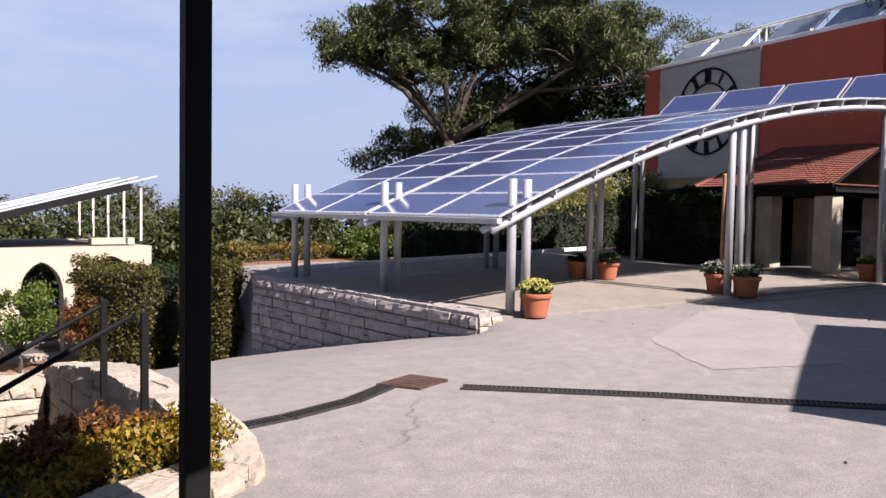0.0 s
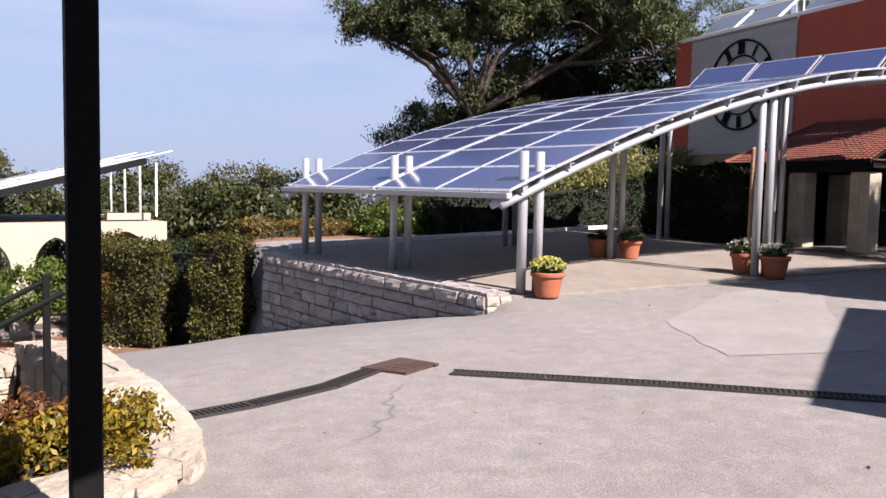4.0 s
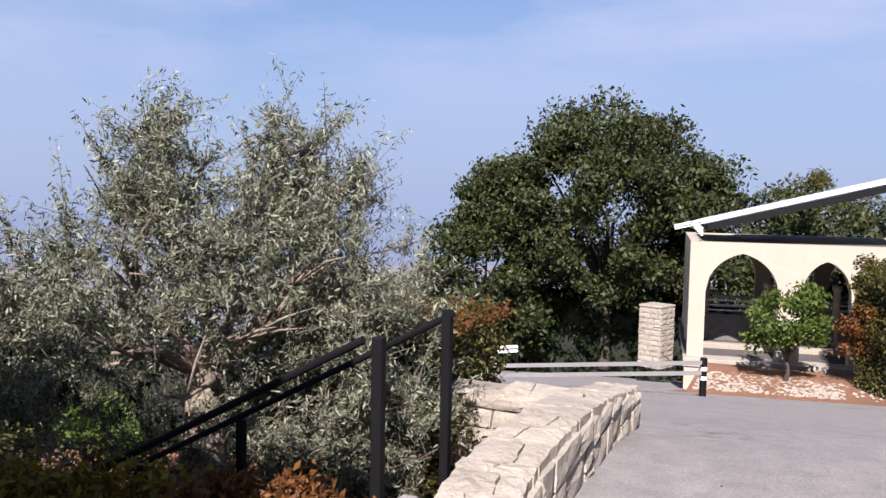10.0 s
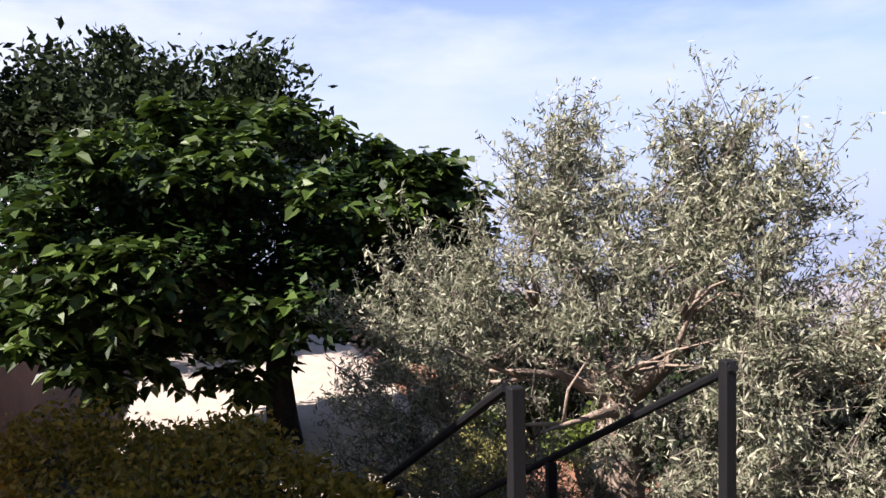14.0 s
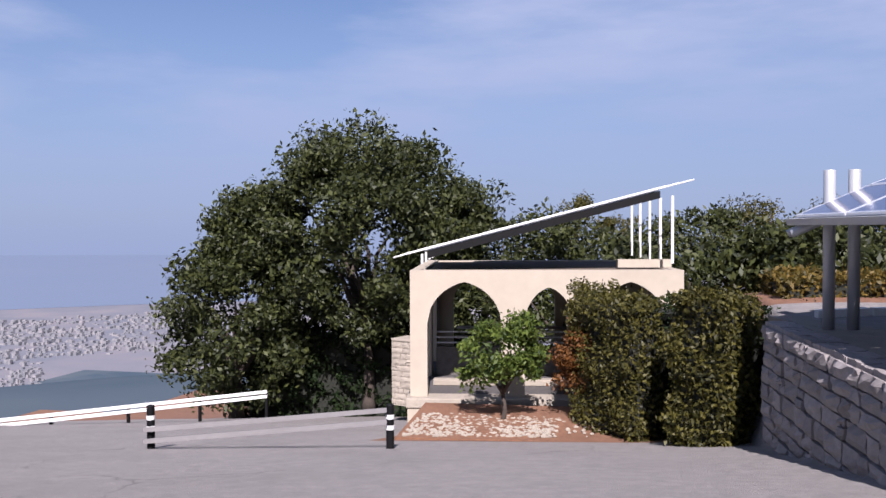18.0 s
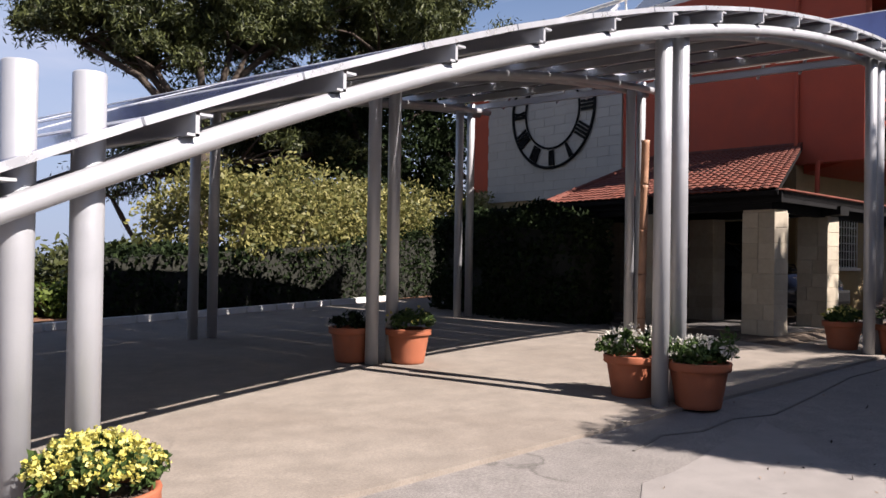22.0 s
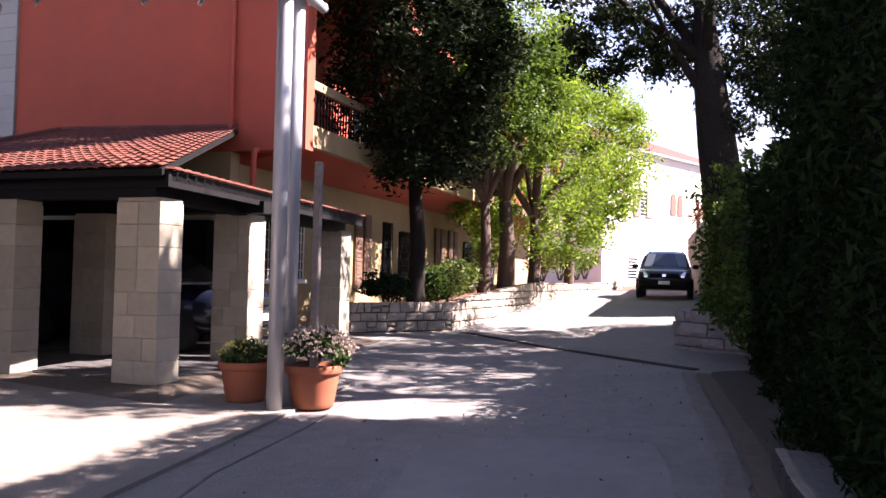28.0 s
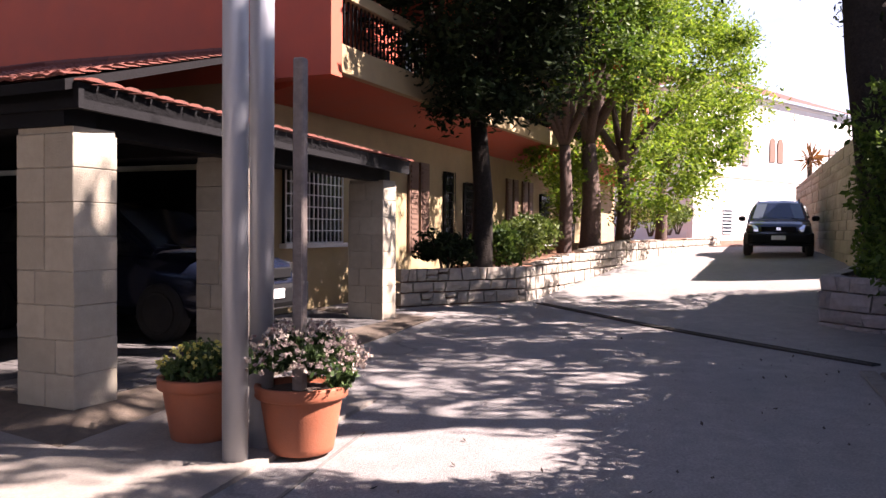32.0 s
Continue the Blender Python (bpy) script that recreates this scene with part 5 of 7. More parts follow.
# lobes of the crown: across, towards the far side, height, half width, half height, half depth, twigs, leaves on each shoot
for u, v, z, ru, rz, rd, k, full in ((-0.42, 0.0, 3.25, 0.42, 0.62, 0.5, 66, 44), (0.68, -0.15, 3.1, 0.66, 0.6, 0.65, 105, 46), (0.05, -0.1, 2.55, 1.2, 0.7, 1.1, 160, 46), (-1.25, 0.0, 2.1, 1.0, 0.7, 1.0, 125, 46), (1.0, -0.55, 2.15, 0.8, 0.85, 0.85, 130, 48), (-1.6, 0.0, 1.25, 0.95, 0.6, 0.9, 95, 36), (1.1, -0.6, 1.1, 0.85, 0.7, 0.85, 115, 40), (0.0, -0.1, 1.35, 0.9, 0.6, 0.9, 75, 26), (0.2, -0.3, 0.7, 1.4, 0.4, 0.9, 70, 26)):
    for q0 in range(k):
        d = rng.normal(size=3)
        d /= np.linalg.norm(d)
        q = rng.random() ** 0.5
        a, b, c0 = u + d[0] * ru * q, v + d[1] * rd * q, max(0.3, z + d[2] * rz * q)
        c = np.array([0.565 * a - 0.825 * b, 0.825 * a + 0.565 * b, c0])
        s0 = rng.normal(size=3) * 0.5 + np.array([c[0] * 0.35, c[1] * 0.35, 0.55])
        s0 /= np.linalg.norm(s0)
        for j in range(3):
            s1 = s0 + rng.normal(size=3) * 0.45
            ln = rng.uniform(0.24, 0.44)
            w = rng.random(full)[:, None]
            (oc if c0 > 1.5 else oc_low).append(c + s1 * (w - 0.2) * ln + rng.normal(size=(full, 3)) * 0.032)
            tube(twigs, [c - s1 * ln * 0.45, c + s1 * ln * 0.2 + rng.normal(size=3) * 0.02, c + s1 * ln * 0.75], [0.0045, 0.0035, 0.0015], 3, cap=False)
tagged(part("twig_growth", twigs, OLIVETWIG, olive, "fine grey-brown twigs"), kind="stuff")
blades("crown", np.concatenate(oc), 0.056, L_OLIVE, olive, "grey-green narrow leaves", long=4.4, up=0.5)
blades("low_crown", np.concatenate(oc_low), 0.056, L_OLIVE, olive, "grey-green narrow leaves", long=4.4, up=0.3)

bush("terrace_shrub", "yellow-green small-leaved shrub below the olive tree", -12.1, -4.75, -1.5, 0.62, L_YELLOW, 5200, 0.055, clumps=26)
bush("terrace_shrub", "yellow-green small-leaved shrub below the olive tree", -12.9, -4.1, -1.6, 0.72, L_YELLOW, 5200, 0.055, clumps=26)

# broad tree on the terrace with big leaves
def broad_leaves(name, at, way, size, material, parent, label=""):
    """Large heart-shaped leaves, folded along the midrib and drooping towards the tip."""
    k = len(at)
    d = way / np.linalg.norm(way, axis=1)[:, None]
    s = np.cross(d, np.array([0, 0, 1.0]) + rng.normal(size=(k, 3)) * 0.35)
    s /= np.linalg.norm(s, axis=1)[:, None]
    nn = np.cross(s, d)
    ln = size * rng.uniform(0.6, 1.25, k)[:, None]
    w = ln * rng.uniform(0.30, 0.42, k)[:, None]
    v = np.empty((k, 6, 3))
    v[:, 0] = at
    v[:, 1] = at + d * ln * 0.12 + s * w * 0.85 + nn * ln * 0.10
    v[:, 2] = at + d * ln * 0.50 + s * w * 0.90 + nn * ln * 0.08
    v[:, 3] = at + d * ln - nn * ln * 0.18
    v[:, 4] = at + d * ln * 0.50 - s * w * 0.90 + nn * ln * 0.08
    v[:, 5] = at + d * ln * 0.12 - s * w * 0.85 + nn * ln * 0.10
    me = bpy.data.meshes.new(name)
    me.from_pydata(v.reshape(-1, 3).tolist(), [], [f for b in range(0, 6 * k, 6) for f in ((b, b + 1, b + 2, b + 3), (b, b + 3, b + 4, b + 5))])
    return part(name, me, material, parent, label)


fig = tree("fig_tree", "broad leafy tree with large dark leaves on the lower terrace", -16.2, -5.6, -1.25, 0.2, 1.5, (0.3, -0.5, 2.4), (1.75, 2.9, 1.5), L_FIG, 46000, 0.15, 150, 0.5, DARKBARK, boughs=11, long=1.8, low=-0.7, flat=1.0)
at, way = [], []
for k in range(95):
    # mounds of shoots all over the crown
    d = rng.normal(size=3)
    d[2] = d[2] * 0.75 + 0.2
    d /= np.linalg.norm(d)
    c = np.array([0.3, -0.5, 2.4]) + d * np.array([1.95, 3.1, 1.7]) * rng.uniform(0.88, 1.05)
    if c[2] < 0.5:
        continue
    for i in range(11):
        e = rng.normal(size=3) * 0.75 + d * 0.8 + np.array([0, 0, 0.35])
        e /= np.linalg.norm(e)
        foot = c + e * rng.uniform(0.15, 0.42) * np.array([1.1, 1.1, 0.8])
        n = 9
        turn = rng.uniform(0, 2 * math.pi) + np.arange(n) * 2.4
        out = np.stack([np.cos(turn), np.sin(turn), rng.uniform(-0.75, 0.15, n)], 1) + e * 0.35
        at.append(foot + e * np.linspace(-0.18, 0.1, n)[:, None] + out * 0.03)
        way.append(out)
# outer shoots take the lighter colour that paints sunlight on the crown
broad_leaves("shoot_foliage", np.concatenate(at), np.concatenate(way), 0.20, L_FIGLIT, fig, "large drooping heart-shaped leaves")
tree("ficus_tree", "dense dark clipped ficus tree behind the fig", -25.5, -13.0, -1.4, 0.25, 2.2, (0, 0, 4.5), (4.4, 4.8, 2.7), L_DARK, 20000, 0.22, 80, 0.9, BARK, low=-0.3)
tree("ficus_tree", "dense dark clipped ficus tree behind the fig", -25.5, -7.4, -1.4, 0.25, 2.2, (0, 0, 4.6), (3.4, 4.4, 2.5), L_DARK, 24000, 0.22, 70, 0.9, BARK, low=-0.3)


def cypress(label, x, y, z, h, r, n):
    t = thing("cypress_tree", label, "tree", pose(x, y, z))
    bm = bmesh.new()
    tube(bm, [(0, 0, -0.2), (0, 0, h * 0.5), (0, 0, h * 0.95)], [0.2, 0.12, 0.02], 8)
    part("trunk", bm, BARK, t)
    q = rng.random(n)
    a = rng.uniform(0, 2 * math.pi, n)
    rr = r * np.minimum(1, (1 - q) * 2.6) ** 0.6 * np.minimum(1, 0.5 + q * 5) * (0.65 + 0.4 * rng.random(n)) * (1 + 0.2 * np.sin(a * 5 + q * 40))
    blades("crown", np.stack([rr * np.cos(a), rr * np.sin(a), 0.3 + q * (h - 0.3)], 1), 0.22, L_CYPRESS, t, up=1.6)
    return t


cypress("slim dark cypress rising behind the ficus", -30, -15, -1.5, 10.2, 0.75, 5000)
# small leafy plants on the terrace
for x, y, r in ((-14.4, -3.4, 0.5), (-13.2, -2.6, 0.55), (-15.2, -2.3, 0.5)):
    bush("terrace_bush", "yellow-green leafy bush on the lower terrace", x, y, gz(x, y), r, L_CITRUS, 1800, 0.09)
bush("terrace_bush", "yellow-green leafy bush below the olive", -9.6, -5.55, gz(-9.6, -5.55), 0.62, L_YELLOW, 3600, 0.06)
bush("terrace_bush", "yellow-green leafy bush below the olive", -9.5, -2.15, gz(-9.5, -2.15), 0.85, L_HEDGE, 5200, 0.07)
path = bmesh.new()
prism(path, [(-30, -7.8), (-12.4, -7.8), (-10.2, -6.4), (-10.6, -4.6), (-16.0, -3.4), (-30, -2.6)], lambda x, y: gz(x, y) - 0.05, lambda x, y: gz(x, y) + 0.015)
single("terrace_path", path, DUST, "pale dusty paved path on the lower terrace", "path", kind="structure")

# clipped hedge block at the end of the stair well, over the road
block = hedge("hedge_block", "clipped russet-topped hedge block beside the road", [(-11.2, -2.2), (-9.2, -2.0), (-9.25, -0.3), (-11.1, -0.1)], lambda x, y: -1.3, 0.46, L_HEDGE, 26000, 0.055, 0.15, lumps=0.06)
blades("russet_top", np.stack([rng.uniform(-11.2, -9.12, 6000), rng.uniform(-2.15, -0.2, 6000), 0.46 + 0.05 * rng.normal(size=6000)], 1), 0.05, L_RUSSET, block, "russet leaf tips")
# hedges before the pavilion and beyond the retaining wall
hedge("ivy_hedge", "tall clipped ivy hedge with russet side before the pavilion", [(-5.4, 13.4), (-4.0, 11.5), (-3.3, 12.2), (-4.8, 14.4)], lambda x, y: gz(x, y) - 0.1, 0.07, L_HEDGE, 15000, 0.1, 0.2, lumps=0.12)
hedge("ivy_hedge", "tall clipped ivy hedge beside the road", [(-3.3, 10.3), (-2.4, 9.3), (-1.75, 10.0), (-2.7, 11.2)], lambda x, y: gz(x, y) - 0.1, 0.41, L_HEDGE, 12000, 0.1, 0.2, lumps=0.12)
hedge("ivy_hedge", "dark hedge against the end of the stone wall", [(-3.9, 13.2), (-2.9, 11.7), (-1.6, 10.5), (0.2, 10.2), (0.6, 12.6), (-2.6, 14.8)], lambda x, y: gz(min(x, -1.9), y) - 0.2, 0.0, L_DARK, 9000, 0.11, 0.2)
bush("ivy_column", "bushy ivy column at the pavilion's arch", -4.75, 14.2, -1.2, 0.8, L_HEDGE, 3500, 0.1, flat=1.4)
blades_at = crown_places(5600, (-5.2, 13.35, -1.5), (0.36, 0.5, 1.15), 26, 0.3)
russet = thing("russet_creeper", "russet dry creeper on the hedge side", "creeper")
blades("foliage", blades_at, 0.1, L_RUSSET, russet)
hedge("autumn_hedge", "low yellow-brown hedge behind the parking deck", [(-1.0, 12.3), (5.0, 12.6), (13, 14.5), (13, 16), (4.5, 14.2), (-1.2, 14.0)], lambda x, y: gz(x, y) - 0.3, 0.62, L_AUTUMN, 16000, 0.12, 0.2)
bush("green_bush", "bright green leafy bush behind the parking deck", 3.1, 12.0, -0.2, 1.0, L_CITRUS, 3600, 0.13)
bush("green_bush", "bright green leafy bush behind the parking deck", 4.8, 12.6, -0.2, 0.8, L_CITRUS, 2600, 0.13)
for x, y, r in ((8.2, 13.0, 1.75), (10.2, 13.6, 1.9), (12.4, 14.2, 1.9), (14.6, 15.0, 1.9), (16.6, 15.6, 1.8), (18.3, 14.9, 1.7)):
    bush("pale_shrub", "large pale yellow-green flowering shrub behind the deck", x, y, 0.65, r, L_YELLOW, 6500, 0.14, clumps=24, flat=0.95)
# dark leaves put the canopy's shade under the pale shrubs
hedge("shade_understorey", "hedge at the back of the deck, dark leaves for canopy shade", [(4.6, 10.75), (14.4, 12.95), (18.6, 14.2), (18.8, 17.2), (4.6, 12.4)], 0.0, lambda x, y: 1.65 + 0.14 * max(0.0, x - 10), L_DARK, 22000, 0.13, 0.2)

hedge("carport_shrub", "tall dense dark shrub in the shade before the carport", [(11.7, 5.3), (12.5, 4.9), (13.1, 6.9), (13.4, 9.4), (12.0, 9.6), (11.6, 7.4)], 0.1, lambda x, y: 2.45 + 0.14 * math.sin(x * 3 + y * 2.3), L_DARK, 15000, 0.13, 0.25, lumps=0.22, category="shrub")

# umbrella pines
def pine(label, x, y, z, h, tops, trunk=0.3, lean=(0.0, 0.0), n=20000):
    """Umbrella pine: a bare forked trunk with flat clouds of needles."""
    t = thing("umbrella_pine", label, "tree", pose(x, y, z))
    bm = bmesh.new()
    fork = Vector((lean[0], lean[1], h * 0.45))
    tube(bm, [(0, 0, -0.3), (lean[0] * 0.3, lean[1] * 0.3, h * 0.2), fork], [trunk, trunk * 0.85, trunk * 0.7], 10)
    pl = []
    for cx, cy, cz, r, hh in tops:
        limbs(bm, fork, [(cx, cy, cz - hh * 0.4)], trunk * 0.5, 0.08, 7)
        for j in range(5):
            a = 2 * math.pi * j / 5 + cx
            limbs(bm, (cx, cy, cz - hh * 0.4), [(cx + r * 0.7 * math.cos(a), cy + r * 0.7 * math.sin(a), cz - hh * 0.1)], 0.07, 0.02, 5)
        pl.append(crown_places(int(n * r * r / sum(q[3] ** 2 for q in tops)), (cx, cy, cz), (r, r, hh), int(10 + r * r * 3.2), 0.75, low=-0.25))
    part("trunk", bm, BARK, t, smooth=True)
    blades("crown", np.concatenate(pl), 0.25, L_PINE, t, "clouds of green needles", long=4.6, up=0.8)
    return t


pine("tall umbrella pine with forked bare trunk behind the canopy", 12.8, 22.4, -0.5, 13.0, [(-3.6, 2.3, 9.8, 1.9, 1.0), (-1.5, 0.9, 9.0, 1.9, 1.0), (0.8, -0.4, 10.3, 2.3, 1.4), (-3.9, 2.5, 10.8, 2.0, 1.6), (-2.2, 1.4, 9.9, 2.3, 1.5), (-0.5, 0.3, 12.1, 3.0, 2.4), (1.2, -0.7, 9.9, 2.2, 1.3), (3.0, -1.9, 11.9, 3.4, 2.8), (5.2, -3.3, 10.8, 3.2, 2.8), (7.3, -4.6, 9.9, 2.4, 2.8)], 0.36, (0.1, 0.1), 120000)
pine("dark umbrella pine beside the red building", 20.5, 24.0, -0.3, 13.0, [(-3.5, -2, 10.0, 3.4, 2.8), (0.0, 0, 11.8, 3.8, 2.6), (2.5, -2, 9.5, 3.2, 2.6), (-1.5, 1.5, 6.6, 3.6, 2.8), (-5.5, 0, 6.5, 3.2, 2.6)], 0.32, (0.6, 0.0), 60000)
pine("low dark pine beside the tall pine", 13.3, 27.4, -3.0, 8.0, [(0, 0, 8.2, 2.2, 1.4), (-1.6, 0.5, 7.2, 1.5, 1.0), (1.8, -0.3, 8.0, 1.8, 1.4)], 0.22, (0.2, 0.0), 9000)
pine("distant pine over the red building", 33.0, 26.0, 0.0, 15.0, [(0, 0, 12.5, 4.2, 2.0), (-4.5, 1, 12.0, 3.6, 1.8), (5, -2, 12.6, 3.8, 1.9)], 0.32, (0.3, 0.2), 14000)
# carob group beside the pavilion and the trees behind it
carob = tree("carob_tree", "large dark carob tree beyond the road", -16.0, 29.8, -6.4, 0.26, 2.8, (0.3, 0, 7.9), (5.2, 4.8, 5.1), L_CAROB, 56000, 0.25, 190, 1.05, BARK, boughs=11, low=-0.95)
blades("side_crown", crown_places(15000, (-4.9, -1.3, 7.3), (2.4, 2.4, 2.5), 56, 0.9), 0.25, L_CAROB, carob)
tree("carob_tree", "lower dark carob tree beyond the road", -21.6, 27.8, -6.8, 0.3, 1.6, (0, 0, 4.2), (3.0, 3.2, 3.7), L_CAROB, 20000, 0.26, 90, 1.0, BARK, boughs=9, low=-0.95)
hedge("dark_wood_edge", "dark shaded wood edge below the carob trees", [(-22, 29.0), (-11.5, 30.2), (-11, 33.0), (-22, 32.4)], -9.0, -3.1, L_DARK, 18000, 0.3, 0.4, lumps=0.5)
tree("carob_tree", "dark carob tree behind the pavilion", -11.0, 32.5, -7.4, 0.35, 2.4, (0, 0, 6.6), (4.0, 3.6, 4.2), L_CAROB, 14000, 0.26, 70, 1.0, BARK, boughs=9)
for x, y, top, r in ((-6.5, 31, 1.7, 3.6), (-1.0, 33, 2.2, 4.2), (4.5, 34, 1.8, 3.6), (-14, 40, 2.6, 4.0), (9.5, 38, 2.4, 4.0), (-3.5, 24, 1.4, 2.6), (1.5, 23, 1.6, 2.6), (5.5, 24, 1.6, 2.4), (9.5, 22, 1.8, 2.4)):
    z = gz(x, y)
    h = top - z
    tree("round_tree", "rounded green tree behind the pavilion", x, y, z, 0.22, h * 0.3, (0, 0, h * 0.56), (r, r, h * 0.46), L_CAROB, 9000, 0.26, 52, 0.95, BARK, boughs=6, low=-0.95)
for x, y in ((-6.8, 44), (2.5, 46), (8.0, 45)):
    tree("bare_tree", "greyish twiggy tree in the distance", x, y, gz(x, y), 0.2, 3.0, (0, 0, 1.0 - gz(x, y)), (3.0, 3.0, 2.4), L_HEDGE, 6500, 0.2, 40, 0.9, BARK, boughs=9)
# young citrus in the gravel bed
tree("citrus_tree", "young bright green citrus tree in a gravel bed", -6.95, 13.3, -2.98, 0.06, 0.75, (0, 0, 1.65), (0.95, 0.95, 1.0), L_CITRUS, 5200, 0.13, 30, 0.36, BARK, boughs=6)

# flower bed by the pole
bed = hedge("lantana_bed", "low russet and yellow-green shrub bed behind the low wall", [(-10.9, -8.0), (-8.7, -6.95), (-7.6, -6.45), (-7.34, -6.15), (-7.4, -5.75), (-8.2, -5.9), (-9.2, -5.95), (-10.9, -6.8)], -0.1, lambda x, y: 0.30 + 0.10 * math.sin(x * 2.7) * math.sin(y * 3.1), L_LANTANA, 26000, 0.05, 0.12, category="flower bed", lumps=0.09)
blades("russet_growth", crown_places(3600, (-8.0, -6.05, 0.30), (0.62, 0.28, 0.16), 26, 0.14), 0.05, L_RUSSET, bed, "russet shoot tips")
blades("spilling_growth", crown_places(1800, (-7.42, -6.45, 0.32), (0.2, 0.3, 0.26), 18, 0.11), 0.045, L_LANTANA, bed, "yellow-green shoots over the wall")
bm = bmesh.new()
prism(bm, [(-11.0, -8.4), (-8.6, -7.15), (-7.7, -6.75), (-7.4, -6.5), (-7.4, -5.85), (-9.05, -5.85), (-11.0, -6.8)], -2.0, -0.05)
single("bed_soil", bm, SOIL, "raised soil of the flower bed", "soil", kind="structure")

# ---- planting along the drive ----
def conifer_wall(name, label, line, thick, z1, n, size=0.15):
    pts = [Vector(p) for p in line]
    off = []
    for i, p in enumerate(pts):
        a, b = pts[max(0, i - 1)], pts[min(len(pts) - 1, i + 1)]
        d = (b - a).normalized()
        off.append((p.x + d.y * thick, p.y - d.x * thick))
    return hedge(name, label, [tuple(p) for p in pts][::-1] + off, lambda x, y: gz(x, y), z1, L_CYPRESS, n, size, 0.22, lumps=0.14, long=3.6)


conifer_wall("cypress_hedge", "tall dark green clipped cypress hedge along the drive", [(5.82, -5.88), (6.5, -5.58), (7.55, -5.22), (8.6, -5.02), (9.8, -4.99), (11, -5.06), (13.0, -5.30)], 1.7, 5.35, 105000, 0.11)
conifer_wall("cypress_hedge", "lower dark green cypress hedge along the drive", [(13.05, -5.32), (14.5, -5.42), (16.2, -5.55), (17.5, -5.9)], 1.7, 3.2, 34000)
hedge("drive_shrubs", "dark green mixed shrubs above the stone planter", [(17.3, -8.3), (26, -9.0), (25.5, -6.4), (21.0, -5.35), (17.3, -5.95)][::1], 0.6, lambda x, y: 3.5 + 0.35 * math.sin(x * 2.1), L_SHRUB, 24000, 0.12, 0.3, lumps=0.3)
for x, y, r in ((16.8, -6.3, 1.1), (18.4, -6.0, 1.0), (20.2, -6.0, 0.95), (22.2, -6.6, 0.95), (24.2, -7.2, 0.9)):
    bush("drive_bush", "dark green bush spilling over the stone planter", x, y, 0.6, r, L_SHRUB, 3600, 0.11, clumps=20)
bush("drive_bush", "sunlit yellow-green bush top above the drive", 18.8, -6.4, 2.0, 0.95, L_CITRUS, 2600, 0.1, clumps=16)

big = tree("planter_tree", "tall dark-leaved tree growing from the stone planter", 22.4, 0.98, 0.9, 0.2, 3.0, (-1.3, -0.35, 5.5), (2.1, 1.9, 2.9), L_DARK, 32000, 0.15, 150, 0.6, DARKBARK, lean=(-0.2, 0.05), boughs=11, low=-0.97, flat=0.7)
blades("high_crown", crown_places(22000, (-1.0, 0.9, 9.4), (3.4, 3.4, 2.4), 110, 0.7), 0.17, L_DARK, big, flat=0.6)
blades("side_crown", crown_places(24000, (-4.2, -0.2, 8.6), (2.5, 2.1, 1.75), 110, 0.6), 0.16, L_DARK, big, flat=0.6)
bm = bmesh.new()
tube(bm, [(-0.6, 0.15, 3.4), (-1.6, 0.1, 5.6), (-2.9, -0.1, 7.4), (-4.6, -0.3, 8.9)], [0.11, 0.09, 0.07, 0.03], 8)
part("bough", bm, DARKBARK, big, smooth=True)
tree("planter_tree", "slender tree with feathery green leaves in the stone planter", 27.0, 0.1, 1.0, 0.17, 2.8, (-0.2, -0.2, 6.2), (2.5, 2.3, 2.7), L_ACACIA, 17000, 0.13, 90, 0.6, REDBARK, boughs=9, low=-0.9, flat=0.6)
tree("planter_tree", "reddish twisted-trunked tree in the stone planter", 28.6, -0.35, 1.2, 0.26, 2.8, (0.3, 0.0, 6.8), (2.6, 2.4, 2.4), L_LIME, 12000, 0.14, 70, 0.65, REDBARK, lean=(0.15, 0.1), boughs=8, flat=0.6)
tree("lime_green_tree", "bright lime green feathery tree over the drive", 30.6, -1.0, 1.2, 0.2, 2.4, (-0.2, -0.3, 4.2), (3.8, 3.2, 3.9), L_LIME, 50000, 0.13, 200, 0.6, REDBARK, boughs=9, low=-0.85, flat=0.6)
tree("lime_green_tree", "bright lime green feathery tree over the drive", 37.5, -1.8, 1.2, 0.2, 2.4, (0.0, -0.6, 5.6), (2.6, 2.6, 3.0), L_LIME, 14000, 0.15, 70, 0.7, REDBARK, boughs=8, low=-0.8)
for x, y, r, m in ((21.75, 1.5, 0.55, L_DARK), (23.2, 0.9, 0.6, L_SHRUB), (24.6, 0.75, 0.6, L_CITRUS), (25.8, 0.6, 0.65, L_CITRUS), (35.5, -0.9, 0.8, L_YELLOW), (38.5, -1.4, 0.9, L_CITRUS), (41, -2.0, 0.9, L_CITRUS), (43, -2.3, 0.9, L_CITRUS)):
    bush("planter_bush", "leafy green bush in the stone planter", x, y, float(yard(x, y)) + 0.55, r, m, 2200, 0.11)
leaning = thing("leaning_tree", "big dark tree leaning over the drive from the bank", "tree", pose(22.5, -6.1, 0.9))
bm = bmesh.new()
tube(bm, [(0.1, -0.3, -0.5), (0.05, 0.0, 1.0), (0.0, 0.2, 2.4), (0.0, 0.38, 3.8), (0.0, 0.55, 5.2), (0.1, 0.7, 7.0)], [0.6, 0.5, 0.45, 0.42, 0.34, 0.2], 14)
limbs(bm, (0.0, 0.4, 4.4), [(-0.9, 2.0, 7.0), (1.2, 2.0, 6.6), (1.6, -0.5, 6.4)], 0.12, 0.04, 7)
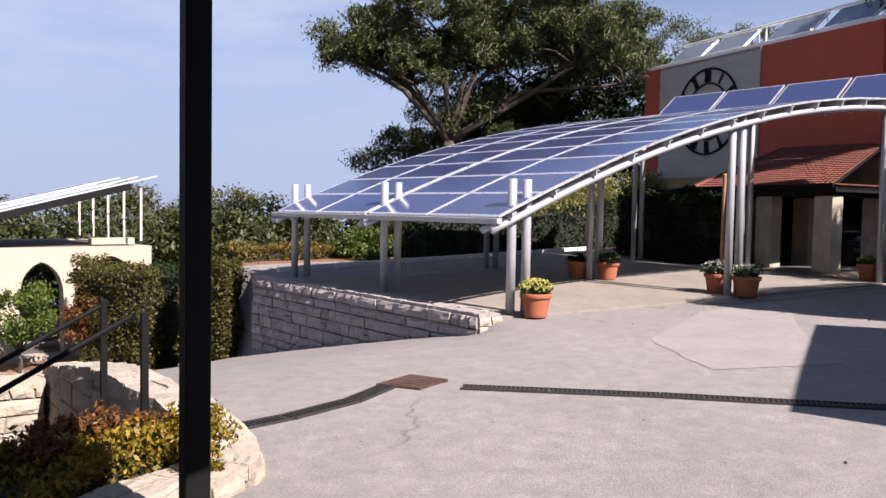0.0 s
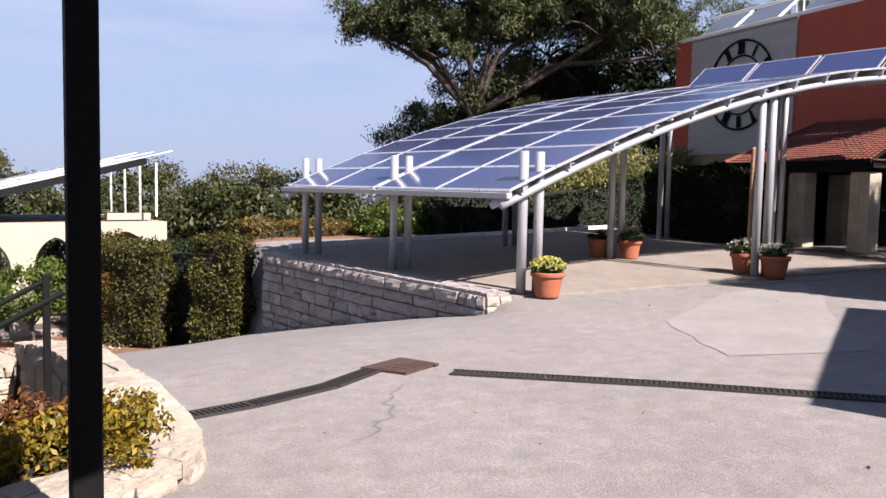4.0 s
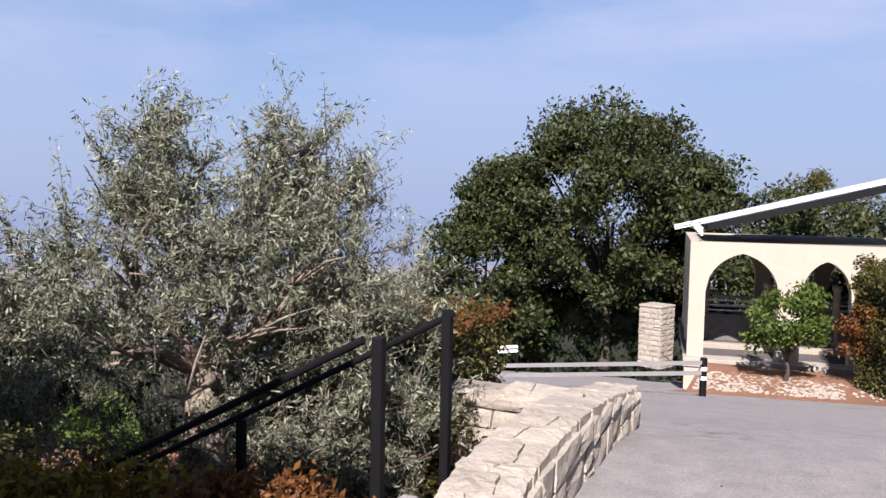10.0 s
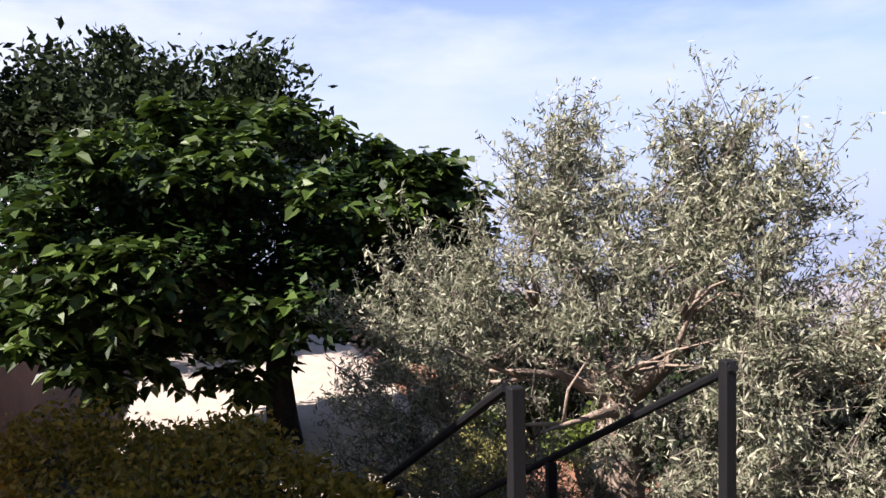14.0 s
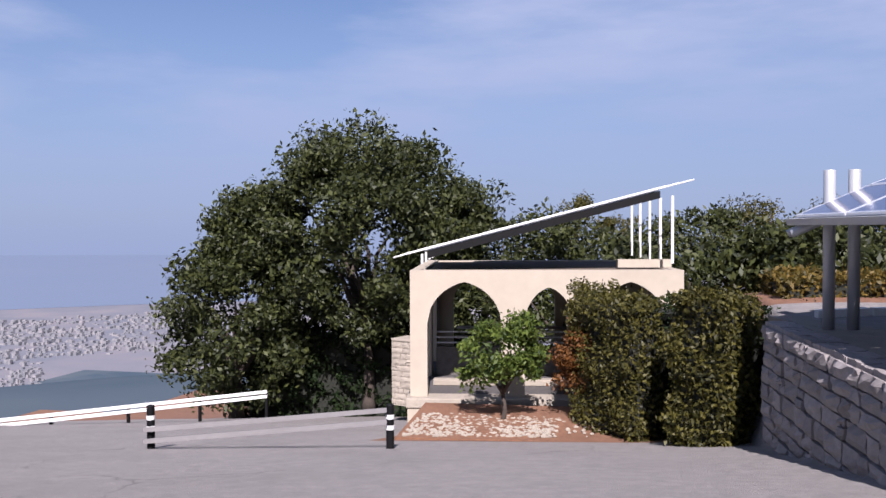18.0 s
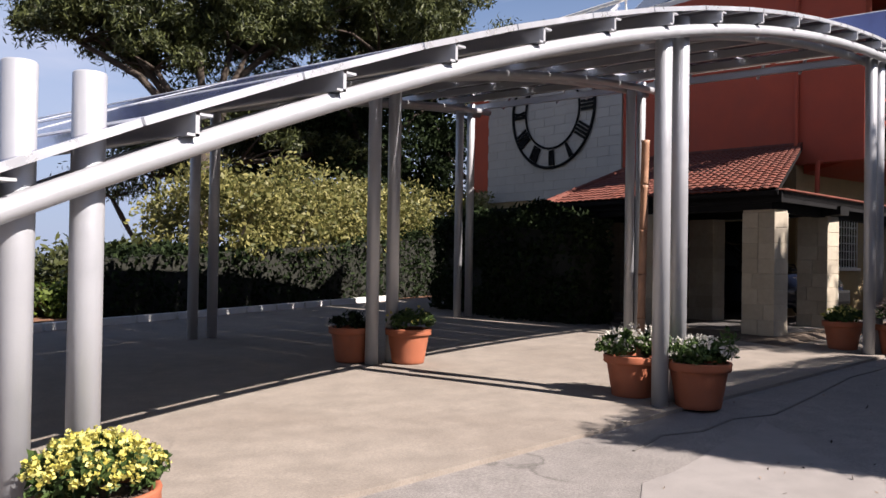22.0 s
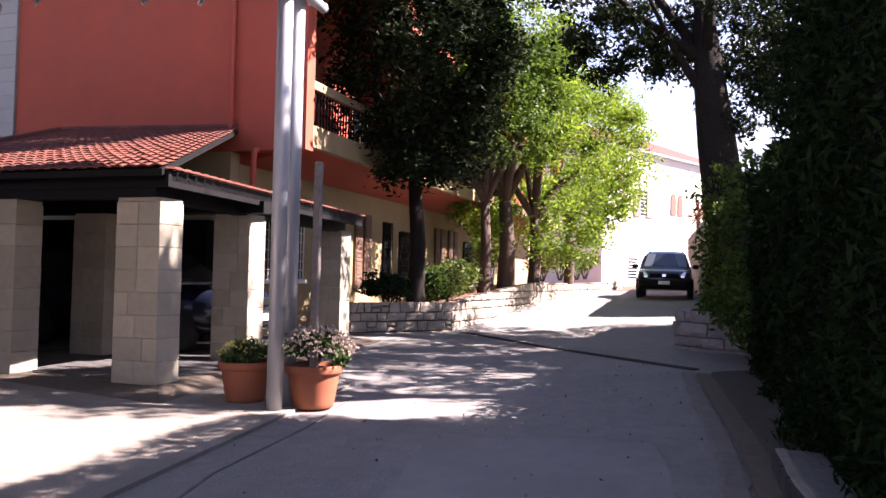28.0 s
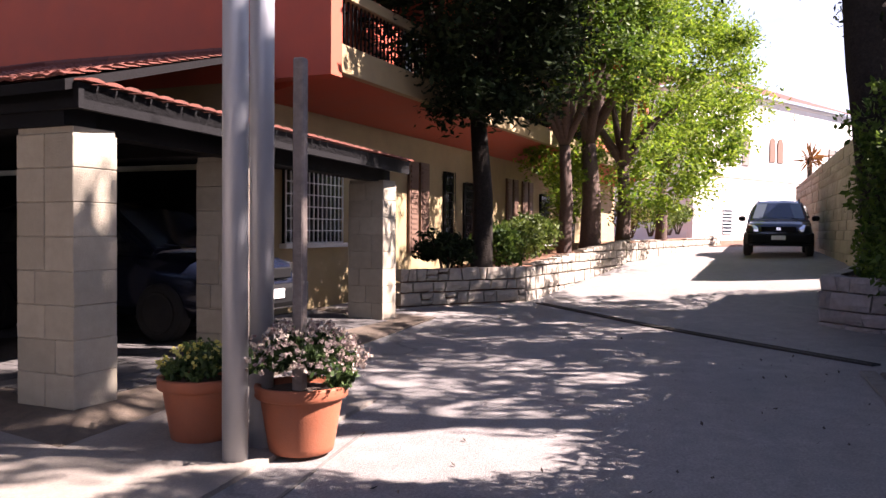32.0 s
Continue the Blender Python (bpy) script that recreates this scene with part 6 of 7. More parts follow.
limbs(bm, (0.0, 0.6, 5.6), [(-1.6, 0.4, 8.0), (1.0, 2.8, 8.4), (-0.4, 3.2, 7.6)], 0.15, 0.04, 7)
part("trunk", bm, DARKBARK, leaning, "thick black leaning trunk", smooth=True)
pl = [crown_places(11000, (-0.6, 1.9, 7.4), (2.7, 2.4, 1.7), 70, 0.5), crown_places(6500, (1.8, 0.2, 6.6), (1.9, 1.9, 1.7), 44, 0.5), crown_places(4200, (0.2, 2.6, 6.0), (1.5, 1.3, 0.9), 28, 0.4), crown_places(7000, (0.9, -0.7, 4.9), (1.7, 1.3, 1.6), 46, 0.45)]
blades("crown", np.concatenate(pl), 0.13, L_DARK, leaning)
# unseen trees, placed so that their shadows fall across the drive
for x, y, h in ((18.4, -9.6, 10.6), (21.2, -10.2, 10.0)):
    tree("shade_tree", "unseen tall tree added behind the hedge to shade the drive", x, y, gz(x, y), 0.3, 3.5, (0, 0, h * 0.68), (3.3, 2.4, h * 0.31), L_DARK, 8000, 0.2, 64, 0.8, DARKBARK)

for x, y, z, h, r in ((20.0, 25.5, -2.5, 13.0, 3.7), (22.5, 24.5, -1.5, 12.5, 3.8), (26.5, 22.0, -0.5, 11.5, 3.6)):
    tree("evergreen_tree", "tall dense dark evergreen behind the canopy", x, y, z, 0.3, h * 0.25, (0, 0, h * 0.56), (r, r, h * 0.44), L_DARK, 22000, 0.24, 110, 1.0, BARK, low=-0.95)
hedge("terrace_hedge", "dark clipped hedge at the edge of the terrace", [(-22, -2.2), (-11.5, -1.9), (-11.4, -1.0), (-22, -0.8)], -1.6, 0.05, L_DARK, 8000, 0.13, 0.2)

# unseen high crown, added to keep sun off the first carport pillar
tree("shade_tree", "unseen slim tree added behind the hedge to shade the carport pillar", 15.6, -10.0, gz(15.6, -10.0), 0.22, 8.0, (0, 0, 10.8), (1.7, 1.2, 1.2), L_DARK, 3600, 0.2, 34, 0.6, DARKBARK)


# ---- smaller fixed things ----
def flat_strip(bm, a, b, w, z0, z1):
    a, b = Vector(a), Vector(b)
    d = (b - a).normalized()
    s = Vector((-d.y, d.x)) * w / 2
    prism(bm, [tuple(a - s), tuple(b - s), tuple(b + s), tuple(a + s)], z0, z1)


def drain(label, pts, w=0.2, pitch=0.05):
    t = thing("drain_channel", label, "drain", kind="structure")
    pit = bmesh.new()
    bars = bmesh.new()
    edge = bmesh.new()
    up = lambda dz: (lambda x, y: float(road_z(x, y)) + dz)
    for a, b in zip(pts, pts[1:]):
        flat_strip(pit, a, b, w, up(-0.08), up(-0.012))
        va, vb = Vector(a), Vector(b)
        d = (vb - va).normalized()
        s = Vector((-d.y, d.x))
        for sg in (-1, 1):
            flat_strip(edge, va + s * sg * w / 2, vb + s * sg * w / 2, 0.02, up(-0.06), up(0.002))
        n = int((vb - va).length / pitch)
        for i in range(n):
            c = va + d * (i + 0.5) * pitch
            flat_strip(bars, c - s * (w / 2 - 0.012), c + s * (w / 2 - 0.012), 0.02, up(-0.03), up(-0.001))
    part("pit", pit, HOLE, t)
    part("frame", edge, GRATE, t)
    part("grating", bars, GRATE, t, "rusty iron grate bars")
    return t


drain("dark iron grated drain across the yard", [(-7.02, -5.15), (-6.2, -4.95), (-5.4, -4.62), (-4.75, -4.15)])
drain("dark iron grated drain across the yard", [(-4.1, -4.62), (-2.6, -6.05), (-1.4, -7.4), (0.6, -9.6)])
drain("dark iron grated drain across the drive", [(22.6, -0.1), (20.0, -2.2), (17.1, -4.8)], 0.12, 0.06)
lid = bmesh.new()
prism(lid, [(-4.82, -4.02), (-4.55, -4.5), (-4.02, -4.22), (-4.22, -3.72)], lambda x, y: float(road_z(x, y)) - 0.03, lambda x, y: float(road_z(x, y)) + 0.006)
manhole = single("drain_cover", lid, RUST, "rusted iron drain cover set in the asphalt", "drain cover")
bm = bmesh.new()
for i in range(5):
    c = Vector((-4.7 + 0.12 * i, -4.12 + 0.06 * i * 0.2))
    flat_strip(bm, c, c + Vector((0.14, -0.24)), 0.03, lambda x, y: float(road_z(x, y)) + 0.004, lambda x, y: float(road_z(x, y)) + 0.011)
part("rib_pattern", bm, RUST, manhole)

# gutter and kerb of the drive: worn concrete lip, silted channel, dark brick face, pale mortar, concrete back
KERB = [(4.2, -6.05), (5.2, -5.42), (6.09, -5.11), (6.68, -4.95), (7.39, -4.72), (8.42, -4.5), (9.74, -4.46), (11.3, -4.57), (14.0, -4.64), (16.6, -4.72)]


def smooth_line(pts, n=8):
    """A rounded line through the corners, finely divided."""
    q = [Vector(p) for p in pts]
    q = [q[0] * 2 - q[1]] + q + [q[-1] * 2 - q[-2]]
    out = []
    for a, b, c, d in zip(q, q[1:], q[2:], q[3:]):
        for k in range(n):
            u = k / n
            out.append(0.5 * (2 * b + (c - a) * u + (2 * a - 5 * b + 4 * c - d) * u * u + (3 * b - a - 3 * c + d) * u ** 3))
    return out + [q[-2]]


def offset(line, k, dist):
    d = (line[min(k + 1, len(line) - 1)] - line[max(k - 1, 0)]).normalized()
    return line[k] + Vector((d.y, -d.x)) * dist


def ribbon(bm, line, section, rough=0.0):
    """A strip along the line with the given section of (distance from the line, height over the road)."""
    rows = []
    for k in range(len(line)):
        row = []
        for w, h in section:
            p = offset(line, k, w + (random.uniform(-rough, rough) if rough else 0.0))
            row.append(bm.verts.new((p.x, p.y, float(road_z(line[k].x, line[k].y)) + h)))
        rows.append(row)
    for a, b in zip(rows, rows[1:]):
        for u in range(len(section) - 1):
            bm.faces.new((a[u], a[u + 1], b[u + 1], b[u]))
    bmesh.ops.recalc_face_normals(bm, faces=bm.faces)
    return bm


kline = smooth_line(KERB)
single("gutter_edge", ribbon(bmesh.new(), kline, [(-0.20, -0.006), (-0.17, 0.011), (-0.03, 0.014), (0.0, 0.004), (0.012, -0.05)], 0.022), DRIVELIP, "worn ragged concrete gutter edge of the drive", "kerb", kind="structure")
single("gutter", ribbon(bmesh.new(), kline, [(0.0, -0.03), (0.03, 0.0), (0.10, 0.006), (0.17, 0.004), (0.24, 0.0)], 0.006), DARKBROWN, "earthy brown gutter between drive and kerb", "gutter", kind="structure")
kerb = thing("kerb", "dark brick kerb with pale mortar along the hedge", "kerb", kind="structure")
curb = [p for p in kline if p.x < 10.9]
# strip added where the hedge's shade lies, shade put into its dark colour
single("bank_soil", ribbon(bmesh.new(), [p for p in kline if p.x > 10.6], [(0.235, -0.02), (0.27, 0.03), (0.55, 0.06), (1.5, 0.14)], 0.02), BANKSOIL, "littered soil at the hedge's foot, dark to stand in for its shade", "soil", kind="structure")
part("mortar", ribbon(bmesh.new(), curb, [(0.212, -0.03), (0.232, 0.150), (0.245, 0.158), (0.30, 0.160), (0.325, 0.150)], 0.008), PALEJOINT, kerb, "pale smeared mortar")
part("back", ribbon(bmesh.new(), curb, [(0.30, 0.146), (0.40, 0.152), (0.58, 0.140), (0.64, -0.1)], 0.006), KERBSTONE, kerb, "grey concrete backing of the kerb")
for k in range(len(curb) - 1):
    a, b = offset(curb, k, 0.196), offset(curb, k + 1, 0.196)
    n = max(1, round((b - a).length / 0.21))
    for i in range(n):
        p, q = a.lerp(b, i / n), a.lerp(b, (i + 1) / n)
        g = (q - p).normalized() * 0.006
        o = Vector((g.y, -g.x)).normalized() * 0.05
        z = float(road_z(p.x, p.y)) + random.uniform(-0.004, 0.004)
        bm = bmesh.new()
        lo = [bm.verts.new((v.x, v.y, z - 0.03)) for v in (p + g, q - g, q - g + o, p + g + o)]
        hi = [bm.verts.new((v.x, v.y, z + 0.143)) for v in (p + g + o * 0.15, q - g + o * 0.15, q - g + o, p + g + o)]
        bm.faces.new(hi)
        for u in range(4):
            bm.faces.new((lo[u], lo[(u + 1) % 4], hi[(u + 1) % 4], hi[u]))
        bmesh.ops.recalc_face_normals(bm, faces=bm.faces)
        part("brick", bm, KERBBRICK, kerb)

# dry leaves scattered on the drive, more of them along the gutter
lx, ly = rng.uniform(4.5, 19, 150), -0.8 - 3.7 * rng.random(150) ** 0.6
tagged(blades("fallen_leaves", np.stack([lx, ly, np.array([float(road_z(a, b)) for a, b in zip(lx, ly)]) - 0.004], 1), 0.045, DRYLEAF, up=0.0, lean=np.array([0, 0, 0]), flat=1.0), "small dry brown leaves lying on the drive", "leaves", kind="stuff")

# stone planters beside the drive
planter = thing("stone_planter", "rough limestone block planter along the building", "planter", kind="structure")
PL = [(20.6, 2.0), (22.75, 0.2), (30.0, -1.15), (46.0, -4.1), (46.5, -3.2), (30, 0.6), (23, 1.9)]
bm = bmesh.new()
prism(bm, [(20.75, 2.05), (22.8, 0.32), (30, -1.0), (46, -3.95), (46.2, -3.2), (30, 0.6), (23, 1.9)], lambda x, y: float(yard(x, y)) - 0.3, lambda x, y: float(yard(x, y)) + 0.55 - 0.25 * float(sm(26, 40, x)))
bmesh.ops.recalc_face_normals(bm, faces=bm.faces)
part("soil", bm, SOIL, planter)
for a, b, seed in ((PL[0], PL[1], 41), (PL[1], PL[2], 42), (PL[2], PL[3], 43)):
    za, zb = float(yard(*a)), float(yard(*b))
    ln = (Vector(b) - Vector(a)).length
    stone_blocks(planter, [a, b], lambda s, za=za, zb=zb, ln=ln: za + (zb - za) * s / ln - 0.06, lambda s, za=za, zb=zb, ln=ln, a=a, b=b: za + (zb - za) * s / ln + 0.68 - 0.25 * float(sm(26, 40, a[0] + (b[0] - a[0]) * s / ln)), 0.26, 0.34, 0.2, PALESTONE, seed, gap=0.016, rough=0.035)
rp = thing("stone_planter", "rough limestone block planter below the bank", "planter", kind="structure")
bm = bmesh.new()
prism(bm, [(19.4, -6.2), (20.5, -4.95), (24.0, -5.7), (27.4, -6.7), (27, -8.4), (19.5, -7.5)][::1], 0.1, 1.0)
bmesh.ops.recalc_face_normals(bm, faces=bm.faces)
part("soil", bm, SOIL, rp)
stone_blocks(rp, [(27.5, -6.6), (23.5, -5.55), (20.6, -4.72), (19.9, -5.2), (19.3, -6.2)], lambda s: 0.3, lambda s: 1.1, 0.27, 0.5, 0.2, GREYSTONE, 51, gap=0.01, rough=0.04)
bank = thing("bank_wall", "tall pale block retaining wall beside the drive", "wall", kind="structure")
part("core", prism(bmesh.new(), [(27.6, -6.6), (27.6, -7.3), (47, -8.1), (47, -7.4)], 0.2, lambda x, y: 4.1 - 0.015 * (x - 27)), PALEJOINT, bank)
stone_blocks(bank, [(47, -7.36), (27.6, -6.56)], lambda s: 0.5, lambda s: 3.8 + 0.015 * s, 0.32, 0.8, 0.1, ASHLAR, 52, gap=0.01, rough=0.03)

yucca = thing("yucca", "dark reddish spiky yucca on top of the bank wall", "plant", pose(44.5, -7.6, 3.85))
bm = bmesh.new()
tube(bm, [(0, 0, -0.05), (0.03, 0, 0.5), (0, 0.04, 1.0)], [0.12, 0.1, 0.09], 8)
part("stem", bm, BARK, yucca)
yk = 90
dd = rng.normal(size=(yk, 3))
dd /= np.linalg.norm(dd, axis=1)[:, None]
blades("spikes", np.array([0, 0, 1.0]) + dd * 0.4, 0.8, L_RUSSET, yucca, long=11, lean=dd * 6)

# ---- flower pots ----
def flower_pot(label, x, y, r, h, leaves, flowers, n_leaf, n_flower, top, spill=1.1, turn=0.0, shoots=(), group="pots at the canopy posts"):
    z = float(yard(x, y)) + 0.005
    t = thing("flower_pot", label, "flower pot", pose(x, y, z, 0, 0, turn), group=group)
    bm = bmesh.new()
    lathe(bm, [(r * 0.70, 0.0), (r * 0.735, 0.012), (r * 0.76, 0.05), (r * 0.935, h * 0.79), (r * 0.94, h * 0.81), (r * 1.03, h * 0.815), (r * 1.065, h * 0.84), (r * 1.055, h * 0.90), (r * 1.075, h * 0.97), (r * 1.06, h), (r * 0.99, h * 1.005), (r * 0.93, h * 0.985), (r * 0.90, h * 0.9)], 32)
    part("pot", bm, TERRACOTTA, t, "terracotta pot with a thick rim", smooth=True)
    bm = bmesh.new()
    lathe(bm, [(r * 0.85, h * 0.8), (r * 0.86, h * 0.91), (r * 0.3, h * 0.94)], 20)
    part("soil", bm, POTSOIL, t)
    p = crown_places(n_leaf, (0, 0, h + top * 0.35), (r * spill, r * spill, top * 0.62), 26, r * 0.32, low=-0.5)
    p = p[p[:, 2] > h * 0.72]
    blades("foliage", p, 0.055, leaves, t)
    for a, lean, tall in shoots:
        u = np.linspace(0, 1, 34)[:, None]
        foot, tip = np.array([math.cos(a) * r * 0.55, math.sin(a) * r * 0.55, h]), np.array([math.cos(a) * r * lean, math.sin(a) * r * lean, h + tall])
        blades("shoot", foot + (tip - foot) * u + rng.normal(size=(34, 3)) * np.array([0.035, 0.035, 0.02]), 0.085, leaves, t, "tall leafy shoot", long=2.8, up=0.6)
    if n_flower:
        d = rng.normal(size=(n_flower, 3))
        d[:, 2] = np.abs(d[:, 2]) + 0.15
        d /= np.linalg.norm(d, axis=1)[:, None]
        c = np.array([0, 0, h + top * 0.3]) + d * np.array([r * spill * 1.12, r * spill * 1.12, top * 0.85]) * (0.9 + 0.2 * rng.random(n_flower))[:, None]
        petals = np.repeat(c, 6, axis=0) + rng.normal(size=(n_flower * 6, 3)) * 0.009
        tagged(blades("bloom", petals, 0.026, flowers, t, long=1.3), kind="stuff")
    return t


flower_pot("terracotta pot of yellow flowers at the canopy post", 0.25, -0.43, 0.275, 0.43, L_POT, L_YELLOWFLOWER, 2600, 300, 0.22, 0.95)
flower_pot("terracotta pot of white daisies beside the bamboo pole", 6.28, 0.50, 0.29, 0.45, L_POT, L_WHITEFLOWER, 3000, 130, 0.27, 1.1)
flower_pot("terracotta pot of leafy white-flowered daisies", 6.30, -0.26, 0.30, 0.46, L_POT, L_WHITEFLOWER, 2600, 120, 0.22, 1.05, shoots=((-1.5, 1.0, 0.36), (-1.1, 1.15, 0.30), (-1.9, 1.1, 0.26), (1.9, 1.05, 0.24), (2.4, 0.9, 0.2)))
flower_pot("terracotta pot of green leaves at a middle post", 5.93, 3.72, 0.29, 0.46, L_POT, L_YELLOWFLOWER, 1500, 12, 0.25, 0.95)
# leaves darker than the other pots', canopy shade put into their colour
flower_pot("terracotta pot in the canopy's shade, its leaves coloured darker for it", 5.42, 4.28, 0.29, 0.46, L_DARK, L_YELLOWFLOWER, 900, 0, 0.2, 0.9)
flower_pot("terracotta pot of yellow-green flowers at the far post", 12.40, 0.52, 0.29, 0.45, L_POT, L_YELLOWFLOWER, 2400, 60, 0.2, 0.95)
flower_pot("terracotta pot overflowing with pale pink daisies", 12.36, -0.30, 0.30, 0.46, L_POT, L_PINKFLOWER, 4200, 420, 0.36, 1.3)

pole = thing("bamboo_pole", "tall reddish bamboo pole standing in a flower pot", "pole", pose(6.30, 0.42, 0.5, 3.0, -3.5, 0))
for k in range(5):
    bm = bmesh.new()
    z0 = k * 0.47
    lathe(bm, [(0.046, z0), (0.042, z0 + 0.03), (0.041, z0 + 0.43), (0.046, z0 + 0.466)], 12)
    part("segment", bm, BAMBOO, pole, smooth=True)
slat = single("wooden_post", boxm(12.25, 12.33, -0.36, -0.28, 0.55, 2.88, bevel=0.01), GREYWOOD, "thin weathered wooden post standing in a flower pot", "post")

# ---- black square pole and stair railing ----
bp = single("black_pole", boxm(-7.845, -7.715, -7.775, -7.645, -0.3, 3.42, bevel=0.008), BLACKIRON, "black painted square steel pole at the flower bed", "pole")
rail = thing("stair_railing", "black iron handrail going down beside the low wall", "railing")
for x, y, z0, z1 in ((-7.74, -4.84, -0.3, 1.14), (-7.62, -5.78, -0.2, 1.14), (-9.1, -4.95, -1.3, 0.35), (-9.0, -5.85, -1.3, 0.35), (-10.5, -5.05, -1.5, -0.4), (-10.4, -5.95, -1.5, -0.4)):
    part("post", boxm(x - 0.026, x + 0.026, y - 0.026, y + 0.026, z0, z1, bevel=0.005), BLACKIRON, rail)
for dy in (0, 1):
    y0, y1 = (-4.84, -5.05) if dy == 0 else (-5.78, -5.95)
    bm = bmesh.new()
    tube(bm, [(-7.70, y0, 1.12), (-10.6, y1, -0.42)], 0.02, 8)
    part("rail", bm, BLACKIRON, rail)
steps = thing("stair", "pale stone stair going down behind the low wall", "stair", kind="structure")
for k in range(7):
    x1 = -7.62 - 0.3 * k
    part("step", boxm(x1 - 0.32, x1, -5.7, -4.95, -1.6, 0.1 - 0.18 * k, bevel=0.01), GREYSTONE, steps)

# ---- road furniture ----
def bollard(x, y):
    z = float(road_z(x, y)) - 0.02
    t = thing("bollard", "black steel post carrying the roadside barrier", "bollard", pose(x, y, z), group="roadside bollards")
    bm = bmesh.new()
    lathe(bm, [(0.075, 0.0), (0.075, 0.815), (0.06, 0.836)], 14)
    part("shaft", bm, BLACKIRON, t)
    # white bands stand in for the lit barrier beams crossing the post
    for z0 in (0.36, 0.56):
        bm = bmesh.new()
        lathe(bm, [(0.0755, z0), (0.079, z0 + 0.005), (0.079, z0 + 0.08), (0.0755, z0 + 0.085)], 14)
        part("band", bm, WHITEPAINT, t, "white band standing in for the lit barrier beam")
    return t


for x, y in ((-12.88, 8.24), (-8.34, 8.99)):
    bollard(x, y)


def guardrail(label, pts, h, beams):
    t = thing("guardrail", label, "guardrail")
    for a, b in zip(pts, pts[1:]):
        n = max(1, round((Vector(b) - Vector(a)).length / 2.5))
        for i in range(n + 1 if h else 0):
            p = Vector(a).lerp(Vector(b), i / n)
            part("post", boxm(p.x - 0.05, p.x + 0.05, p.y - 0.05, p.y + 0.05, p.z - 0.6, p.z + h, bevel=0.006), BLACKIRON, t, "dark rusted post")
        for z0, z1 in beams:
            bm = bmesh.new()
            d = (Vector(b) - Vector(a)).normalized()
            s = Vector((d.y, -d.x, 0)) * 0.06
            for (zz0, zz1), o in (((z0, z1), 1.0),):
                q = []
                for p in (Vector(a), Vector(b)):
                    for u, zc in ((0.0, zz0), (1.6 if h else 0.5, zz0 + 0.03 * bool(h)), (1.0 if h else 0.5, (zz0 + zz1) / 2), (1.6 if h else 0.5, zz1 - 0.03 * bool(h)), (0.0, zz1)):
                        q.append(bm.verts.new(p + s * (0.8 + u * 0.6) + Vector((0, 0, zc))))
                for k in range(4):
                    bm.faces.new((q[k], q[k + 1], q[6 + k], q[5 + k]))
                bm.faces.new((q[4], q[0], q[5], q[9]))
                bm.faces.new(q[0:5])
                bm.faces.new(q[9:4:-1])
            bmesh.ops.recalc_face_normals(bm, faces=bm.faces)
            part("beam", bm, WHITEPAINT if h else RAILGREY, t, "pale grey painted beam")
    return t


guardrail("white two-beam guardrail at the outer edge of the road", [(-31, 14.1, -5.86), (-24.5, 19.5, -5.74), (-18.5, 24.5, -5.62)], 0.7, ((0.44, 0.58), (0.63, 0.77)))
guardrail("thin grey two-rail barrier at the road beside the pavilion", [(-12.93, 8.12, -2.74), (-8.36, 8.88, -2.30)], 0.0, ((0.34, 0.43), (0.56, 0.65)))
pier = thing("gate_pier", "rough pale stone gate pier beside the pavilion", "pier", pose(-13.1, 24.2, -5.12, 0, 0, -20))
part("core", boxm(0.03, 0.97, 0.03, 0.97, 0, 2.4), PALEJOINT, pier)
for fx, fy in (((0, 0), (1, 0)), ((1, 0), (1, 1)), ((0, 1), (0, 0))):
    stone_blocks(pier, [fx, fy], lambda s: 0.0, lambda s: 2.45, 0.24, 0.42, 0.05, PALESTONE, 61, gap=0.008, rough=0.03)
part("cap", boxm(-0.03, 1.03, -0.03, 1.03, 2.46, 2.56, bevel=0.02), PALESTONE, pier)
# gravel bed with pale stones
bed2 = bmesh.new()
BEDLINE = [(-9.15, 11.9), (-6.5, 11.75), (-3.9, 11.5), (-3.6, 13.0), (-5.0, 14.9), (-9.15, 14.5)]


def bed_z(x, y):
    k = min(1.0, max(0.0, (y - 11.9) / 2.6))
    return float(road_z(x, 11.9)) + 0.03 + k * (-2.82 - float(road_z(x, 11.9)))


prism(bed2, BEDLINE, lambda x, y: -4.2, bed_z)
single("gravel_bed", bed2, SOIL, "red earth bed before the pavilion", "soil", kind="structure")
bm = bmesh.new()
for k in range(760):
    x, y = -9.0 + 3.4 * random.random() ** 1.1, random.uniform(11.95, 13.6)
    if random.random() < 0.12:
        x, y = random.uniform(-8.5, -4.6), random.uniform(12.0, 13.4)
    s = random.uniform(0.025, 0.07)
    bmesh.ops.create_icosphere(bm, subdivisions=1, radius=s, matrix=Matrix.Translation((x, y, bed_z(x, y) + s * 0.3)) @ Matrix.Diagonal((1, random.uniform(0.6, 1), 0.6, 1)))
single("gravel", bm, PALESTONE, "pale loose stones on the red earth bed", "gravel", kind="stuff")
# platform kerb at the back of the deck
bk = thing("deck_kerb", "whitewashed kerb at the back of the parking deck", "kerb", kind="structure")
for k in range(16):
    a, b = Vector((-1.0, 9.2)).lerp(Vector((13.2, 12.4)), k / 16 + 0.002), Vector((-1.0, 9.2)).lerp(Vector((13.2, 12.4)), (k + 1) / 16 - 0.002)
    bm = bmesh.new()
    flat_strip(bm, a, b, 0.16, lambda x, y: float(yard(x, y)) - 0.05, lambda x, y: float(yard(x, y)) + 0.11)
    part("kerbstone", bm, WHITEPAINT, bk)

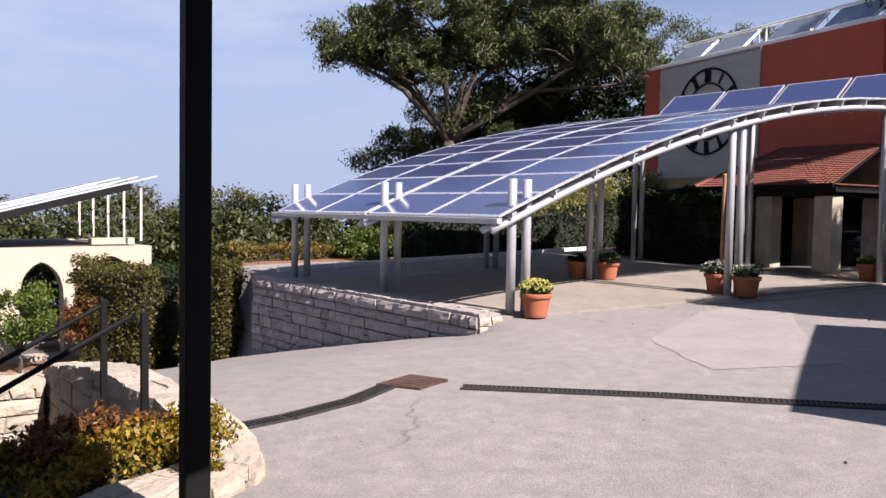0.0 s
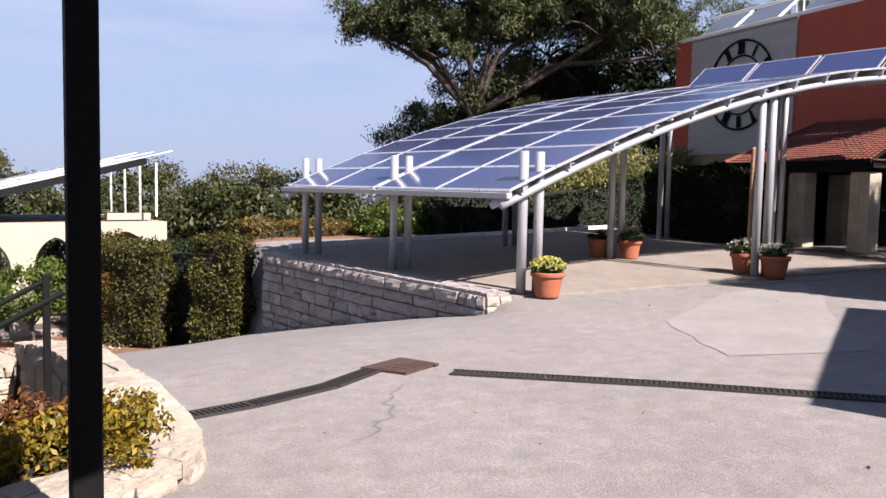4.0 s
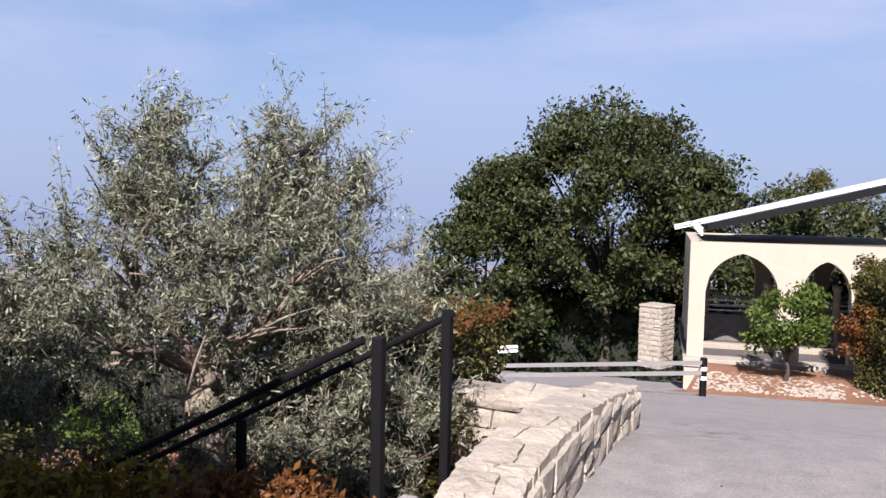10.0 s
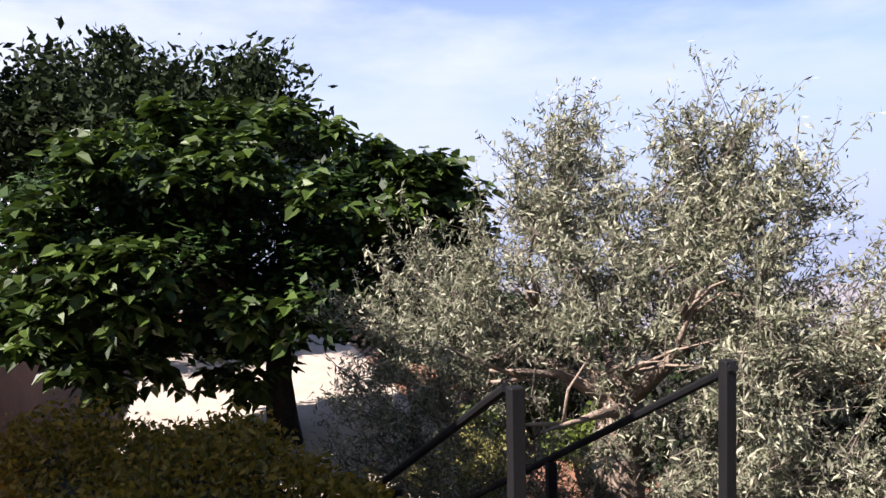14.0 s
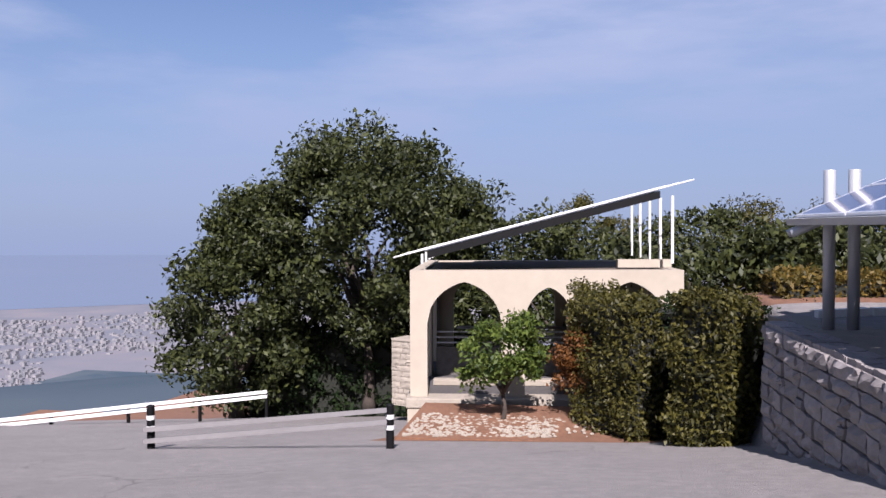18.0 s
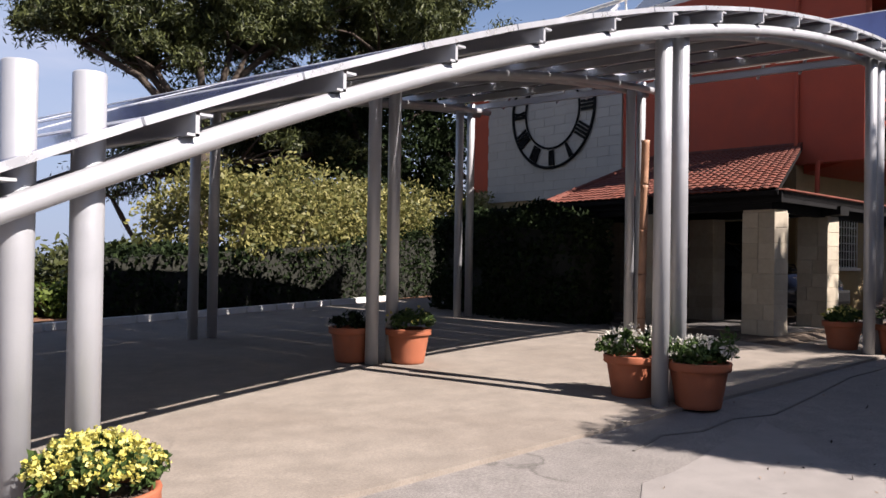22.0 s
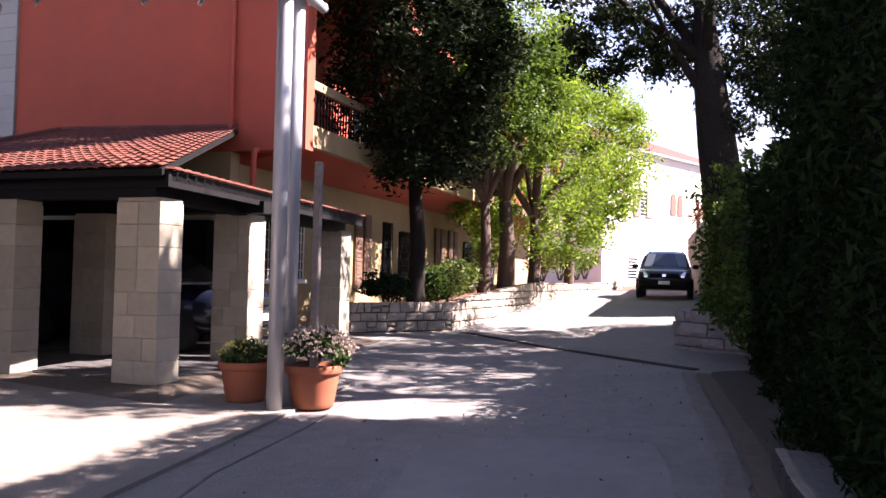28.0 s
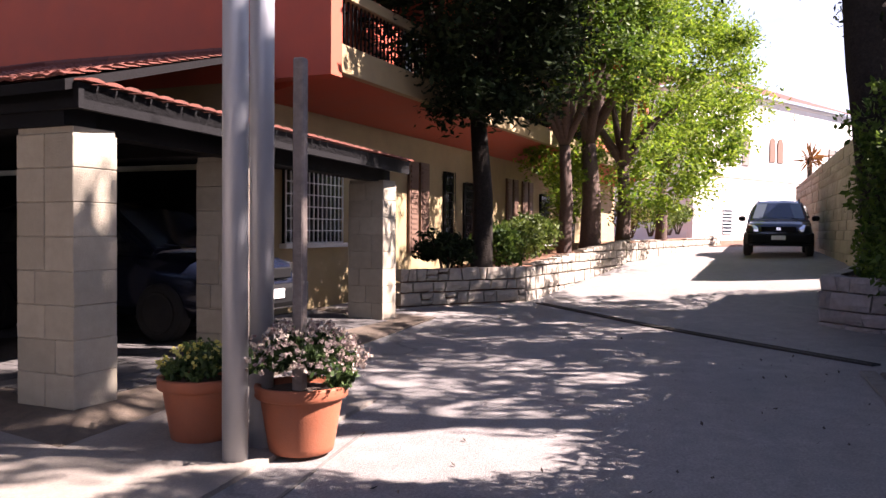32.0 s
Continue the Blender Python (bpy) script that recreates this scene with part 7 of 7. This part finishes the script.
# ---- parked car on the drive ----
def loft(bm, stations, ring):
    """Closed skin over cross-sections; ring(station) gives the outline points of one."""
    rows = [[bm.verts.new(p) for p in ring(st)] for st in stations]
    for a, b in zip(rows, rows[1:]):
        for i in range(len(a)):
            k = (i + 1) % len(a)
            bm.faces.new((a[i], a[k], b[k], b[i]))
    bm.faces.new(rows[0][::-1])
    bm.faces.new(rows[-1])
    bmesh.ops.recalc_face_normals(bm, faces=bm.faces)
    return bm


def plate(points, thick):
    """A thin curved-free sheet over four or more points, with thickness."""
    bm = bmesh.new()
    f = bm.faces.new([bm.verts.new(p) for p in points])
    f.normal_update()
    nrm = f.normal.copy()
    ex = bmesh.ops.extrude_face_region(bm, geom=[f])
    bmesh.ops.translate(bm, vec=nrm * thick, verts=[v for v in ex["geom"] if isinstance(v, bmesh.types.BMVert)])
    bmesh.ops.recalc_face_normals(bm, faces=bm.faces)
    return bm


def suv(name, label, m, paint, rim=CHROME):
    t = thing(name, label, "car", m)

    def lower(st):
        x, w, z0, z1 = st
        half = [(w * 0.9, z0), (w, z0 + 0.14), (w, z0 + (z1 - z0) * 0.62), (w * 0.96, z1 - 0.07), (w * 0.84, z1), (w * 0.4, z1 + 0.025)]
        return [(x, y, z) for y, z in half] + [(x, -y, z) for y, z in half[::-1]]

    def upper(st):
        x, w, z0, z1 = st
        half = [(0.90, z0), (0.90 + (w - 0.90) * 0.75, z0 + (z1 - z0) * 0.75), (w, z1 - 0.05), (w * 0.85, z1), (w * 0.4, z1 + 0.02)]
        return [(x, y, z) for y, z in half] + [(x, -y, z) for y, z in half[::-1]]

    part("body", loft(bmesh.new(), [(-2.28, 0.70, 0.40, 0.80), (-2.18, 0.85, 0.33, 0.92), (-1.9, 0.92, 0.30, 0.99), (-1.1, 0.94, 0.30, 1.08), (0.0, 0.95, 0.30, 1.10), (1.6, 0.94, 0.30, 1.10), (2.1, 0.90, 0.34, 1.08), (2.27, 0.80, 0.45, 1.0)], lower), paint, t, smooth=True)
    part("cabin", loft(bmesh.new(), [(-1.22, 0.82, 1.04, 1.10), (-0.42, 0.70, 1.04, 1.62), (-0.1, 0.69, 1.04, 1.70), (1.4, 0.68, 1.04, 1.70), (1.85, 0.69, 1.04, 1.62), (2.2, 0.78, 1.04, 1.12)], upper), paint, t)
    part("windscreen", plate([(-1.17, -0.74, 1.145), (-1.17, 0.74, 1.145), (-0.47, 0.62, 1.605), (-0.47, -0.62, 1.605)], 0.012), WINDSCREEN, t)
    for sg in (-1, 1):
        part("side_window", plate([(-0.85, sg * 0.885, 1.16), (1.8, sg * 0.875, 1.18), (1.6, sg * 0.765, 1.58), (-0.38, sg * 0.765, 1.56)], 0.012), GLASS, t)
        lamp = bmesh.new()
        loft(lamp, [(-2.26, 0.55, 0.74, 0.80), (-2.15, 0.50, 0.70, 0.93), (-1.95, 0.56, 0.78, 0.95)], lambda st: [(st[0], sg * 0.92 * min(1, 0.72 + 0.55 * (st[0] + 2.26)), st[2]), (st[0], sg * st[1], st[2]), (st[0], sg * st[1], st[3]), (st[0], sg * 0.92 * min(1, 0.72 + 0.55 * (st[0] + 2.26)), st[3])])
        bmesh.ops.translate(lamp, verts=lamp.verts, vec=(-0.025, sg * 0.012, 0.0))
        part("headlight", lamp, CHROME, t)
        bm = bmesh.new()
        box(bm, -0.98, -0.84, sg * 1.05 - 0.11, sg * 1.05 + 0.11, 1.06, 1.22, bevel=0.04)
        part("mirror", bm, BLACKIRON, t)
        part("roof_bar", boxm(-0.1, 1.6, sg * 0.60 - 0.018, sg * 0.60 + 0.018, 1.715, 1.765, bevel=0.01), BLACKIRON, t)
        part("fog_light", boxm(-2.30, -2.24, sg * 0.62 - 0.09, sg * 0.62 + 0.09, 0.47, 0.55, bevel=0.02), CHROME, t)
        for wx in (-1.4, 1.4):
            bm = bmesh.new()
            lathe(bm, [(0.30, -0.11), (0.34, -0.10), (0.36, -0.07), (0.36, 0.07), (0.34, 0.10), (0.30, 0.11)], 24)
            bmesh.ops.rotate(bm, verts=bm.verts, cent=(0, 0, 0), matrix=Matrix.Rotation(math.pi / 2, 3, "X"))
            bmesh.ops.translate(bm, verts=bm.verts, vec=(wx, sg * 0.87, 0.36))
            tyre = part("wheel", bm, RUBBER, t)
            bm = bmesh.new()
            lathe(bm, [(0.26, 0.0), (0.25, 0.02), (0.22, 0.012), (0.05, 0.03)], 20)
            bmesh.ops.rotate(bm, verts=bm.verts, cent=(0, 0, 0), matrix=Matrix.Rotation(-sg * math.pi / 2, 3, "X"))
            bmesh.ops.translate(bm, verts=bm.verts, vec=(wx, sg * 0.975, 0.36))
            part("rim", bm, rim, tyre)
    g = part("grille", boxm(-2.33, -2.25, -0.48, 0.48, 0.74, 0.88, bevel=0.015), BLACKIRON, t)
    part("badge", boxm(-2.345, -2.331, -0.06, 0.06, 0.77, 0.86), CHROME, g)
    part("bumper", loft(bmesh.new(), [(-2.40, 0.72, 0.44, 0.62), (-2.36, 0.84, 0.38, 0.67), (-2.1, 0.96, 0.36, 0.68)], lambda st: [(st[0], st[1], st[2]), (st[0], st[1], st[3]), (st[0], -st[1], st[3]), (st[0], -st[1], st[2])]), BLACKIRON, t, "dark grey bumper")
    part("number_plate", boxm(-2.425, -2.405, -0.19, 0.19, 0.50, 0.62, bevel=0.004), WHITEPAINT, t)
    for sg in (-1, 1):
        bm = bmesh.new()
        tube(bm, [(-1.20, sg * 0.3 - 0.25, 1.135), (-1.12, sg * 0.3 + 0.25, 1.175)], 0.01, 5)
        part("wiper", bm, BLACKIRON, t)
    return t


suv("parked_car", "dark navy SUV standing on the sunny drive", pose(35.2, -5.5, float(road_z(34.6, -5.5)) - 0.02, 0, 0, -5), CARPAINT)
suv("carport_car", "dark car parked in the shade of the carport", bld.matrix_world @ pose(-2.85, 5.75, 0.05, 0, 0, 0), CARPAINT, RUBBER)
suv("carport_car", "dark car parked under the carport eave", bld.matrix_world @ pose(-1.4, 2.15, 0.05, 0, 0, 91), CARPAINT, RUBBER)

# ---- plain unseen walls and roof behind the camera: closing the yard, casting shade ----
# unseen roof over the pole, its outline fitted to the shade on the bed
bm = bmesh.new()
prism(bm, [(-7.68, -7.58), (-11.5, -8.6), (-10.8, -12.0), (-7.0, -10.8)], 3.42, 3.6)
bmesh.ops.recalc_face_normals(bm, faces=bm.faces)
porch = single("porch_roof", bm, WHITEWALL, "plain unseen flat roof on the black pole, shaped to shade the bed", "roof", kind="structure")
single("wall_south", boxm(-16, 5.0, -16.4, -16.0, -1, 5), WHITEWALL, "plain wall closing the yard behind", "wall", kind="structure")
# unseen block, sized to cast the rectangular shadow on the yard
ob = single("shed_wall", boxm(0, 7.1, -3.2, 0.0, -0.5, 4.3), WHITEWALL, "plain unseen block beside the yard, added to cast its shadow", "shed", kind="structure")
ob.matrix_world = pose(-1.0, -11.9, 0.2, 0, 0, 31.2)

# ---- distant city ----
bm_v, bm_f = [], []
crng = np.random.default_rng(3)
for k in range(8500):
    ang = crng.uniform(1.75, 2.95)
    dist = 930 + 700 * crng.random() ** 1.15
    x, y = dist * math.cos(ang), dist * math.sin(ang)
    # quarters of the city, denser and thinner, and a wooded slope left free of houses
    dense = 0.5 + 0.5 * math.sin(ang * 23 + dist * 0.011) * math.sin(dist * 0.023 - ang * 9) + 0.25 * math.sin(ang * 61)
    if crng.random() > 0.25 + 0.75 * dense or (dist < 1130 and 2.12 < ang < 2.28):
        continue
    s, hh = crng.uniform(0.8, 2.2) * dist / 800, crng.uniform(2.5, 7.5)
    z = float(ground_z(x, y)) - 2
    b = len(bm_v)
    for zz in (z, z + hh):
        bm_v += [(x - s, y - s, zz), (x + s, y - s, zz), (x + s, y + s, zz), (x - s, y + s, zz)]
    bm_f += [(b, b + 1, b + 5, b + 4), (b + 1, b + 2, b + 6, b + 5), (b + 2, b + 3, b + 7, b + 6), (b + 3, b, b + 4, b + 7), (b + 4, b + 5, b + 6, b + 7)]
me = bpy.data.meshes.new("distant_city")
me.from_pydata(bm_v, [], bm_f)
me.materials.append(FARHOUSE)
tagged(new("distant_city", me), "hazy pale city blocks far below in the valley", "city", kind="stuff")

# seam where the concrete of the deck meets the asphalt, and the patch in the drive
bm = bmesh.new()
SEAM = [(4.35, -0.75), (5.0, -0.62), (5.4, -0.78), (6.1, -0.72), (6.6, -0.9), (8.0, -0.75), (9.6, -0.55), (11.4, -0.6), (13.0, -0.5)]
for a, b in zip(SEAM, SEAM[1:]):
    flat_strip(bm, a, b, 0.025, lambda x, y: float(road_z(x, y)) - 0.03, lambda x, y: float(road_z(x, y)) - 0.012)
single("asphalt_seam", bm, MORTAR, "dark cracked seam between concrete and asphalt", "crack", kind="structure")

# smoother repair patches in the asphalt
PATCH = surf("asphalt_patch", (0.215, 0.198, 0.186), 0.9, vary=0.1, scale=5.0, stain=0.3, stain_scale=0.8, bump=0.25, fine=110)
for outline in ([(-0.9, -5.3), (0.3, -3.1), (3.6, -1.3), (6.2, -1.0), (4.6, -2.6), (2.4, -4.4), (0.9, -5.9)], [(8.2, -3.9), (9.1, -1.9), (11.4, -1.9), (11.6, -3.9)]):
    bm = bmesh.new()
    ring = []
    for (ax, ay), (bx, by) in zip(outline, outline[1:] + outline[:1]):
        for k in range(6):
            ring.append((ax + (bx - ax) * k / 6 + random.uniform(-0.05, 0.05), ay + (by - ay) * k / 6 + random.uniform(-0.05, 0.05)))
    cx, cy = sum(p[0] for p in ring) / len(ring), sum(p[1] for p in ring) / len(ring)
    rings = [[bm.verts.new((cx + (x - cx) * s, cy + (y - cy) * s, float(road_z(cx + (x - cx) * s, cy + (y - cy) * s)) - 0.014)) for x, y in ring] for s in (1.0, 0.75, 0.5, 0.25)]
    for a, b in zip(rings, rings[1:]):
        for k in range(len(ring)):
            bm.faces.new((a[k], a[(k + 1) % len(ring)], b[(k + 1) % len(ring)], b[k]))
    bm.faces.new(rings[-1])
    bmesh.ops.recalc_face_normals(bm, faces=bm.faces)
    single("asphalt_patch", bm, PATCH, "smoother grey repair patch in the asphalt", "patch", kind="structure")
# dry leaves and grit blown over the drive and yard
lx = np.concatenate([rng.uniform(1, 12, 130), rng.uniform(-7, 1, 70)])
ly = np.concatenate([rng.uniform(-4.4, 0.5, 130), rng.uniform(-9, -2.5, 70)])
lz = np.array([float(road_z(a, b)) - 0.008 for a, b in zip(lx, ly)])
litter = blades("dry_leaves", np.stack([lx, ly, lz], 1)[::2], 0.032, OLIVEBARK, long=1.8, up=-0.0)
tagged(litter, "scattered dry brown leaves on the asphalt", "leaves", kind="stuff")
